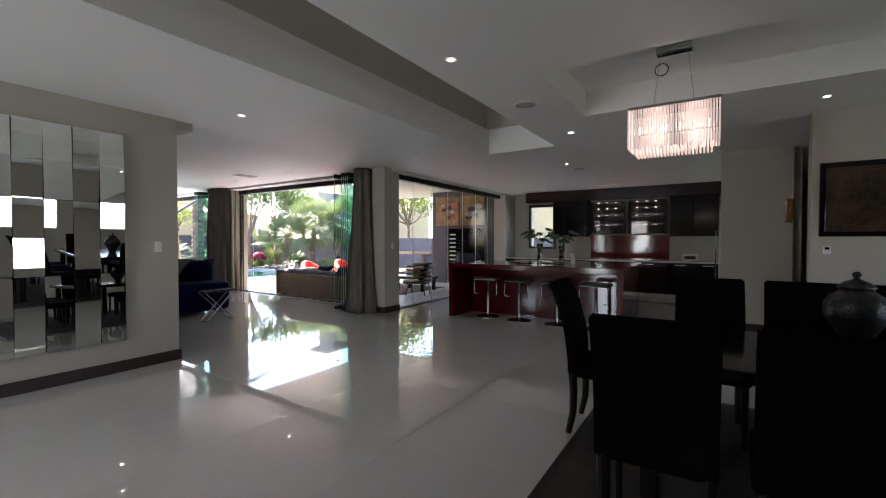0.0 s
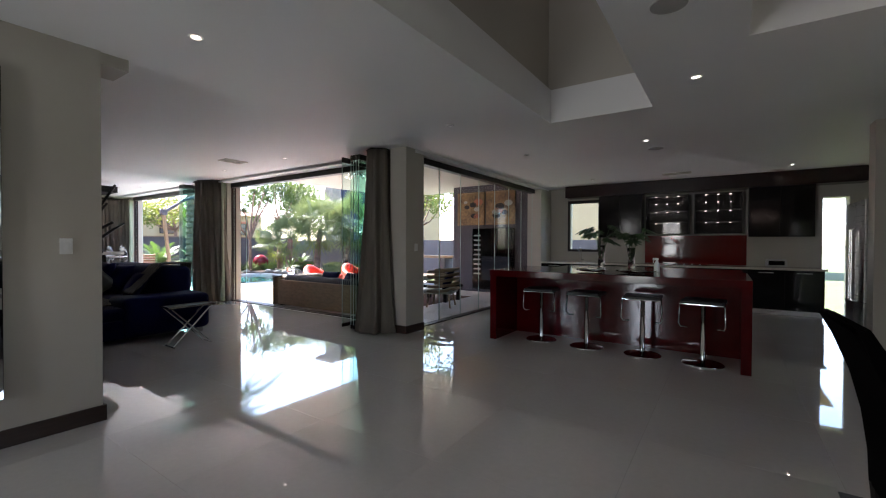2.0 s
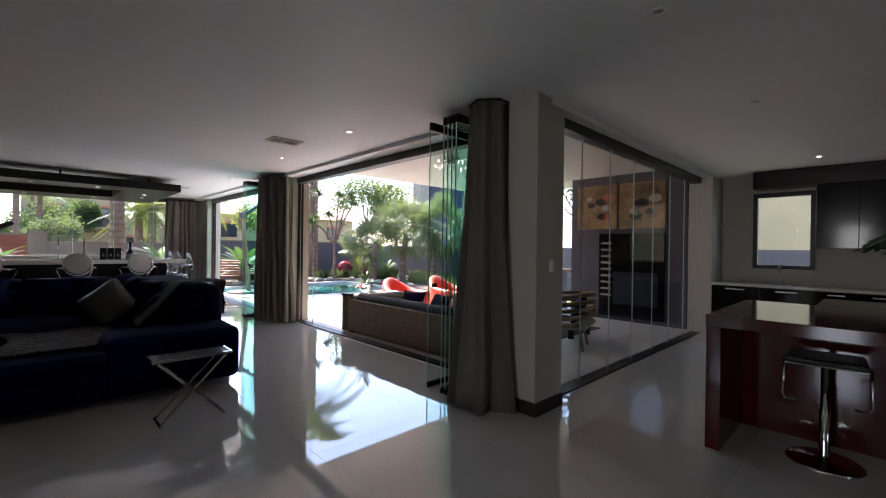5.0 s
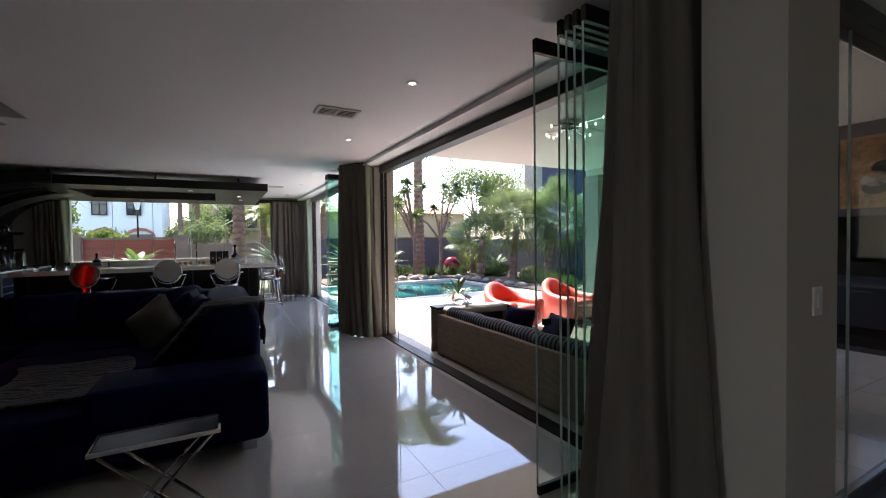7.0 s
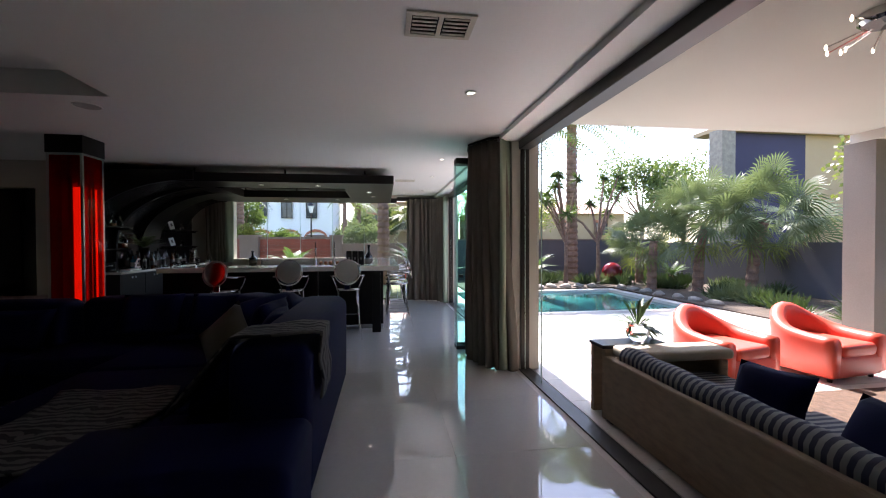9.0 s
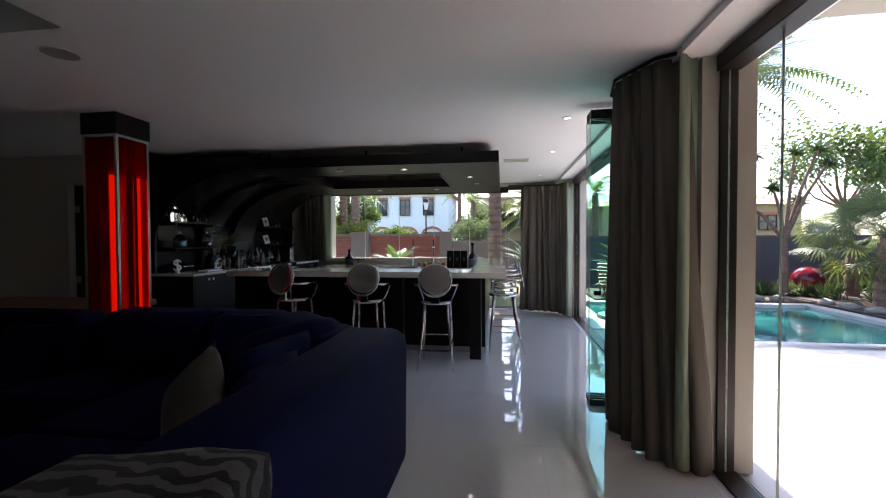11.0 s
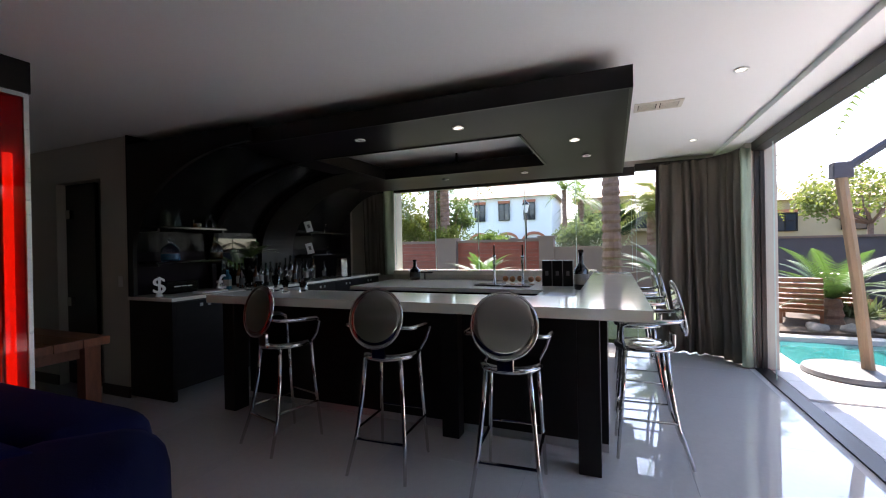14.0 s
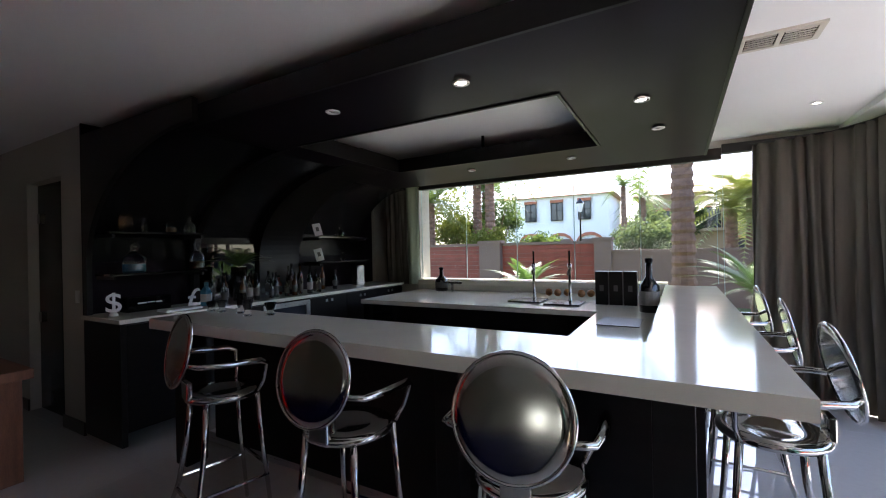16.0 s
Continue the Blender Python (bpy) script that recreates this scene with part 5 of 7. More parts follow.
for a in [(-12.86, 0.16, 1.762, 0.20, 0.055, None, True, "square cut glass decanter with pale label"), (-13.02, 0.15, 1.762, 0.11, 0.03, None, True, "small clear glass flask on the shelf"),
          (-13.24, 0.16, 1.762, 0.14, 0.035, G["amber"], False, "small decanter with a little amber spirit"), (-13.42, 0.15, 1.762, 0.13, 0.04, None, False, "round clear decanter on the shelf"),
          (-12.92, 0.16, 1.402, 0.20, 0.07, G["blue"], False, "wide cut glass decanter on the lower shelf"), (-13.48, 0.16, 1.402, 0.21, 0.055, G["amber"], False, "round decanter of amber spirit on the lower shelf"),
          (-15.55, 0.16, 1.762, 0.12, 0.035, None, False, "small silver and glass ornament on the shelf"), (-15.62, 0.14, 1.422, 0.10, 0.03, None, False, "small dark glass jar on the shelf")]:
    decanter(*a)
for x, z in [(-15.12, 1.762), (-15.14, 1.422)]:
    f = thing("photo_frame", "small white framed picture leaning on the shelf", "picture frame", pose(x, 0.18, z + 0.012, 12, 11, -24), group="picture frames")
    part("frame", boxes((-0.055, 0.055, -0.006, 0.006, 0, 0.17), bevel=0.002), M["white_plastic"], f)
    part("print", boxes((-0.02, 0.02, 0.0065, 0.0075, 0.06, 0.12)), M["grey_panel"], f)
box_t = thing("steel_canister", "small silver canister on the back bar", "canister", pose(-15.75, 0.3, 1.05))
part("body", boxes((-0.08, 0.08, -0.06, 0.06, 0, 0.28), bevel=0.01), M["tray_metal"], box_t)
part("lid", boxes((-0.075, 0.075, -0.055, 0.055, 0.28, 0.30), bevel=0.006), M["chrome"], box_t)


def sign(ch_, x, y, z, size, label):
    t = thing("currency_ornament", label, "ornament", pose(x, y, z, 0, 0, 158), group="currency ornaments")
    c = bpy.data.curves.new("letter", "FONT")
    c.body, c.size, c.extrude, c.bevel_depth, c.align_x = ch_, size, 0.006, 0.0015, "CENTER"
    o = new("figure", c)
    dg_ = bpy.context.evaluated_depsgraph_get()
    me = bpy.data.meshes.new_from_object(o.evaluated_get(dg_))
    bpy.data.objects.remove(o)
    me.materials.append(M["silver_orn"])
    part("figure", me, None, t, at=pose(0, 0, 0.035, 90, 0, 0))
    bm = bmesh.new()
    lathe(bm, [(0.035, 0), (0.032, 0.012), (0.018, 0.036)], 18)
    part("stand", bm, M["silver_orn"], t, smooth=True)
M["silver_orn"] = material("frosted_silver", (0.80, 0.80, 0.82), 0.35, metal=0.0, vary=0.05, spec=0.8)
sign("$", -12.70, 0.30, 1.05, 0.23, "silver dollar sign ornament on the back bar")
sign("£", -13.25, 0.50, 1.05, 0.22, "silver pound sign ornament on the back bar")
jb = thing("presentation_box", "black presentation box with pale script on the back bar", "box", pose(-13.02, 0.14, 1.05))
part("box", boxes((-0.18, 0.18, -0.07, 0.07, 0, 0.13), bevel=0.004), M["black_gloss"], jb)
for k, (a, b) in enumerate([(-0.1, -0.05), (-0.04, 0.02), (0.03, 0.1)]):
    part("script_bar", boxes((a, b, 0.0705, 0.072, 0.07 + 0.004 * (k % 2), 0.082)), M["white_plastic"], jb)
tr = thing("paper_stack", "pale folded bar towel on the back bar", "towel", pose(-13.15, 0.46, 1.05))
part("towel", boxes((-0.16, 0.16, -0.08, 0.08, 0, 0.02), bevel=0.006), M["white_plastic"], tr)
# cycad leaves in a pot on the back bar
def frond_pot(name, label, x, y, z, n, L, mat, pot_mat, pot=(0.08, 0.14)):
    t = thing(name, label, "plant", pose(x, y, z))
    bm = bmesh.new()
    lathe(bm, [(pot[0] * 0.8, 0), (pot[0], pot[1]), (pot[0] * 0.94, pot[1])], 20)
    part("pot", bm, pot_mat, t, smooth=True)
    for k in range(n):
        part("frond", frond_bm(L * random.uniform(0.8, 1.1), 2 * math.pi * k / n + random.uniform(-0.2, 0.2), random.uniform(0.5, 1.1), 16, 0.22), mat, t, at=pose(0, 0, pot[1]))
    return t


def frond_bm(L, yaw, lift, n, width, droop=0.9, into=None, origin=(0, 0, 0), leaf_w=0.012):
    """A feather leaf: a bowed rib with narrow leaflets on both sides."""
    bm = into or bmesh.new()
    o = Vector(origin)
    prev = None
    c, s = math.cos(yaw), math.sin(yaw)
    for i in range(n + 1):
        u = i / n
        r, z = L * (u * math.cos(lift) + 0.15 * u * u), L * (u * math.sin(lift) * 1.2 - droop * 0.55 * u * u)
        p = o + Vector((r * c, r * s, z))
        if prev is not None:
            d = (p - prev).normalized()
            side = Vector((-s, c, 0))
            ll = width * L * math.sin(math.pi * min(1, 0.12 + 0.88 * u) ** 0.8) + 0.02 * L
            for sg in (-1, 1):
                tip = p + side * sg * ll + d * ll * 0.6 + Vector((0, 0, -0.12 * ll))
                w = d * leaf_w * L * 2
                bm.faces.new((bm.verts.new(p - w), bm.verts.new(p + w), bm.verts.new(tip)))
            bm.faces.new((bm.verts.new(prev + side * 0.006), bm.verts.new(prev - side * 0.006), bm.verts.new(p - side * 0.004), bm.verts.new(p + side * 0.004)))
        prev = p
    return bm
random.seed(8)
frond_pot("potted_cycad", "small potted cycad with stiff green fronds on the back bar", -13.85, 0.3, 1.05, 12, 0.42, M["leaf"], M["black_gloss"], (0.08, 0.36))

# glasses on the bar
for x, y, h, r in [(-13.0, 1.32, 0.06, 0.03), (-13.02, 1.52, 0.10, 0.032), (-12.95, 1.7, 0.075, 0.03), (-13.05, 1.82, 0.06, 0.034), (-13.0, 1.18, 0.05, 0.03)]:
    h, r = h * 1.5, r * 1.3
    g = thing("tumbler", "small clear glass tumbler on the bar counter", "glass", pose(x, y, 1.10), group="glasses on the bar")
    bm = bmesh.new()
    lathe(bm, [(r * 0.8, 0), (r * 0.8, 0.012), (r * 0.5, h * 0.3), (r, h), (r * 0.9, h), (r * 0.4, h * 0.4)], 18)
    part("bowl", bm, M["bottle_glass"], g, smooth=True)
# work counter: taps, trays, boxes, bottles
for x, y in [(-15.75, 2.95), (-15.65, 3.38)]:
    t = thing("beer_tap", "slim chrome draught tap on a drip tray", "tap", pose(x, y, 0.95), group="draught taps")
    bm = bmesh.new()
    lathe(bm, [(0.03, 0), (0.026, 0.02), (0.015, 0.03), (0.015, 0.36), (0.022, 0.37), (0.022, 0.42)], 14)
    part("column", bm, M["chrome"], t, smooth=True)
    part("tap_handle", boxes((-0.009, 0.009, -0.009, 0.009, 0.42, 0.56), bevel=0.003), M["black_gloss"], t)
    part("spout", boxes((0.015, 0.07, -0.008, 0.008, 0.33, 0.345), (0.06, 0.07, -0.008, 0.008, 0.29, 0.33)), M["chrome"], t)
    part("drip_tray", boxes((-0.02, 0.34, -0.2, 0.16, 0.001, 0.018), bevel=0.003), M["black_gloss"], t)
for k in range(3):
    t = thing("black_box", "tall black gift box on the bar counter", "box", pose(-15.62, 3.72 + 0.135 * k, 0.95), group="black gift boxes")
    part("carton", boxes((-0.06, 0.06, -0.062, 0.062, 0, 0.34), bevel=0.003), M["black_timber"], t)
    part("badge", boxes((0.0605, 0.0615, -0.02, 0.02, 0.14, 0.2)), M["grey_panel"], t)
random.seed(31)
bottle(-15.20, 4.18, 0.95, 0.48, 0.085, G["black"], paper, 0.45, label="large dark display bottle with pale label")
bottle(-16.30, 1.40, 0.95, 0.34, 0.09, G["black"], dark_paper, 0.45, label="large dark round bottle at the bar window")
sv = thing("wine_cradle", "black cradle holding the bottle at the window", "bottle stand", pose(-16.2, 1.62, 0.95))
part("arm", boxes((-0.02, 0.02, -0.12, 0.16, 0.12, 0.14), bevel=0.005), M["black_gloss"], sv)
part("stem", boxes((-0.012, 0.012, 0.0, 0.024, 0, 0.12)), M["chrome"], sv)
M["fruit"] = material("mottled_fruit", (0.30, 0.12, 0.03), 0.5, vary=0.5, scale=30)
for k, (x, y) in enumerate([(-16.2, 3.0), (-16.15, 3.12), (-16.22, 3.22), (-16.15, 3.4), (-16.2, 3.5)]):
    f = thing("ornament_ball", "small mottled decorative ball on the sill counter", "ornament", pose(x, y, 0.95), group="decorative balls")
    bm = bmesh.new()
    bmesh.ops.create_icosphere(bm, subdivisions=3, radius=0.045, matrix=Matrix.Translation((0, 0, 0.044)))
    for v in bm.verts:
        v.co += v.normal * 0.004 * noise.noise(v.co * 60)
    part("ball", bm, M["fruit"], f, smooth=True)

# ---- outdoors ----
def leaf_material(name, c, thru):
    m = material(name, c, 0.5, vary=0.4, scale=3, fine=20)
    n, l = m.node_tree.nodes, m.node_tree.links
    b, out = n["Principled BSDF"], n["Material Output"]
    ts, mx = n.new("ShaderNodeBsdfTranslucent"), n.new("ShaderNodeMixShader")
    ts.inputs["Color"].default_value = (*thru, 1)
    mx.inputs["Fac"].default_value = 0.30
    l.new(b.outputs["BSDF"], mx.inputs[1])
    l.new(ts.outputs["BSDF"], mx.inputs[2])
    l.new(mx.outputs["Shader"], out.inputs["Surface"])
    return m
LF = dict(green=leaf_material("tree_leaf", (0.048, 0.08, 0.026), (0.14, 0.21, 0.04)), blue=leaf_material("fan_palm_leaf", (0.085, 0.115, 0.06), (0.16, 0.21, 0.07)),
          cycad=leaf_material("cycad_leaf", (0.04, 0.085, 0.022), (0.10, 0.19, 0.035)), yellow=leaf_material("yellow_green_leaf", (0.10, 0.125, 0.03), (0.22, 0.26, 0.045)),
          dark=leaf_material("dark_shrub_leaf", (0.028, 0.05, 0.02), (0.06, 0.10, 0.02)))

solid("ground", boxes((-600, 600, -600, 600, -0.5, -0.14)), M["grass"], "flat ground with grass and earth beyond the garden", "ground")
solid("terrace_bed", boxes((-13.9, -5.2, 6.22, 13.0, -0.14, -0.035), (-16.2, -13.9, 6.22, 7.55, -0.14, -0.035), (-21.8, -18.3, 6.3, 7.0, -0.14, -0.035)), M["grout"], "pale mortar bed under the terrace paving", "terrace")
solid("road", boxes((-34, -26, -80, 80, -0.14, -0.12)), material("asphalt", (0.05, 0.05, 0.05), 0.9, vary=0.2, scale=2, fine=90, bump=0.4), "grey asphalt residential road beyond the wall", "road")
pool = thing("swimming_pool", "turquoise swimming pool with pale stone coping", "swimming pool", kind="structure")
part("water", boxes((-18.0, -16.2, 6.6, 11.5, -0.13, -0.085), (-16.2, -14.1, 7.75, 11.5, -0.13, -0.085)), M["water"], pool, "rippled turquoise water")
for s in [(-14.1, -13.85, 7.5, 11.75), (-16.2, -14.1, 7.5, 7.75), (-16.2, -15.95, 6.35, 7.5), (-18.0, -16.2, 6.35, 6.6), (-18.25, -18.0, 6.35, 11.75), (-18.0, -14.1, 11.5, 11.75)]:
    part("coping", boxes((*s, -0.14, -0.012), bevel=0.008), M["deck"], pool)
solid("planting_bed", boxes((-21.7, -18.3, 7.0, 15.4, -0.14, 0.02), (-18.3, -11.0, 11.8, 15.4, -0.14, 0.02)), M["soil"], "dark earth planting bed along the garden wall", "garden bed")
solid("lawn", boxes((-23.2, -16.95, -14.0, 6.3, -0.14, 0.0)), M["grass"], "green lawn outside the bar window", "lawn")

gw = thing("garden_wall", "charcoal plastered garden wall round the pool", "wall", kind="structure")
part("wall", boxes((-22.0, -21.75, 6.5, 15.7, -0.14, 1.55)), M["plaster_grey"], gw)
part("wall", boxes((-21.75, -4.0, 15.45, 15.7, -0.14, 1.45)), M["plaster_grey"], gw)
part("coping", boxes((-22.04, -21.71, 6.5, 15.74, 1.55, 1.60)), M["brown_wall"], gw)
sw = thing("street_wall", "brown garden wall with red stained slat panels", "wall", kind="structure")
part("pillar", boxes((-23.5, -23.15, -1.12, -0.42, -0.14, 1.72), (-23.53, -23.12, -1.16, -0.38, 1.72, 1.80)), M["brown_wall"], sw)
part("pillar", boxes((-23.5, -23.15, 2.37, 2.82, -0.14, 1.72), (-23.53, -23.12, 2.33, 2.86, 1.72, 1.80)), M["brown_wall"], sw)
part("plain_wall", boxes((-23.45, -23.2, 2.82, 6.6, -0.14, 1.38), (-23.48, -23.17, 2.82, 6.6, 1.38, 1.45)), M["brown_wall"], sw)
part("far_wall", boxes((-23.45, -23.2, -16, -9.0, -0.14, 1.7)), M["brown_wall"], sw)
for y0, y1 in [(-9.0, -1.14), (-0.40, 2.35)]:
    for k in range(13):
        part("slat", boxes((-23.36, -23.33, y0, y1, 0.02 + 0.125 * k, 0.135 + 0.125 * k)), M["red_slat"], sw)
    # added board that stops light showing between the slats
    part("backing_board", boxes((-23.385, -23.37, y0, y1, 0.02, 1.64)), M["brown_wall"], sw)
    part("top_rail", boxes((-23.4, -23.28, y0, y1, 1.645, 1.72)), M["brown_wall"], sw)


# palms, cycads and trees
def fan_leaf(bm, o, yaw, lift, stem, R, n=22):
    c, s = math.cos(yaw), math.sin(yaw)
    d = Vector((c * math.cos(lift), s * math.cos(lift), math.sin(lift)))
    side = Vector((-s, c, 0))
    hub = Vector(o) + d * stem
    roll = random.uniform(-1.25, 1.25)
    up = side.cross(d)
    side = side * math.cos(roll) + up * math.sin(roll)
    up = side.cross(d)
    bm.faces.new((bm.verts.new(Vector(o) + side * 0.012), bm.verts.new(Vector(o) - side * 0.012), bm.verts.new(hub)))
    for k in range(n):
        a = -1.9 + 3.8 * k / (n - 1)
        v = d * math.cos(a) + side * math.sin(a)
        L = R * random.uniform(0.85, 1.05) * (0.8 + 0.2 * math.cos(a))
        w = (side * math.cos(a) - d * math.sin(a)) * R * 0.030
        mid = hub + v * L * 0.6 + up * 0.03 * R
        tip = hub + v * L + Vector((0, 0, -0.22 * L)) + up * 0.0
        bm.faces.new((bm.verts.new(hub), bm.verts.new(mid + w), bm.verts.new(tip), bm.verts.new(mid - w)))


def palm_trunk(bm, x, y, h, r, lean=(0, 0), rings=None, z0=0.0):
    n = rings or max(12, int(h * 14))
    pts, rad = [], []
    for i in range(n + 1):
        u = i / n
        pts.append((x + lean[0] * u * u, y + lean[1] * u * u, z0 + h * u))
        rad.append(r * (1.15 - 0.3 * u) * (1.0 + (0.11, 0.05, -0.06)[i % 3]))
    return tube(bm, pts, rad, 12)


def fan_palm(x, y, h, R, n, seed, lean=(0, 0)):
    random.seed(seed)
    t = thing("fan_palm", "bushy fan palm with silvery green leaves in the garden bed", "palm tree", pose(x, y, 0), group="fan palms")
    part("trunk", palm_trunk(bmesh.new(), 0, 0, h, 0.13, lean), M["bark"], t)
    bm = bmesh.new()
    for k in range(n):
        fan_leaf(bm, (lean[0], lean[1], h), random.uniform(0, 6.28), random.uniform(-0.35, 1.25), R * random.uniform(0.55, 0.95), R * random.uniform(0.5, 0.66))
    tagged(part("crown", bm, LF["blue"], t), kind="stuff")
    bm = bmesh.new()
    for k in range(n // 3):
        fan_leaf(bm, (lean[0], lean[1], h - 0.1), random.uniform(0, 6.28), random.uniform(-1.2, -0.5), R * 0.5, R * 0.45, 9)
    tagged(part("dead_skirt", bm, LF["yellow"], t, "dry yellow hanging leaves"), kind="stuff")


def feather_palm(x, y, h, L, n, seed, r=0.2, label="tall feather palm with ringed trunk and arching fronds", mat="green", lean=(0, 0), z0=-0.1, lift=(-0.2, 1.2)):
    random.seed(seed)
    t = thing("palm_tree", label, "palm tree", pose(x, y, z0), group="feather palms")
    part("trunk", palm_trunk(bmesh.new(), 0, 0, h, r, lean), M["bark"], t)
    bm = bmesh.new()
    for k in range(n):
        frond_bm(L * random.uniform(0.8, 1.1), 2 * math.pi * k / n * 2.4 + random.uniform(-0.3, 0.3), random.uniform(*lift), 26, 0.2, 1.3, bm, (lean[0], lean[1], h), 0.007)
    tagged(part("crown", bm, LF[mat], t), kind="stuff")


def cycad(x, y, z, L, n, seed):
    random.seed(seed)
    t = thing("cycad", "low cycad with arching bright green fronds", "cycad", pose(x, y, 0), group="cycads")
    part("stem", palm_trunk(bmesh.new(), 0, 0, z, 0.14, rings=8), M["bark"], t)
    bm = bmesh.new()
    for k in range(n):
        frond_bm(L * random.uniform(0.8, 1.1), 2 * math.pi * k / n + random.uniform(-0.2, 0.2), random.uniform(0.25, 1.15), 34, 0.14, 0.8, bm, (0, 0, z), 0.006)
    tagged(part("crown", bm, LF["cycad"], t), kind="stuff")


def tree(x, y, h, R, leaves, seed, label, mat="green", squash=0.8, leaf=0.16, trunk_r=0.14, base=0.45):
    random.seed(seed)
    t = thing("tree", label, "tree", pose(x, y, -0.1), group="garden trees")
    bm = bmesh.new()
    tube(bm, [(0, 0, 0), (0.1, 0.05, h * base * 0.6), (0.0, 0.15, h * base)], [trunk_r, trunk_r * 0.8, trunk_r * 0.65], 9)
    clumps = []
    for k in range(13):
        a, e = random.uniform(0, 6.28), random.uniform(-0.3, 1.2)
        q = Vector((math.cos(a) * math.cos(e), math.sin(a) * math.cos(e), math.sin(e) * squash)) * R * random.uniform(0.45, 0.85) + Vector((0, 0, h - R * squash))
        clumps.append((q, R * random.uniform(0.25, 0.5)))
        tube(bm, [(0, 0.15, h * base), q * 0.5 + Vector((0, 0, h * base * 0.4)), q], [trunk_r * 0.45, trunk_r * 0.25, trunk_r * 0.08], 6)
    part("trunk", bm, M["bark"], t)
    bm = bmesh.new()
    for k in range(leaves):
        q, r = random.choice(clumps)
        v = Vector((random.gauss(0, 1), random.gauss(0, 1), random.gauss(0, 0.8))).normalized() * r * random.random() ** 0.4
        d = Vector((random.gauss(0, 1), random.gauss(0, 1), random.gauss(0, 1))).normalized() * leaf * random.uniform(0.6, 1.2)
        e = d.orthogonal().normalized() * leaf * 0.35
        p = q + v
        bm.faces.new((bm.verts.new(p), bm.verts.new(p + d * 0.5 + e), bm.verts.new(p + d), bm.verts.new(p + d * 0.5 - e)))
    tagged(part("crown", bm, LF[mat], t), kind="stuff")


fan_palm(-17.6, 12.7, 1.5, 1.05, 40, 1, (0.1, 0.0))
fan_palm(-16.9, 13.7, 1.95, 1.3, 46, 2, (0.0, 0.2))
fan_palm(-15.9, 14.5, 2.05, 1.4, 48, 3, (0.1, 0.3))
fan_palm(-19.6, 13.6, 1.3, 1.1, 28, 4)
feather_palm(-20.6, 11.5, 6.2, 2.6, 26, 5, 0.2, lift=(0.0, 1.2))
feather_palm(-20.6, 4.5, 4.6, 2.3, 22, 6, 0.2)
feather_palm(-27.0, -2.35, 5.6, 2.6, 24, 7, 0.2)
feather_palm(-27.4, -3.1, 5.3, 2.6, 22, 8, 0.19)
feather_palm(-18.3, 8.9, 5.0, 2.2, 22, 9, 0.22, z0=0.0)
feather_palm(-24.5, 8.3, 3.4, 1.7, 20, 12, 0.13, mat="yellow")
feather_palm(-38.0, 1.6, 5.2, 1.9, 18, 13, 0.16)
feather_palm(-39.0, 2.6, 4.6, 1.7, 16, 14, 0.15)
feather_palm(-25.0, 5.7, 2.6, 1.9, 20, 15, 0.16, mat="yellow")
cycad(-19.2, 1.75, 0.7, 0.95, 30, 21)
feather_palm(-26.0, -4.6, 3.6, 2.2, 22, 16, 0.18)
tree(-31.5, 3.05, 3.0, 1.15, 4200, 46, "dense rounded dark green bush across the road", "blue", 1.0, 0.13, base=0.15)
tree(-29.5, -3.4, 4.3, 1.7, 4200, 47, "dense leafy green tree behind the slatted wall", "green", 1.0, 0.15, base=0.2)
feather_palm(-25.2, 6.2, 2.9, 2.0, 22, 18, 0.16, mat="yellow")
tree(-27.5, -4.0, 3.3, 1.7, 3600, 43, "dense yellow green shrub behind the slatted wall", "yellow", 0.9, 0.16, base=0.3)
tree(-29.0, -1.0, 2.5, 1.2, 2200, 44, "low leafy shrub across the road", "green", 0.9, 0.14, base=0.3)
cycad(-18.9, 5.5, 0.75, 1.25, 26, 22)
cycad(-19.3, 8.1, 0.45, 1.35, 26, 23)
cycad(-20.3, 9.9, 0.4, 1.1, 22, 24)
cycad(-19.2, 14.6, 0.3, 0.8, 20, 25)
tree(-25.5, 17.5, 6.0, 2.3, 4200, 31, "leafy green tree behind the garden wall")
tree(-27.0, 21.0, 6.2, 2.4, 3600, 32, "leafy green tree behind the garden wall")
tree(-8.6, 14.0, 4.6, 1.9, 3000, 33, "slender multi-stemmed tree beyond the patio", leaf=0.12, trunk_r=0.1)
tree(-28.0, -6.0, 4.6, 2.2, 3600, 34, "yellow green leafy tree across the road", "yellow")
tree(-30.0, -9.5, 5.6, 2.8, 4000, 35, "large leafy tree across the road")
tree(-40.0, 2.3, 3.9, 2.0, 4200, 36, "dense rounded silver green bush by the white house", "blue", 0.95, 0.2, base=0.25)
tree(-44.0, 10.0, 6.2, 2.8, 3600, 37, "large leafy tree beside the ochre house")
tree(-32.0, 14.0, 5.0, 2.4, 3000, 38, "leafy tree beyond the pool wall", "yellow")
tree(-15.0, 19.0, 5.2, 2.0, 2600, 39, "leafy tree beyond the patio garden wall", "yellow")


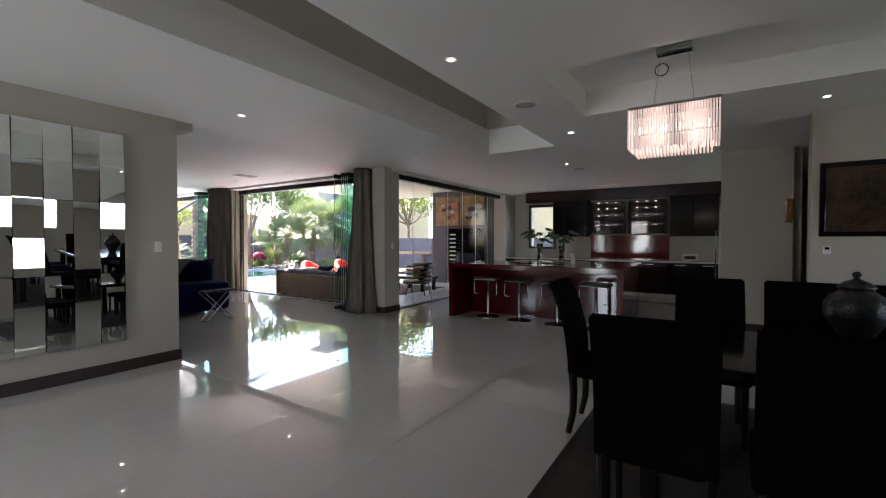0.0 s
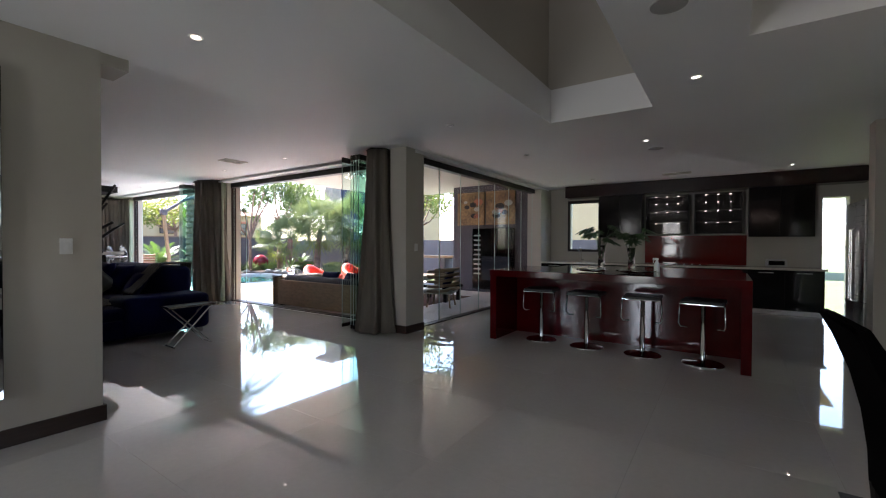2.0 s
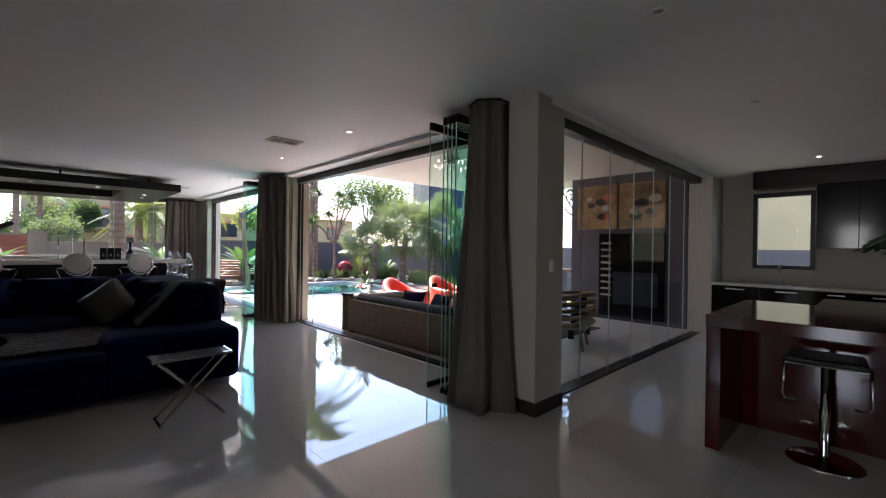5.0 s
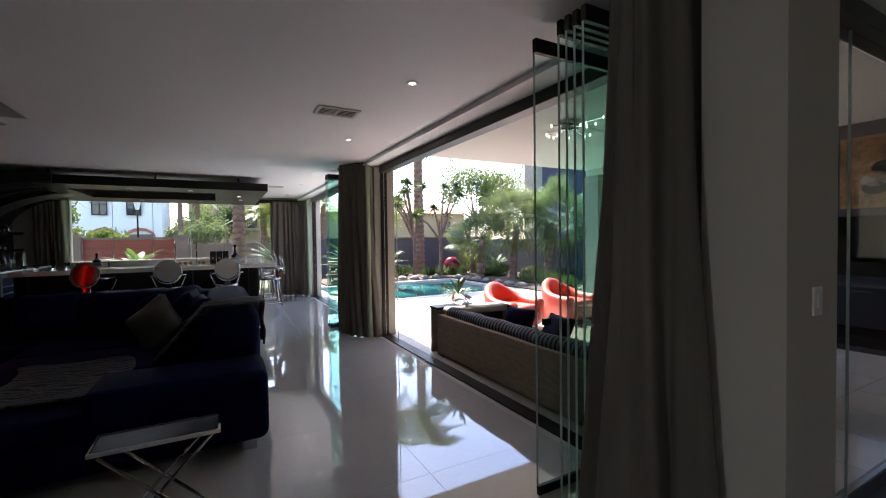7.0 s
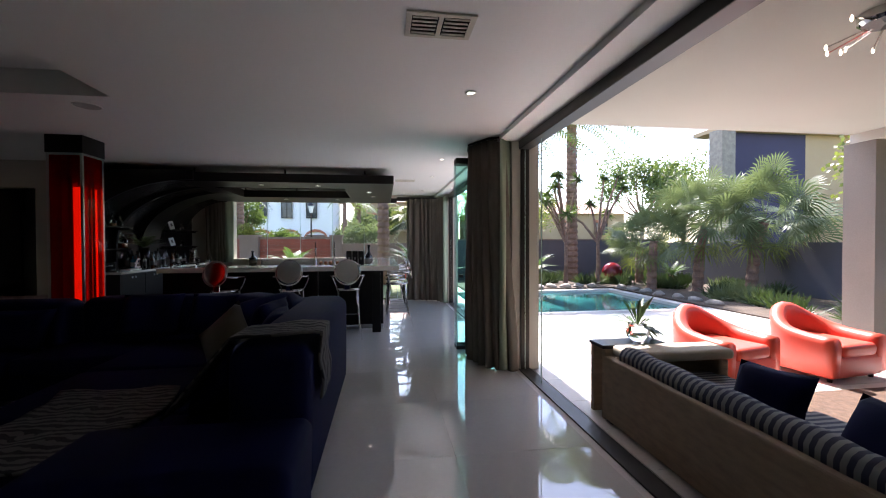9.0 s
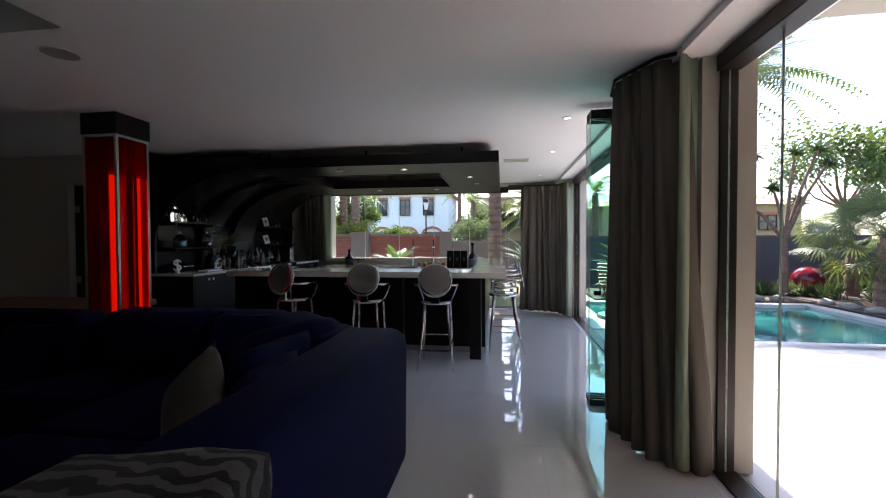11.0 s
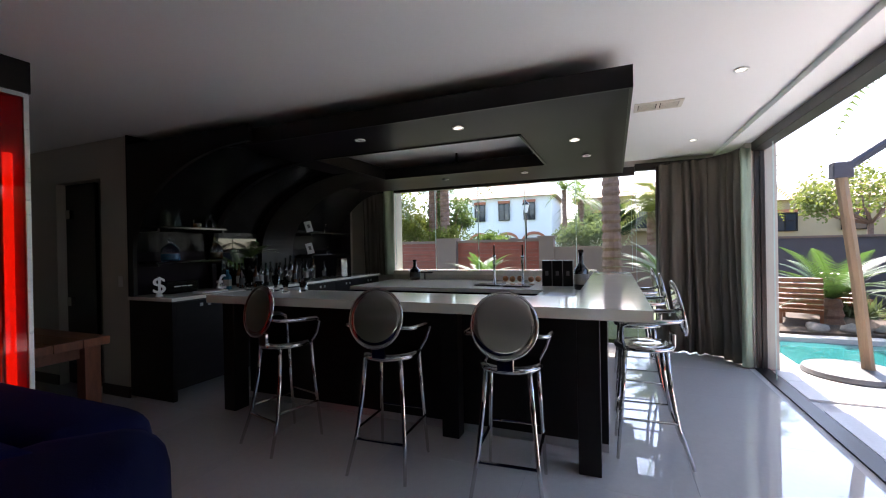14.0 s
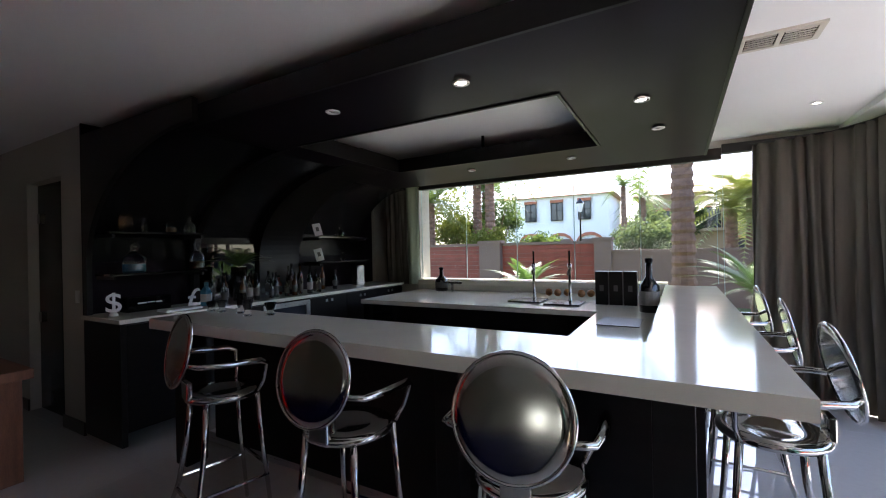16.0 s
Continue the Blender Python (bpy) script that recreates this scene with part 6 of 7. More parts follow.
def dracaena(x, y, heads, seed):
    random.seed(seed)
    t = thing("dracaena", "branched dracaena with spiky dark leaf rosettes", "tree", pose(x, y, 0))
    bm, lf = bmesh.new(), bmesh.new()
    tube(bm, [(0, 0, 0), (0.05, 0, 0.8), (0, 0, 1.5)], [0.09, 0.07, 0.06], 8)
    for k in range(heads):
        a, r = random.uniform(0, 6.28), random.uniform(0.3, 1.25)
        q = Vector((0.35 * r * math.cos(a), r * math.sin(a), random.uniform(2.4, 3.9)))
        part("limb", tube(bmesh.new(), [(0, 0, 1.45), q * 0.5 + Vector((0, 0, 0.9)), q], [0.05, 0.04, 0.03], 6), M["bark"], t)
        for j in range(70):
            d = Vector((random.gauss(0, 1), random.gauss(0, 1), random.gauss(0.2, 0.7))).normalized() * random.uniform(0.3, 0.48)
            e = d.orthogonal().normalized() * 0.022
            lf.faces.new((lf.verts.new(q - e), lf.verts.new(q + e), lf.verts.new(q + d + Vector((0, 0, -0.06)))))
    part("trunk", bm, M["bark"], t)
    tagged(part("crown", lf, LF["green"], t), kind="stuff")
feather_palm(-31.0, -4.3, 4.6, 2.4, 26, 61, 0.18, lift=(-0.1, 1.2))
feather_palm(-43.0, 2.2, 5.4, 2.0, 20, 62, 0.15)
tree(-26.2, -2.2, 2.5, 1.1, 2600, 63, "low yellow green shrub behind the slatted wall", "yellow", 0.9, 0.13, base=0.25)
tree(-47.5, 4.6, 5.0, 2.0, 3400, 64, "leafy tree beside the ochre house", "dark", 0.9, 0.18)
dracaena(-19.8, 10.9, 9, 41)
dracaena(-19.4, 11.9, 6, 42)
random.seed(50)
for k in range(40):
    x, y = (random.uniform(-21.2, -18.6), random.uniform(8.5, 15)) if k % 2 else (random.uniform(-18, -12), random.uniform(12.2, 15.0))
    t = thing("garden_shrub", "low tufted shrub in the planting bed", "shrub", pose(x, y, 0.02), group="garden shrubs")
    bm = bmesh.new()
    for j in range(190):
        a, e = random.uniform(0, 6.28), random.uniform(0.2, 1.4)
        d = Vector((math.cos(a) * math.cos(e), math.sin(a) * math.cos(e), math.sin(e))) * random.uniform(0.25, 0.5)
        w = d.orthogonal().normalized() * 0.016
        o = Vector((random.gauss(0, 0.1), random.gauss(0, 0.1), 0))
        bm.faces.new((bm.verts.new(o - w), bm.verts.new(o + w), bm.verts.new(o + d * 0.6 + w), bm.verts.new(o + d)))
    tagged(part("tuft", bm, LF["dark" if k % 3 else "blue"], t), kind="stuff")
M["rock"] = material("pale_garden_rock", (0.24, 0.215, 0.185), 0.9, vary=0.3, scale=6, fine=50, bump=0.6)
for k in range(16):
    x, y = (-18.45 + random.uniform(-0.1, 0.1), 7.6 + 0.45 * k) if k < 9 else (-18.0 + 0.6 * (k - 9), 12.0 + random.uniform(-0.1, 0.1))
    t = thing("garden_rock", "pale rounded rock at the edge of the bed", "rock", pose(x, y, 0.0, 0, 0, k * 40), group="garden rocks")
    bm = bmesh.new()
    bmesh.ops.create_icosphere(bm, subdivisions=2, radius=0.14)
    for v in bm.verts:
        v.co = Vector((v.co.x * 1.3, v.co.y, v.co.z * 0.6 + 0.06)) * (1 + 0.35 * noise.noise(v.co * 9 + Vector((k, 0, 0))))
    part("stone", bm, M["rock"], t, smooth=True)
rb = thing("glazed_sphere", "large glossy red glazed garden sphere", "garden ornament", pose(-19.5, 12.5, 0.02))
bm = bmesh.new()
lathe(bm, [(0.12, 0), (0.2, 0.03)] + [(0.36 * math.cos(a), 0.38 + 0.36 * math.sin(a)) for a in [-1.0 + 2.55 * k / 14 for k in range(15)]], 28)
part("sphere", bm, material("red_glaze", (0.14, 0.008, 0.014), 0.08, vary=0.2, scale=3), rb, smooth=True)

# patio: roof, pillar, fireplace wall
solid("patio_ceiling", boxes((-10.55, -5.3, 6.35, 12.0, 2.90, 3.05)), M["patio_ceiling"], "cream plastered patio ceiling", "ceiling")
solid("patio_beam", boxes((-10.55, -9.95, 10.7, 11.8, 2.78, 2.90)), M["wall"], "cream beam end above the patio pillar", "beam")
solid("patio_roof", boxes((-10.62, -5.3, 6.35, 12.1, 3.05, 3.3)), M["plaster_tan"], "flat patio roof slab", "roof")
solid("patio_pillar", boxes((-10.64, -10.26, 10.72, 11.8, -0.03, 2.78)), M["plaster_taupe"], "taupe plastered patio pillar", "pillar")
solid("patio_wall", boxes((-7.6, -5.35, 11.0, 11.45, -0.03, 2.90)), M["plaster_grey"], "charcoal plastered fireplace wall on the patio", "wall")
shelf = thing("patio_counter", "pale timber counter fixed to the patio pillar", "counter")
part("top", boxes((-10.2, -7.7, 11.1, 11.6, 0.88, 0.95), bevel=0.006), M["oak"], shelf)
part("support", boxes((-8.2, -8.0, 11.15, 11.55, -0.03, 0.88)), M["plaster_grey"], shelf)
M["canvas"] = material("ochre_abstract_canvas", (0.42, 0.27, 0.12), 0.7, colour2=(0.055, 0.035, 0.025), scale=2.3, fine=18)
for k in range(2):
    a = thing("canvas_painting", "abstract ochre and brown canvas on the patio wall", "painting", pose(-7.45 + 0.9 * k, 11.0, 1.82), group="patio canvases")
    part("canvas", boxes((0, 0.86, -0.035, -0.001, 0, 0.9), bevel=0.003), M["canvas"], a)
    random.seed(60 + k)
    for j in range(7):
        bm = bmesh.new()
        cx, cz, rr = random.uniform(0.12, 0.74), random.uniform(0.14, 0.76), random.uniform(0.05, 0.13)
        prism(bm, [(cx + rr * 1.2 * math.cos(q * 0.6283), cz + rr * 0.8 * math.sin(q * 0.6283)) for q in range(10)], -0.038, -0.0355, "y")
        part("painted_pebble", bm, [M["black_leather"], M["patio_ceiling"], M["terracotta"]][j % 3], a)
fp = thing("fireplace", "black steel fireplace with a glass front", "fireplace", pose(-6.95, 11.0, -0.03))
part("surround", boxes((0, 1.25, -0.05, -0.001, 0.1, 1.75), bevel=0.004), M["black_gloss"], fp)
part("opening", boxes((0.3, 1.15, -0.06, -0.05, 0.35, 1.0)), M["window_dark"], fp)
for j in range(9):
    part("grille_bar", boxes((0.05, 0.26, -0.065, -0.05, 0.5 + 0.13 * j, 0.54 + 0.13 * j)), M["steel"], fp)


def patio_sofa():
    t = thing("patio_sofa", "woven rattan patio sofa with striped cushions", "sofa", pose(-9.02, 6.33, -0.03))
    part("back_frame", boxes((0, 2.75, 0, 0.07, 0.04, 0.56), bevel=0.015), M["rattan"], t)
    part("side_frame", boxes((0, 0.08, 0.07, 0.85, 0.04, 0.56), bevel=0.015), M["rattan"], t)
    part("side_frame", boxes((2.67, 2.75, 0.07, 0.85, 0.04, 0.56), bevel=0.015), M["rattan"], t)
    part("arm_cap", soft_box(-0.02, 0.28, 0.08, 0.98, 0.56, 0.645, 0.035, 0.004), M["pale_pad"], t)
    part("arm_cap", soft_box(2.5, 2.78, 0.08, 0.98, 0.56, 0.645, 0.035, 0.004), M["pale_pad"], t)
    part("arm_front", boxes((0.0, 0.26, 0.85, 0.94, 0.04, 0.56), bevel=0.02), M["rattan"], t)
    part("seat_deck", boxes((0.08, 2.67, 0.07, 0.9, 0.1, 0.3)), M["rattan"], t)
    for k in range(3):
        part("seat_cushion", soft_box(0.12 + 0.85 * k, 0.94 + 0.85 * k, 0.2, 0.92, 0.30, 0.44, 0.04, 0.006), M["stripe"], t, smooth=True)
    bm = bmesh.new()
    tube(bm, [(0.15 + 2.45 * k / 16, 0.13 + 0.01 * math.sin(k), 0.58 + 0.008 * math.sin(2.1 * k)) for k in range(17)], 0.085, 12)
    part("bolster", bm, M["stripe"], t, smooth=True)
    for x in (0.02, 2.65):
        for y in (0.02, 0.78):
            part("foot", boxes((x, x + 0.08, y, y + 0.08, 0, 0.05)), M["black_timber"], t)
M["pale_pad"] = material("natural_linen_pad", (0.42, 0.38, 0.31), 0.85, vary=0.15, scale=8, fine=200, bump=0.2)
M["stripe"] = stripe_material("navy_and_grey_stripe", (0.010, 0.013, 0.035), (0.17, 0.17, 0.165), 0.052, 0)
patio_sofa()
for x, a, mt in [(-7.95, 15, "navy"), (-7.35, -8, "navy")]:
    M.setdefault("oak_fabric", material("straw_fabric", (0.36, 0.25, 0.12), 0.85, vary=0.3, scale=30, fine=200, bump=0.3))
    p = thing("patio_cushion", "scatter cushion propped on the patio sofa", "cushion", group="patio cushions")
    part("cover", cushion(bmesh.new(), 0.42, 0.42, 0.14, pose(x, 6.78, 0.53, 62, 0, a)), M[mt], p, smooth=True)


def armchair(x, y, a):
    t = thing("patio_armchair", "coral red leather tub armchair with rounded arms", "armchair", pose(x, y, -0.03, 0, 0, a), group="coral armchairs")
    part("base", soft_box(-0.36, 0.40, -0.40, 0.40, 0.06, 0.30, 0.05, 0.004), M["red_leather"], t, smooth=True)
    part("seat_cushion", soft_box(-0.22, 0.42, -0.26, 0.26, 0.28, 0.42, 0.05, 0.006), M["red_leather"], t, smooth=True)
    bm = bmesh.new()
    rows = []
    N = 26
    for i in range(N + 1):
        u = i / N
        ang = math.pi * (0.5 + u)
        if u < 0.18:
            px, py = 0.40 - 0.40 * u / 0.18, 0.36
        elif u > 0.82:
            px, py = 0.40 * (u - 0.82) / 0.18, -0.36
        else:
            w = (u - 0.18) / 0.64 * math.pi
            px, py = -0.36 * math.sin(w), 0.36 * math.cos(w)
        top = 0.50 + 0.27 * math.exp(-((u - 0.5) / 0.22) ** 2)
        out = Vector((px, py, 0)).normalized() if abs(px) < 0.37 and 0.18 <= u <= 0.82 else Vector((0, 1 if py > 0 else -1, 0))
        ring = []
        for j in range(10):
            b = 2 * math.pi * j / 10
            ring.append(bm.verts.new(Vector((px, py, 0)) + out * 0.085 * math.cos(b) * (1.0 if math.sin(b) > 0 else 0.85) + Vector((0, 0, (top - 0.09 + 0.09 * math.sin(b)) if math.sin(b) >= 0 else 0.10))))
        rows.append(ring)
    for p, q in zip(rows, rows[1:]):
        for j in range(10):
            bm.faces.new((p[j], p[(j + 1) % 10], q[(j + 1) % 10], q[j]))
    bm.faces.new(rows[0])
    bm.faces.new(rows[-1][::-1])
    part("tub_back", bm, M["red_leather"], t, smooth=True)
    for sx in (-0.28, 0.32):
        for sy in (-0.32, 0.32):
            bm = bmesh.new()
            lathe(bm, [(0.02, 0), (0.03, 0.07)], 10, (sx, sy, 0))
            part("foot", bm, M["black_timber"], t)
armchair(-9.95, 8.2, 14)
armchair(-9.9, 9.45, 8)


pp = thing("orchid_pot", "small leafy plant in a glass bowl on the sofa table", "potted plant", pose(-9.15, 6.72, 0.612))
bm = bmesh.new()
lathe(bm, [(0.05, 0), (0.09, 0.04), (0.10, 0.09), (0.075, 0.14), (0.08, 0.15)], 20)
part("bowl", bm, M["bottle_glass"], pp, smooth=True)
random.seed(71)
bm = bmesh.new()
for k in range(40):
    a, e, L = random.uniform(0, 6.28), random.uniform(-0.5, 1.35), random.uniform(0.2, 0.40)
    d = Vector((math.cos(a) * math.cos(e), math.sin(a) * math.cos(e), math.sin(e)))
    s_ = Vector((-math.sin(a), math.cos(a), 0)) * 0.02
    o = Vector((0, 0, 0.13))
    m1, m2 = o + d * L * 0.55, o + d * L + Vector((0, 0, -0.07))
    bm.faces.new((bm.verts.new(o), bm.verts.new(m1 + s_), bm.verts.new(m2), bm.verts.new(m1 - s_)))
part("leaves", bm, M["leaf"], pp)
sd = thing("patio_side_table", "low dark timber side table at the end of the patio sofa", "side table", pose(-9.27, 6.38, -0.03))
part("top", boxes((0.0, 0.24, -0.05, 0.55, 0.61, 0.64), bevel=0.005), M["black_timber"], sd)
part("side", boxes((0.0, 0.05, -0.03, 0.53, 0, 0.61)), M["rattan"], sd)
part("side", boxes((0.19, 0.235, -0.03, 0.53, 0, 0.61)), M["rattan"], sd)
pr = thing("patio_rug", "brown shaggy rug on the patio floor", "rug", pose(0, 0, -0.03))
part("pile", boxes((-9.3, -6.4, 7.3, 9.9, 0.013, 0.03)), material("brown_shag", (0.10, 0.06, 0.04), 0.95, vary=0.5, scale=20, fine=120, bump=1.0), pr)
wa = thing("wicker_armchair", "curved pale wicker armchair with a navy cushion", "armchair", pose(-6.1, 8.2, -0.03, 0, 0, 200))
bm = bmesh.new()
for k in range(5):
    z = 0.36 + 0.1 * k
    tube(bm, [(0.36 * math.cos(a), 0.36 * math.sin(a), z + 0.05 * max(0, -math.cos(a))) for a in [0.9 + 4.5 * j / 16 for j in range(17)]], 0.03, 6)
part("shell", bm, M["rattan"], wa, smooth=True)
part("seat_pad", soft_box(-0.3, 0.32, -0.3, 0.3, 0.30, 0.40, 0.04, 0.004), M["patio_ceiling"], wa, smooth=True)
for sx in (-0.25, 0.25):
    for sy in (-0.25, 0.25):
        bm = bmesh.new()
        tube(bm, [(sx * 0.8, sy * 0.8, 0.32), (sx, sy, 0)], 0.02, 6)
        part("leg", bm, M["rattan"], wa)
part("cushion", cushion(bmesh.new(), 0.42, 0.42, 0.14, pose(-0.16, 0.05, 0.58, 0, 70, 0)), M["navy"], wa, "navy scatter cushion", smooth=True)
ct = thing("patio_coffee_table", "low dark timber coffee table on the patio", "coffee table", pose(-6.7, 8.9, -0.03))
part("top", boxes((-0.5, 0.5, -0.35, 0.35, 0.34, 0.4), bevel=0.006), M["black_timber"], ct)
for sx in (-0.45, 0.38):
    for sy in (-0.3, 0.23):
        part("leg", boxes((sx, sx + 0.07, sy, sy + 0.07, 0.03, 0.34)), M["black_timber"], ct)
pl = thing("patio_ceiling_light", "branching chrome ceiling light with many small bulbs", "ceiling light", pose(-7.95, 7.6, 2.90))
bm = bmesh.new()
lathe(bm, [(0.14, 0), (0.14, -0.05), (0.12, -0.07), (0.0, -0.075)], 24)
part("canopy", bm, M["chrome"], pl)
M["small_glow"] = material("small_bulb_glow", (1, 0.95, 0.85), 0.4, vary=0.0, emit=(1.0, 0.85, 0.65), strength=1.6)
random.seed(80)
for k in range(16):
    a, L, dz = random.uniform(0, 6.28), random.uniform(0.25, 0.55), random.uniform(-0.09, -0.02)
    bm = bmesh.new()
    e = Vector((L * math.cos(a), L * math.sin(a), -0.06 + dz))
    tube(bm, [(0.05 * math.cos(a), 0.05 * math.sin(a), -0.06), e], 0.005, 5)
    arm = part("arm", bm, M["chrome"], pl)
    bm = bmesh.new()
    lathe(bm, [(0.005, -0.02), (0.009, -0.006), (0.007, 0.01), (0.0, 0.02)], 8, e)
    part("bulb", bm, M["small_glow"], arm)

um = thing("cantilever_umbrella", "closed cantilever umbrella on a round base by the pool", "umbrella", pose(-15.9, 7.0, -0.012))
bm = bmesh.new()
lathe(bm, [(0.46, 0), (0.47, 0.02), (0.45, 0.06), (0.1, 0.075)], 32)
part("base_plate", bm, M["grey_panel"], um, smooth=False)
bm = bmesh.new()
tube(bm, [(0, 0.12, 0.06), (-0.05, 0.06, 1.0), (-0.1, -0.06, 2.3)], 0.06, 8)
part("pole", bm, M["oak"], um)
bm = bmesh.new()
tube(bm, [(-0.1, -0.06, 2.28), (-0.1, 0.6, 2.75), (-0.1, 1.2, 3.0)], 0.05, 8)
part("arm", bm, M["plaster_grey"], um)
part("joint", boxes((-0.17, -0.03, -0.14, 0.04, 2.2, 2.38), bevel=0.01), M["plaster_grey"], um)
for x, y, a in [(-19.0, 7.55, 70), (-20.2, 8.6, 60)]:
    lg = thing("sun_lounger", "reddish slatted timber lounger by the pool", "lounger", pose(x, y, 0.0, 0, 0, a), group="pool loungers")
    for k in range(9):
        part("slat", boxes((-0.3, 0.3, 0.0 + 0.11 * k, 0.09 + 0.11 * k, 0.26, 0.285)), M["red_timber"], lg)
    for k in range(7):
        part("back_slat", boxes((-0.3, 0.3, 0.01, 0.09, 0, 0.02)), M["red_timber"], lg, at=pose(0, -0.02 - 0.06 * k, 0.30 + 0.095 * k, -58, 0, 0))
    for sx in (-0.3, 0.25):
        for sy in (0.05, 0.85):
            part("leg", boxes((sx, sx + 0.05, sy, sy + 0.05, -0.02, 0.26)), M["red_timber"], lg)

# houses across the road
def window_set(parent, x, y, z, w, h, dx=0.12):
    wn_ = part("window", boxes((x, x + dx, y - w / 2, y + w / 2, z, z + h)), M["window_dark"], parent)
    part("frame", boxes((x + dx, x + dx + 0.05, y - w / 2 - 0.06, y - w / 2, z - 0.06, z + h + 0.06), (x + dx, x + dx + 0.05, y + w / 2, y + w / 2 + 0.06, z - 0.06, z + h + 0.06),
         (x + dx, x + dx + 0.05, y - w / 2, y + w / 2, z + h, z + h + 0.06), (x + dx, x + dx + 0.05, y - w / 2, y + w / 2, z - 0.06, z), (x + dx, x + dx + 0.03, y - 0.03, y + 0.03, z, z + h), (x + dx, x + dx + 0.03, y - w / 2, y + w / 2, z + h * 0.55, z + h * 0.55 + 0.05)), M["black_timber"], wn_)
    part("lintel", boxes((x + dx, x + dx + 0.07, y - w / 2 - 0.1, y + w / 2 + 0.1, z + h + 0.07, z + h + 0.28)), M["terracotta"], wn_)


def hip_roof(x0, x1, y0, y1, z, h, over=0.5):
    bm = bmesh.new()
    a = [bm.verts.new(p) for p in ((x0 - over, y0 - over, z), (x1 + over, y0 - over, z), (x1 + over, y1 + over, z), (x0 - over, y1 + over, z))]
    d = (x1 - x0) / 2
    r = [bm.verts.new(p) for p in (((x0 + x1) / 2, y0 + d * 0.7, z + h), ((x0 + x1) / 2, y1 - d * 0.7, z + h))]
    for f in ((a[0], a[1], r[0]), (a[2], a[3], r[1]), (a[1], a[2], r[1], r[0]), (a[3], a[0], r[0], r[1]), (a[3], a[2], a[1], a[0])):
        bm.faces.new(f)
    return bm
hs = thing("white_house", "white two-storey house with clay roof across the road", "house")
part("wall", boxes((-52, -45, -8.6, -0.15, -0.14, 5.65)), M["plaster_white"], hs)
part("roof", hip_roof(-52, -45, -8.6, -0.15, 5.65, 1.7), M["roof_tile"], hs)
for y in (-6.25, -4.1, -1.95):
    window_set(hs, -45.0, y, 3.75, 0.85, 1.35)
for y in (-6.3, -3.9, -1.6):
    bm = bmesh.new()
    prism(bm, [(y - 1.0, 1.9), (y - 0.8, 2.2), (y - 0.4, 2.42), (y, 2.48), (y + 0.4, 2.42), (y + 0.8, 2.2), (y + 1.0, 1.9), (y + 1.0, 2.1), (y + 0.8, 2.42), (y + 0.4, 2.66), (y, 2.72), (y - 0.4, 2.66), (y - 0.8, 2.42), (y - 1.0, 2.1)], -45.0, -44.85, "x")
    part("arch_band", bm, M["terracotta"], hs)
    part("garage_door", boxes((-45.0, -44.93, y - 0.85, y + 0.85, -0.1, 2.2)), M["brown_wall"], hs)
oh = thing("ochre_house", "ochre two-storey house with dark windows and balcony", "house")
part("wall", boxes((-58, -50, 1.5, 12.5, -0.14, 5.7)), M["plaster_tan"], oh)
part("roof", hip_roof(-58, -50, 1.5, 12.5, 5.7, 1.6), M["roof_tile"], oh)
for y, z, w, h in [(3.3, 3.2, 1.0, 1.1), (6.3, 2.9, 1.9, 1.5), (9.6, 3.2, 1.0, 1.1), (3.3, 0.7, 1.2, 1.2), (9.0, 0.7, 1.4, 1.2)]:
    window_set(oh, -50.0, y, z, w, h)
bal = part("balcony", boxes((-50.0, -49.0, 5.0, 7.6, 2.6, 2.8)), M["plaster_tan"], oh)
for k in range(14):
    part("baluster", boxes((-49.06, -49.02, 5.05 + 0.19 * k, 5.09 + 0.19 * k, 2.8, 3.6)), M["black_timber"], bal)
dh = thing("plum_house", "dark plum plastered building with a stone chimney", "house")
part("wall", boxes((-25, -24, 21.0, 25.5, -0.14, 6.8)), material("plum_plaster", (0.035, 0.032, 0.075), 0.8, vary=0.15, scale=1, fine=40, bump=0.1), dh)
part("stone_pier", boxes((-24.2, -23.4, 20.3, 21.0, -0.14, 6.8)), M["rock"], dh)
part("side_wall", boxes((-25, -24, 25.5, 34, -0.14, 6.8)), M["plaster_tan"], dh)
part("roof", boxes((-25.4, -23.6, 20.4, 34.4, 6.8, 7.0)), M["plaster_tan"], dh)
th2 = thing("tan_house", "tan house with clay roof beyond the pool wall", "house")
part("wall", boxes((-52, -44, 13.0, 28, -0.14, 4.2)), M["plaster_tan"], th2)
part("roof", hip_roof(-52, -44, 13.0, 28, 4.2, 1.5), M["roof_tile"], th2)
for y in (15, 18.5, 22, 25.5):
    window_set(th2, -44.0, y, 2.2, 1.2, 1.1)
nh = thing("neighbour_house", "tan rendered neighbour house seen past the kitchen", "house")
part("wall", boxes((-12, 2, 24, 30, -0.14, 5.2)), M["plaster_tan"], nh)
part("roof", hip_roof(-12, 2, 24, 30, 5.2, 1.4), M["roof_tile"], nh)
lp = thing("street_lamp", "black street lamp post with a glass lantern", "street lamp", pose(-36.0, -0.52, -0.14))
bm = bmesh.new()
tube(bm, [(0, 0, 0), (0, 0, 0.6), (0, 0, 3.7)], [0.09, 0.06, 0.045], 10)
part("post", bm, M["black_gloss"], lp)
bm = bmesh.new()
lathe(bm, [(0.1, 3.72), (0.2, 4.15), (0.22, 4.2)], 6)
part("lantern", bm, M["white_plastic"], lp)
bm = bmesh.new()
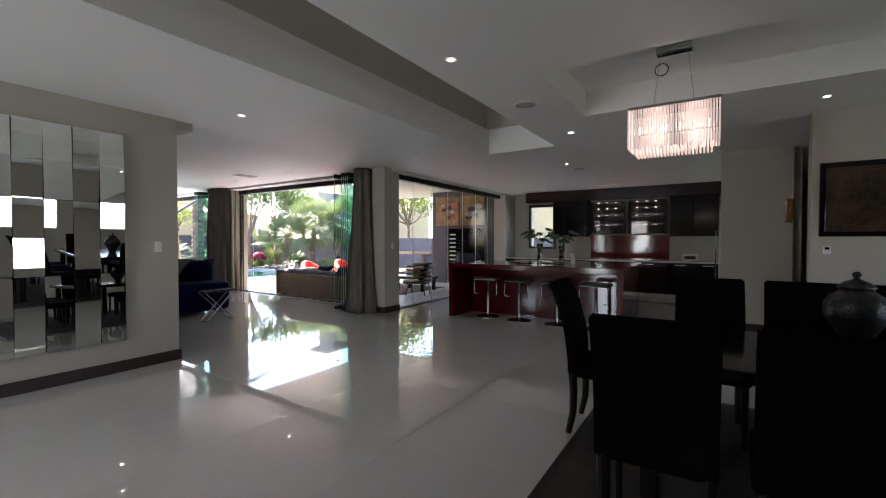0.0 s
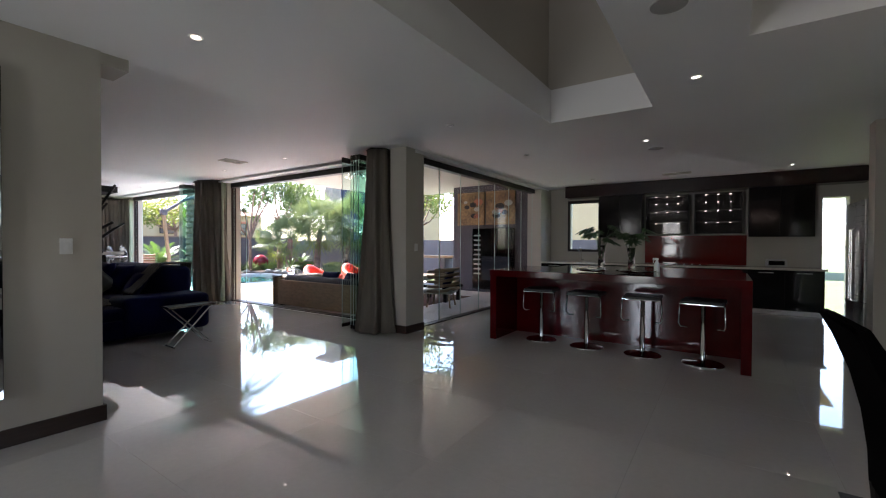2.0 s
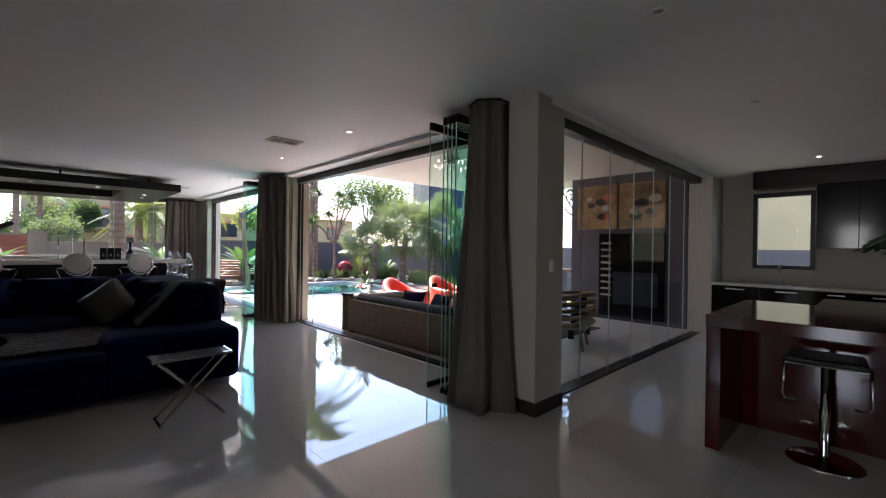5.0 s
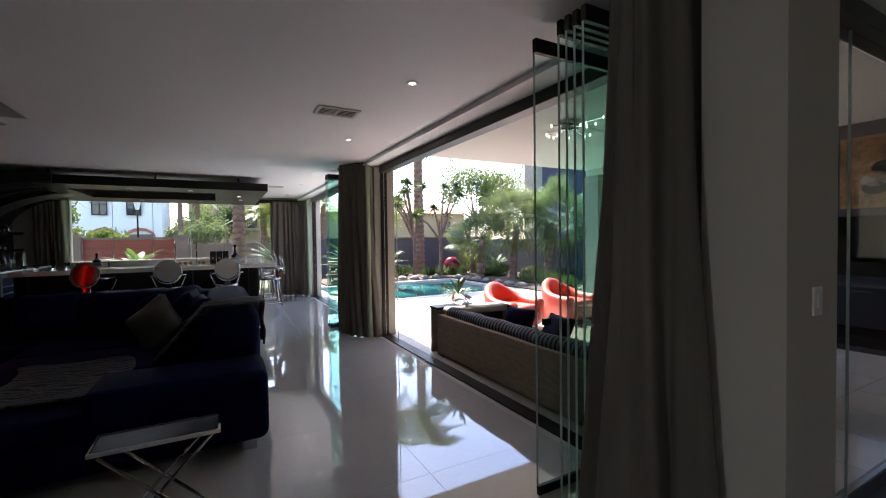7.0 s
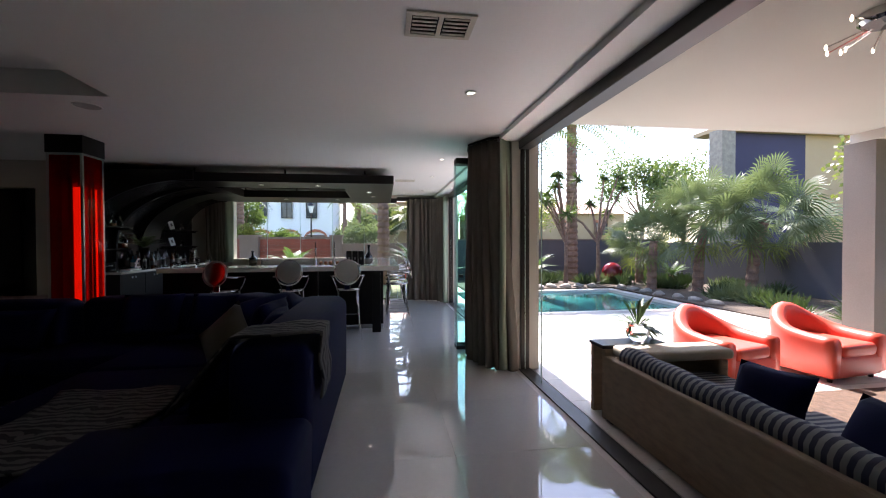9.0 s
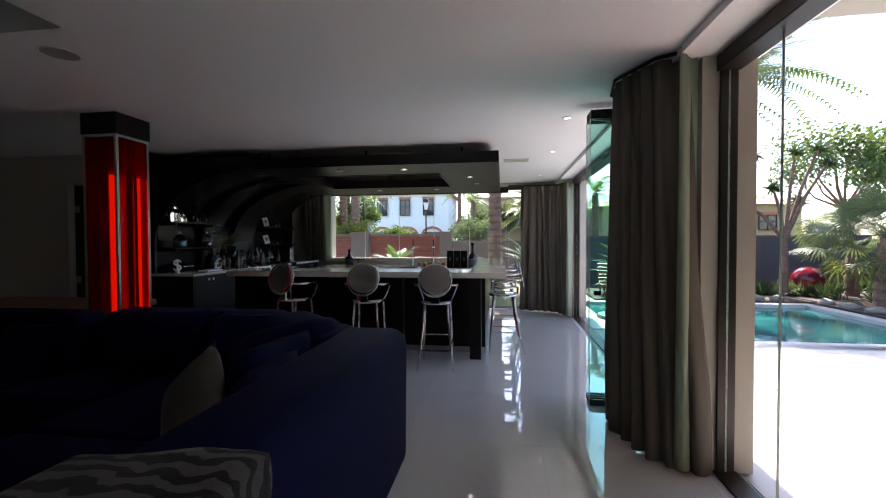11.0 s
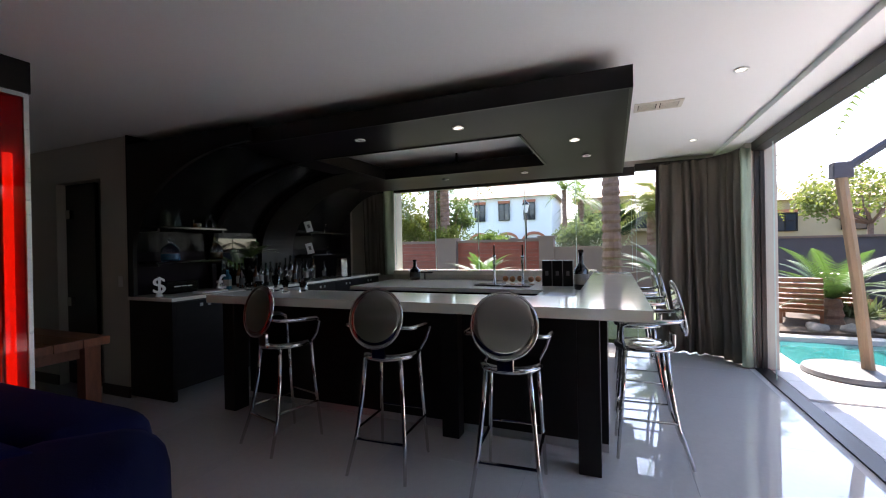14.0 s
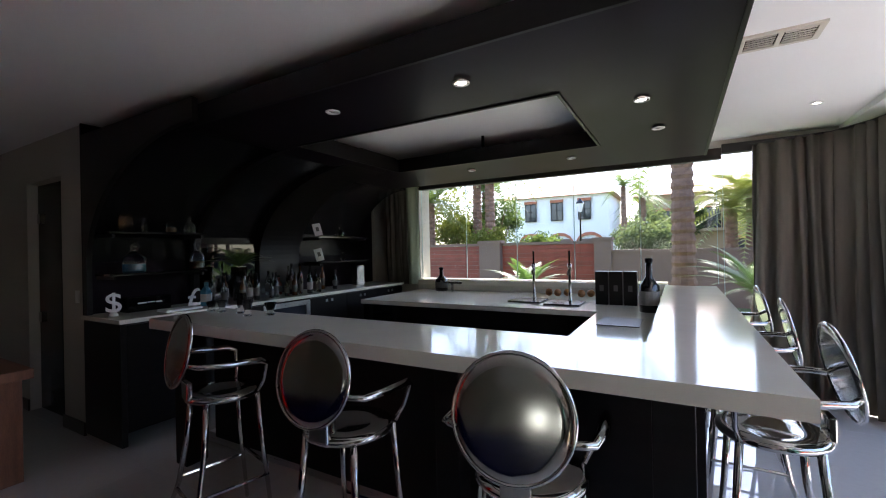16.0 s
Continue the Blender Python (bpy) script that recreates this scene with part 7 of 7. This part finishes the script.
lathe(bm, [(0.26, 4.2), (0.1, 4.42), (0.03, 4.5), (0.0, 4.56)], 6)
part("lantern_cap", bm, M["black_gloss"], lp)

# ---- floor and terrace pieces ----
def tile_mesh(name, w, d, h, mat):
    bm = bmesh.new()
    b = 0.0006
    prism(bm, [(0, 0), (w, 0), (w, d), (0, d)], -h, -b)
    top = [f for f in bm.faces if all(v.co.z > -b - 1e-6 for v in f.verts)]
    r = bmesh.ops.extrude_face_region(bm, geom=top)
    for v in [g for g in r["geom"] if isinstance(g, bmesh.types.BMVert)]:
        v.co.z = 0
        v.co.x += b if v.co.x < w / 2 else -b
        v.co.y += b if v.co.y < d / 2 else -b
    bmesh.ops.delete(bm, geom=top, context="FACES")
    return finish(bm, name, mat)


TS, GAP = 0.9992, 1.0
FULL = tile_mesh("tile", TS, TS, 0.004, M["tile"])
cache = {}
for i in range(21):
    for j in range(16):
        x, y = -16.6 + i * GAP, -4.0 + j * GAP
        w, d = TS, TS
        if x < -5.2 and y + d > 6.06:
            if y >= 6.0:
                continue
        if x >= -5.7 and x < -5.0 and y >= 6.0:
            w = 0
        if y + d > 11.45:
            d = 11.45 - y
        if w <= 0.05 or d <= 0.05:
            continue
        key = (round(w, 3), round(d, 3))
        if key not in cache:
            cache[key] = FULL if key == (TS, TS) else tile_mesh("tile", w, d, 0.004, M["tile"])
        if y < -2.9 and x < -5.5:
            continue
        part("tile", cache[key], None, floor_ob, at=pose(x, y, 0, 0, 0, 0))
half = tile_mesh("tile", 0.45, TS, 0.004, M["tile"])
for j in range(10, 15):
    part("tile", half, None, floor_ob, at=pose(-5.05, -4.0 + j, 0))

terrace = bpy.data.objects["terrace_bed"]
PV = tile_mesh("paver", 0.595, 0.595, 0.03, M["deck"])
for i in range(15):
    for j in range(10):
        x, y = -5.85 - 0.6 * i, 6.24 + 0.6 * j
        part("paver", PV, None, terrace, at=pose(x, y, -0.012))
for i in range(3):
    for j in range(2):
        part("paver", PV, None, terrace, at=pose(-14.85 - 0.6 * i if i else -14.55, 6.24 + 0.6 * j, -0.0125))
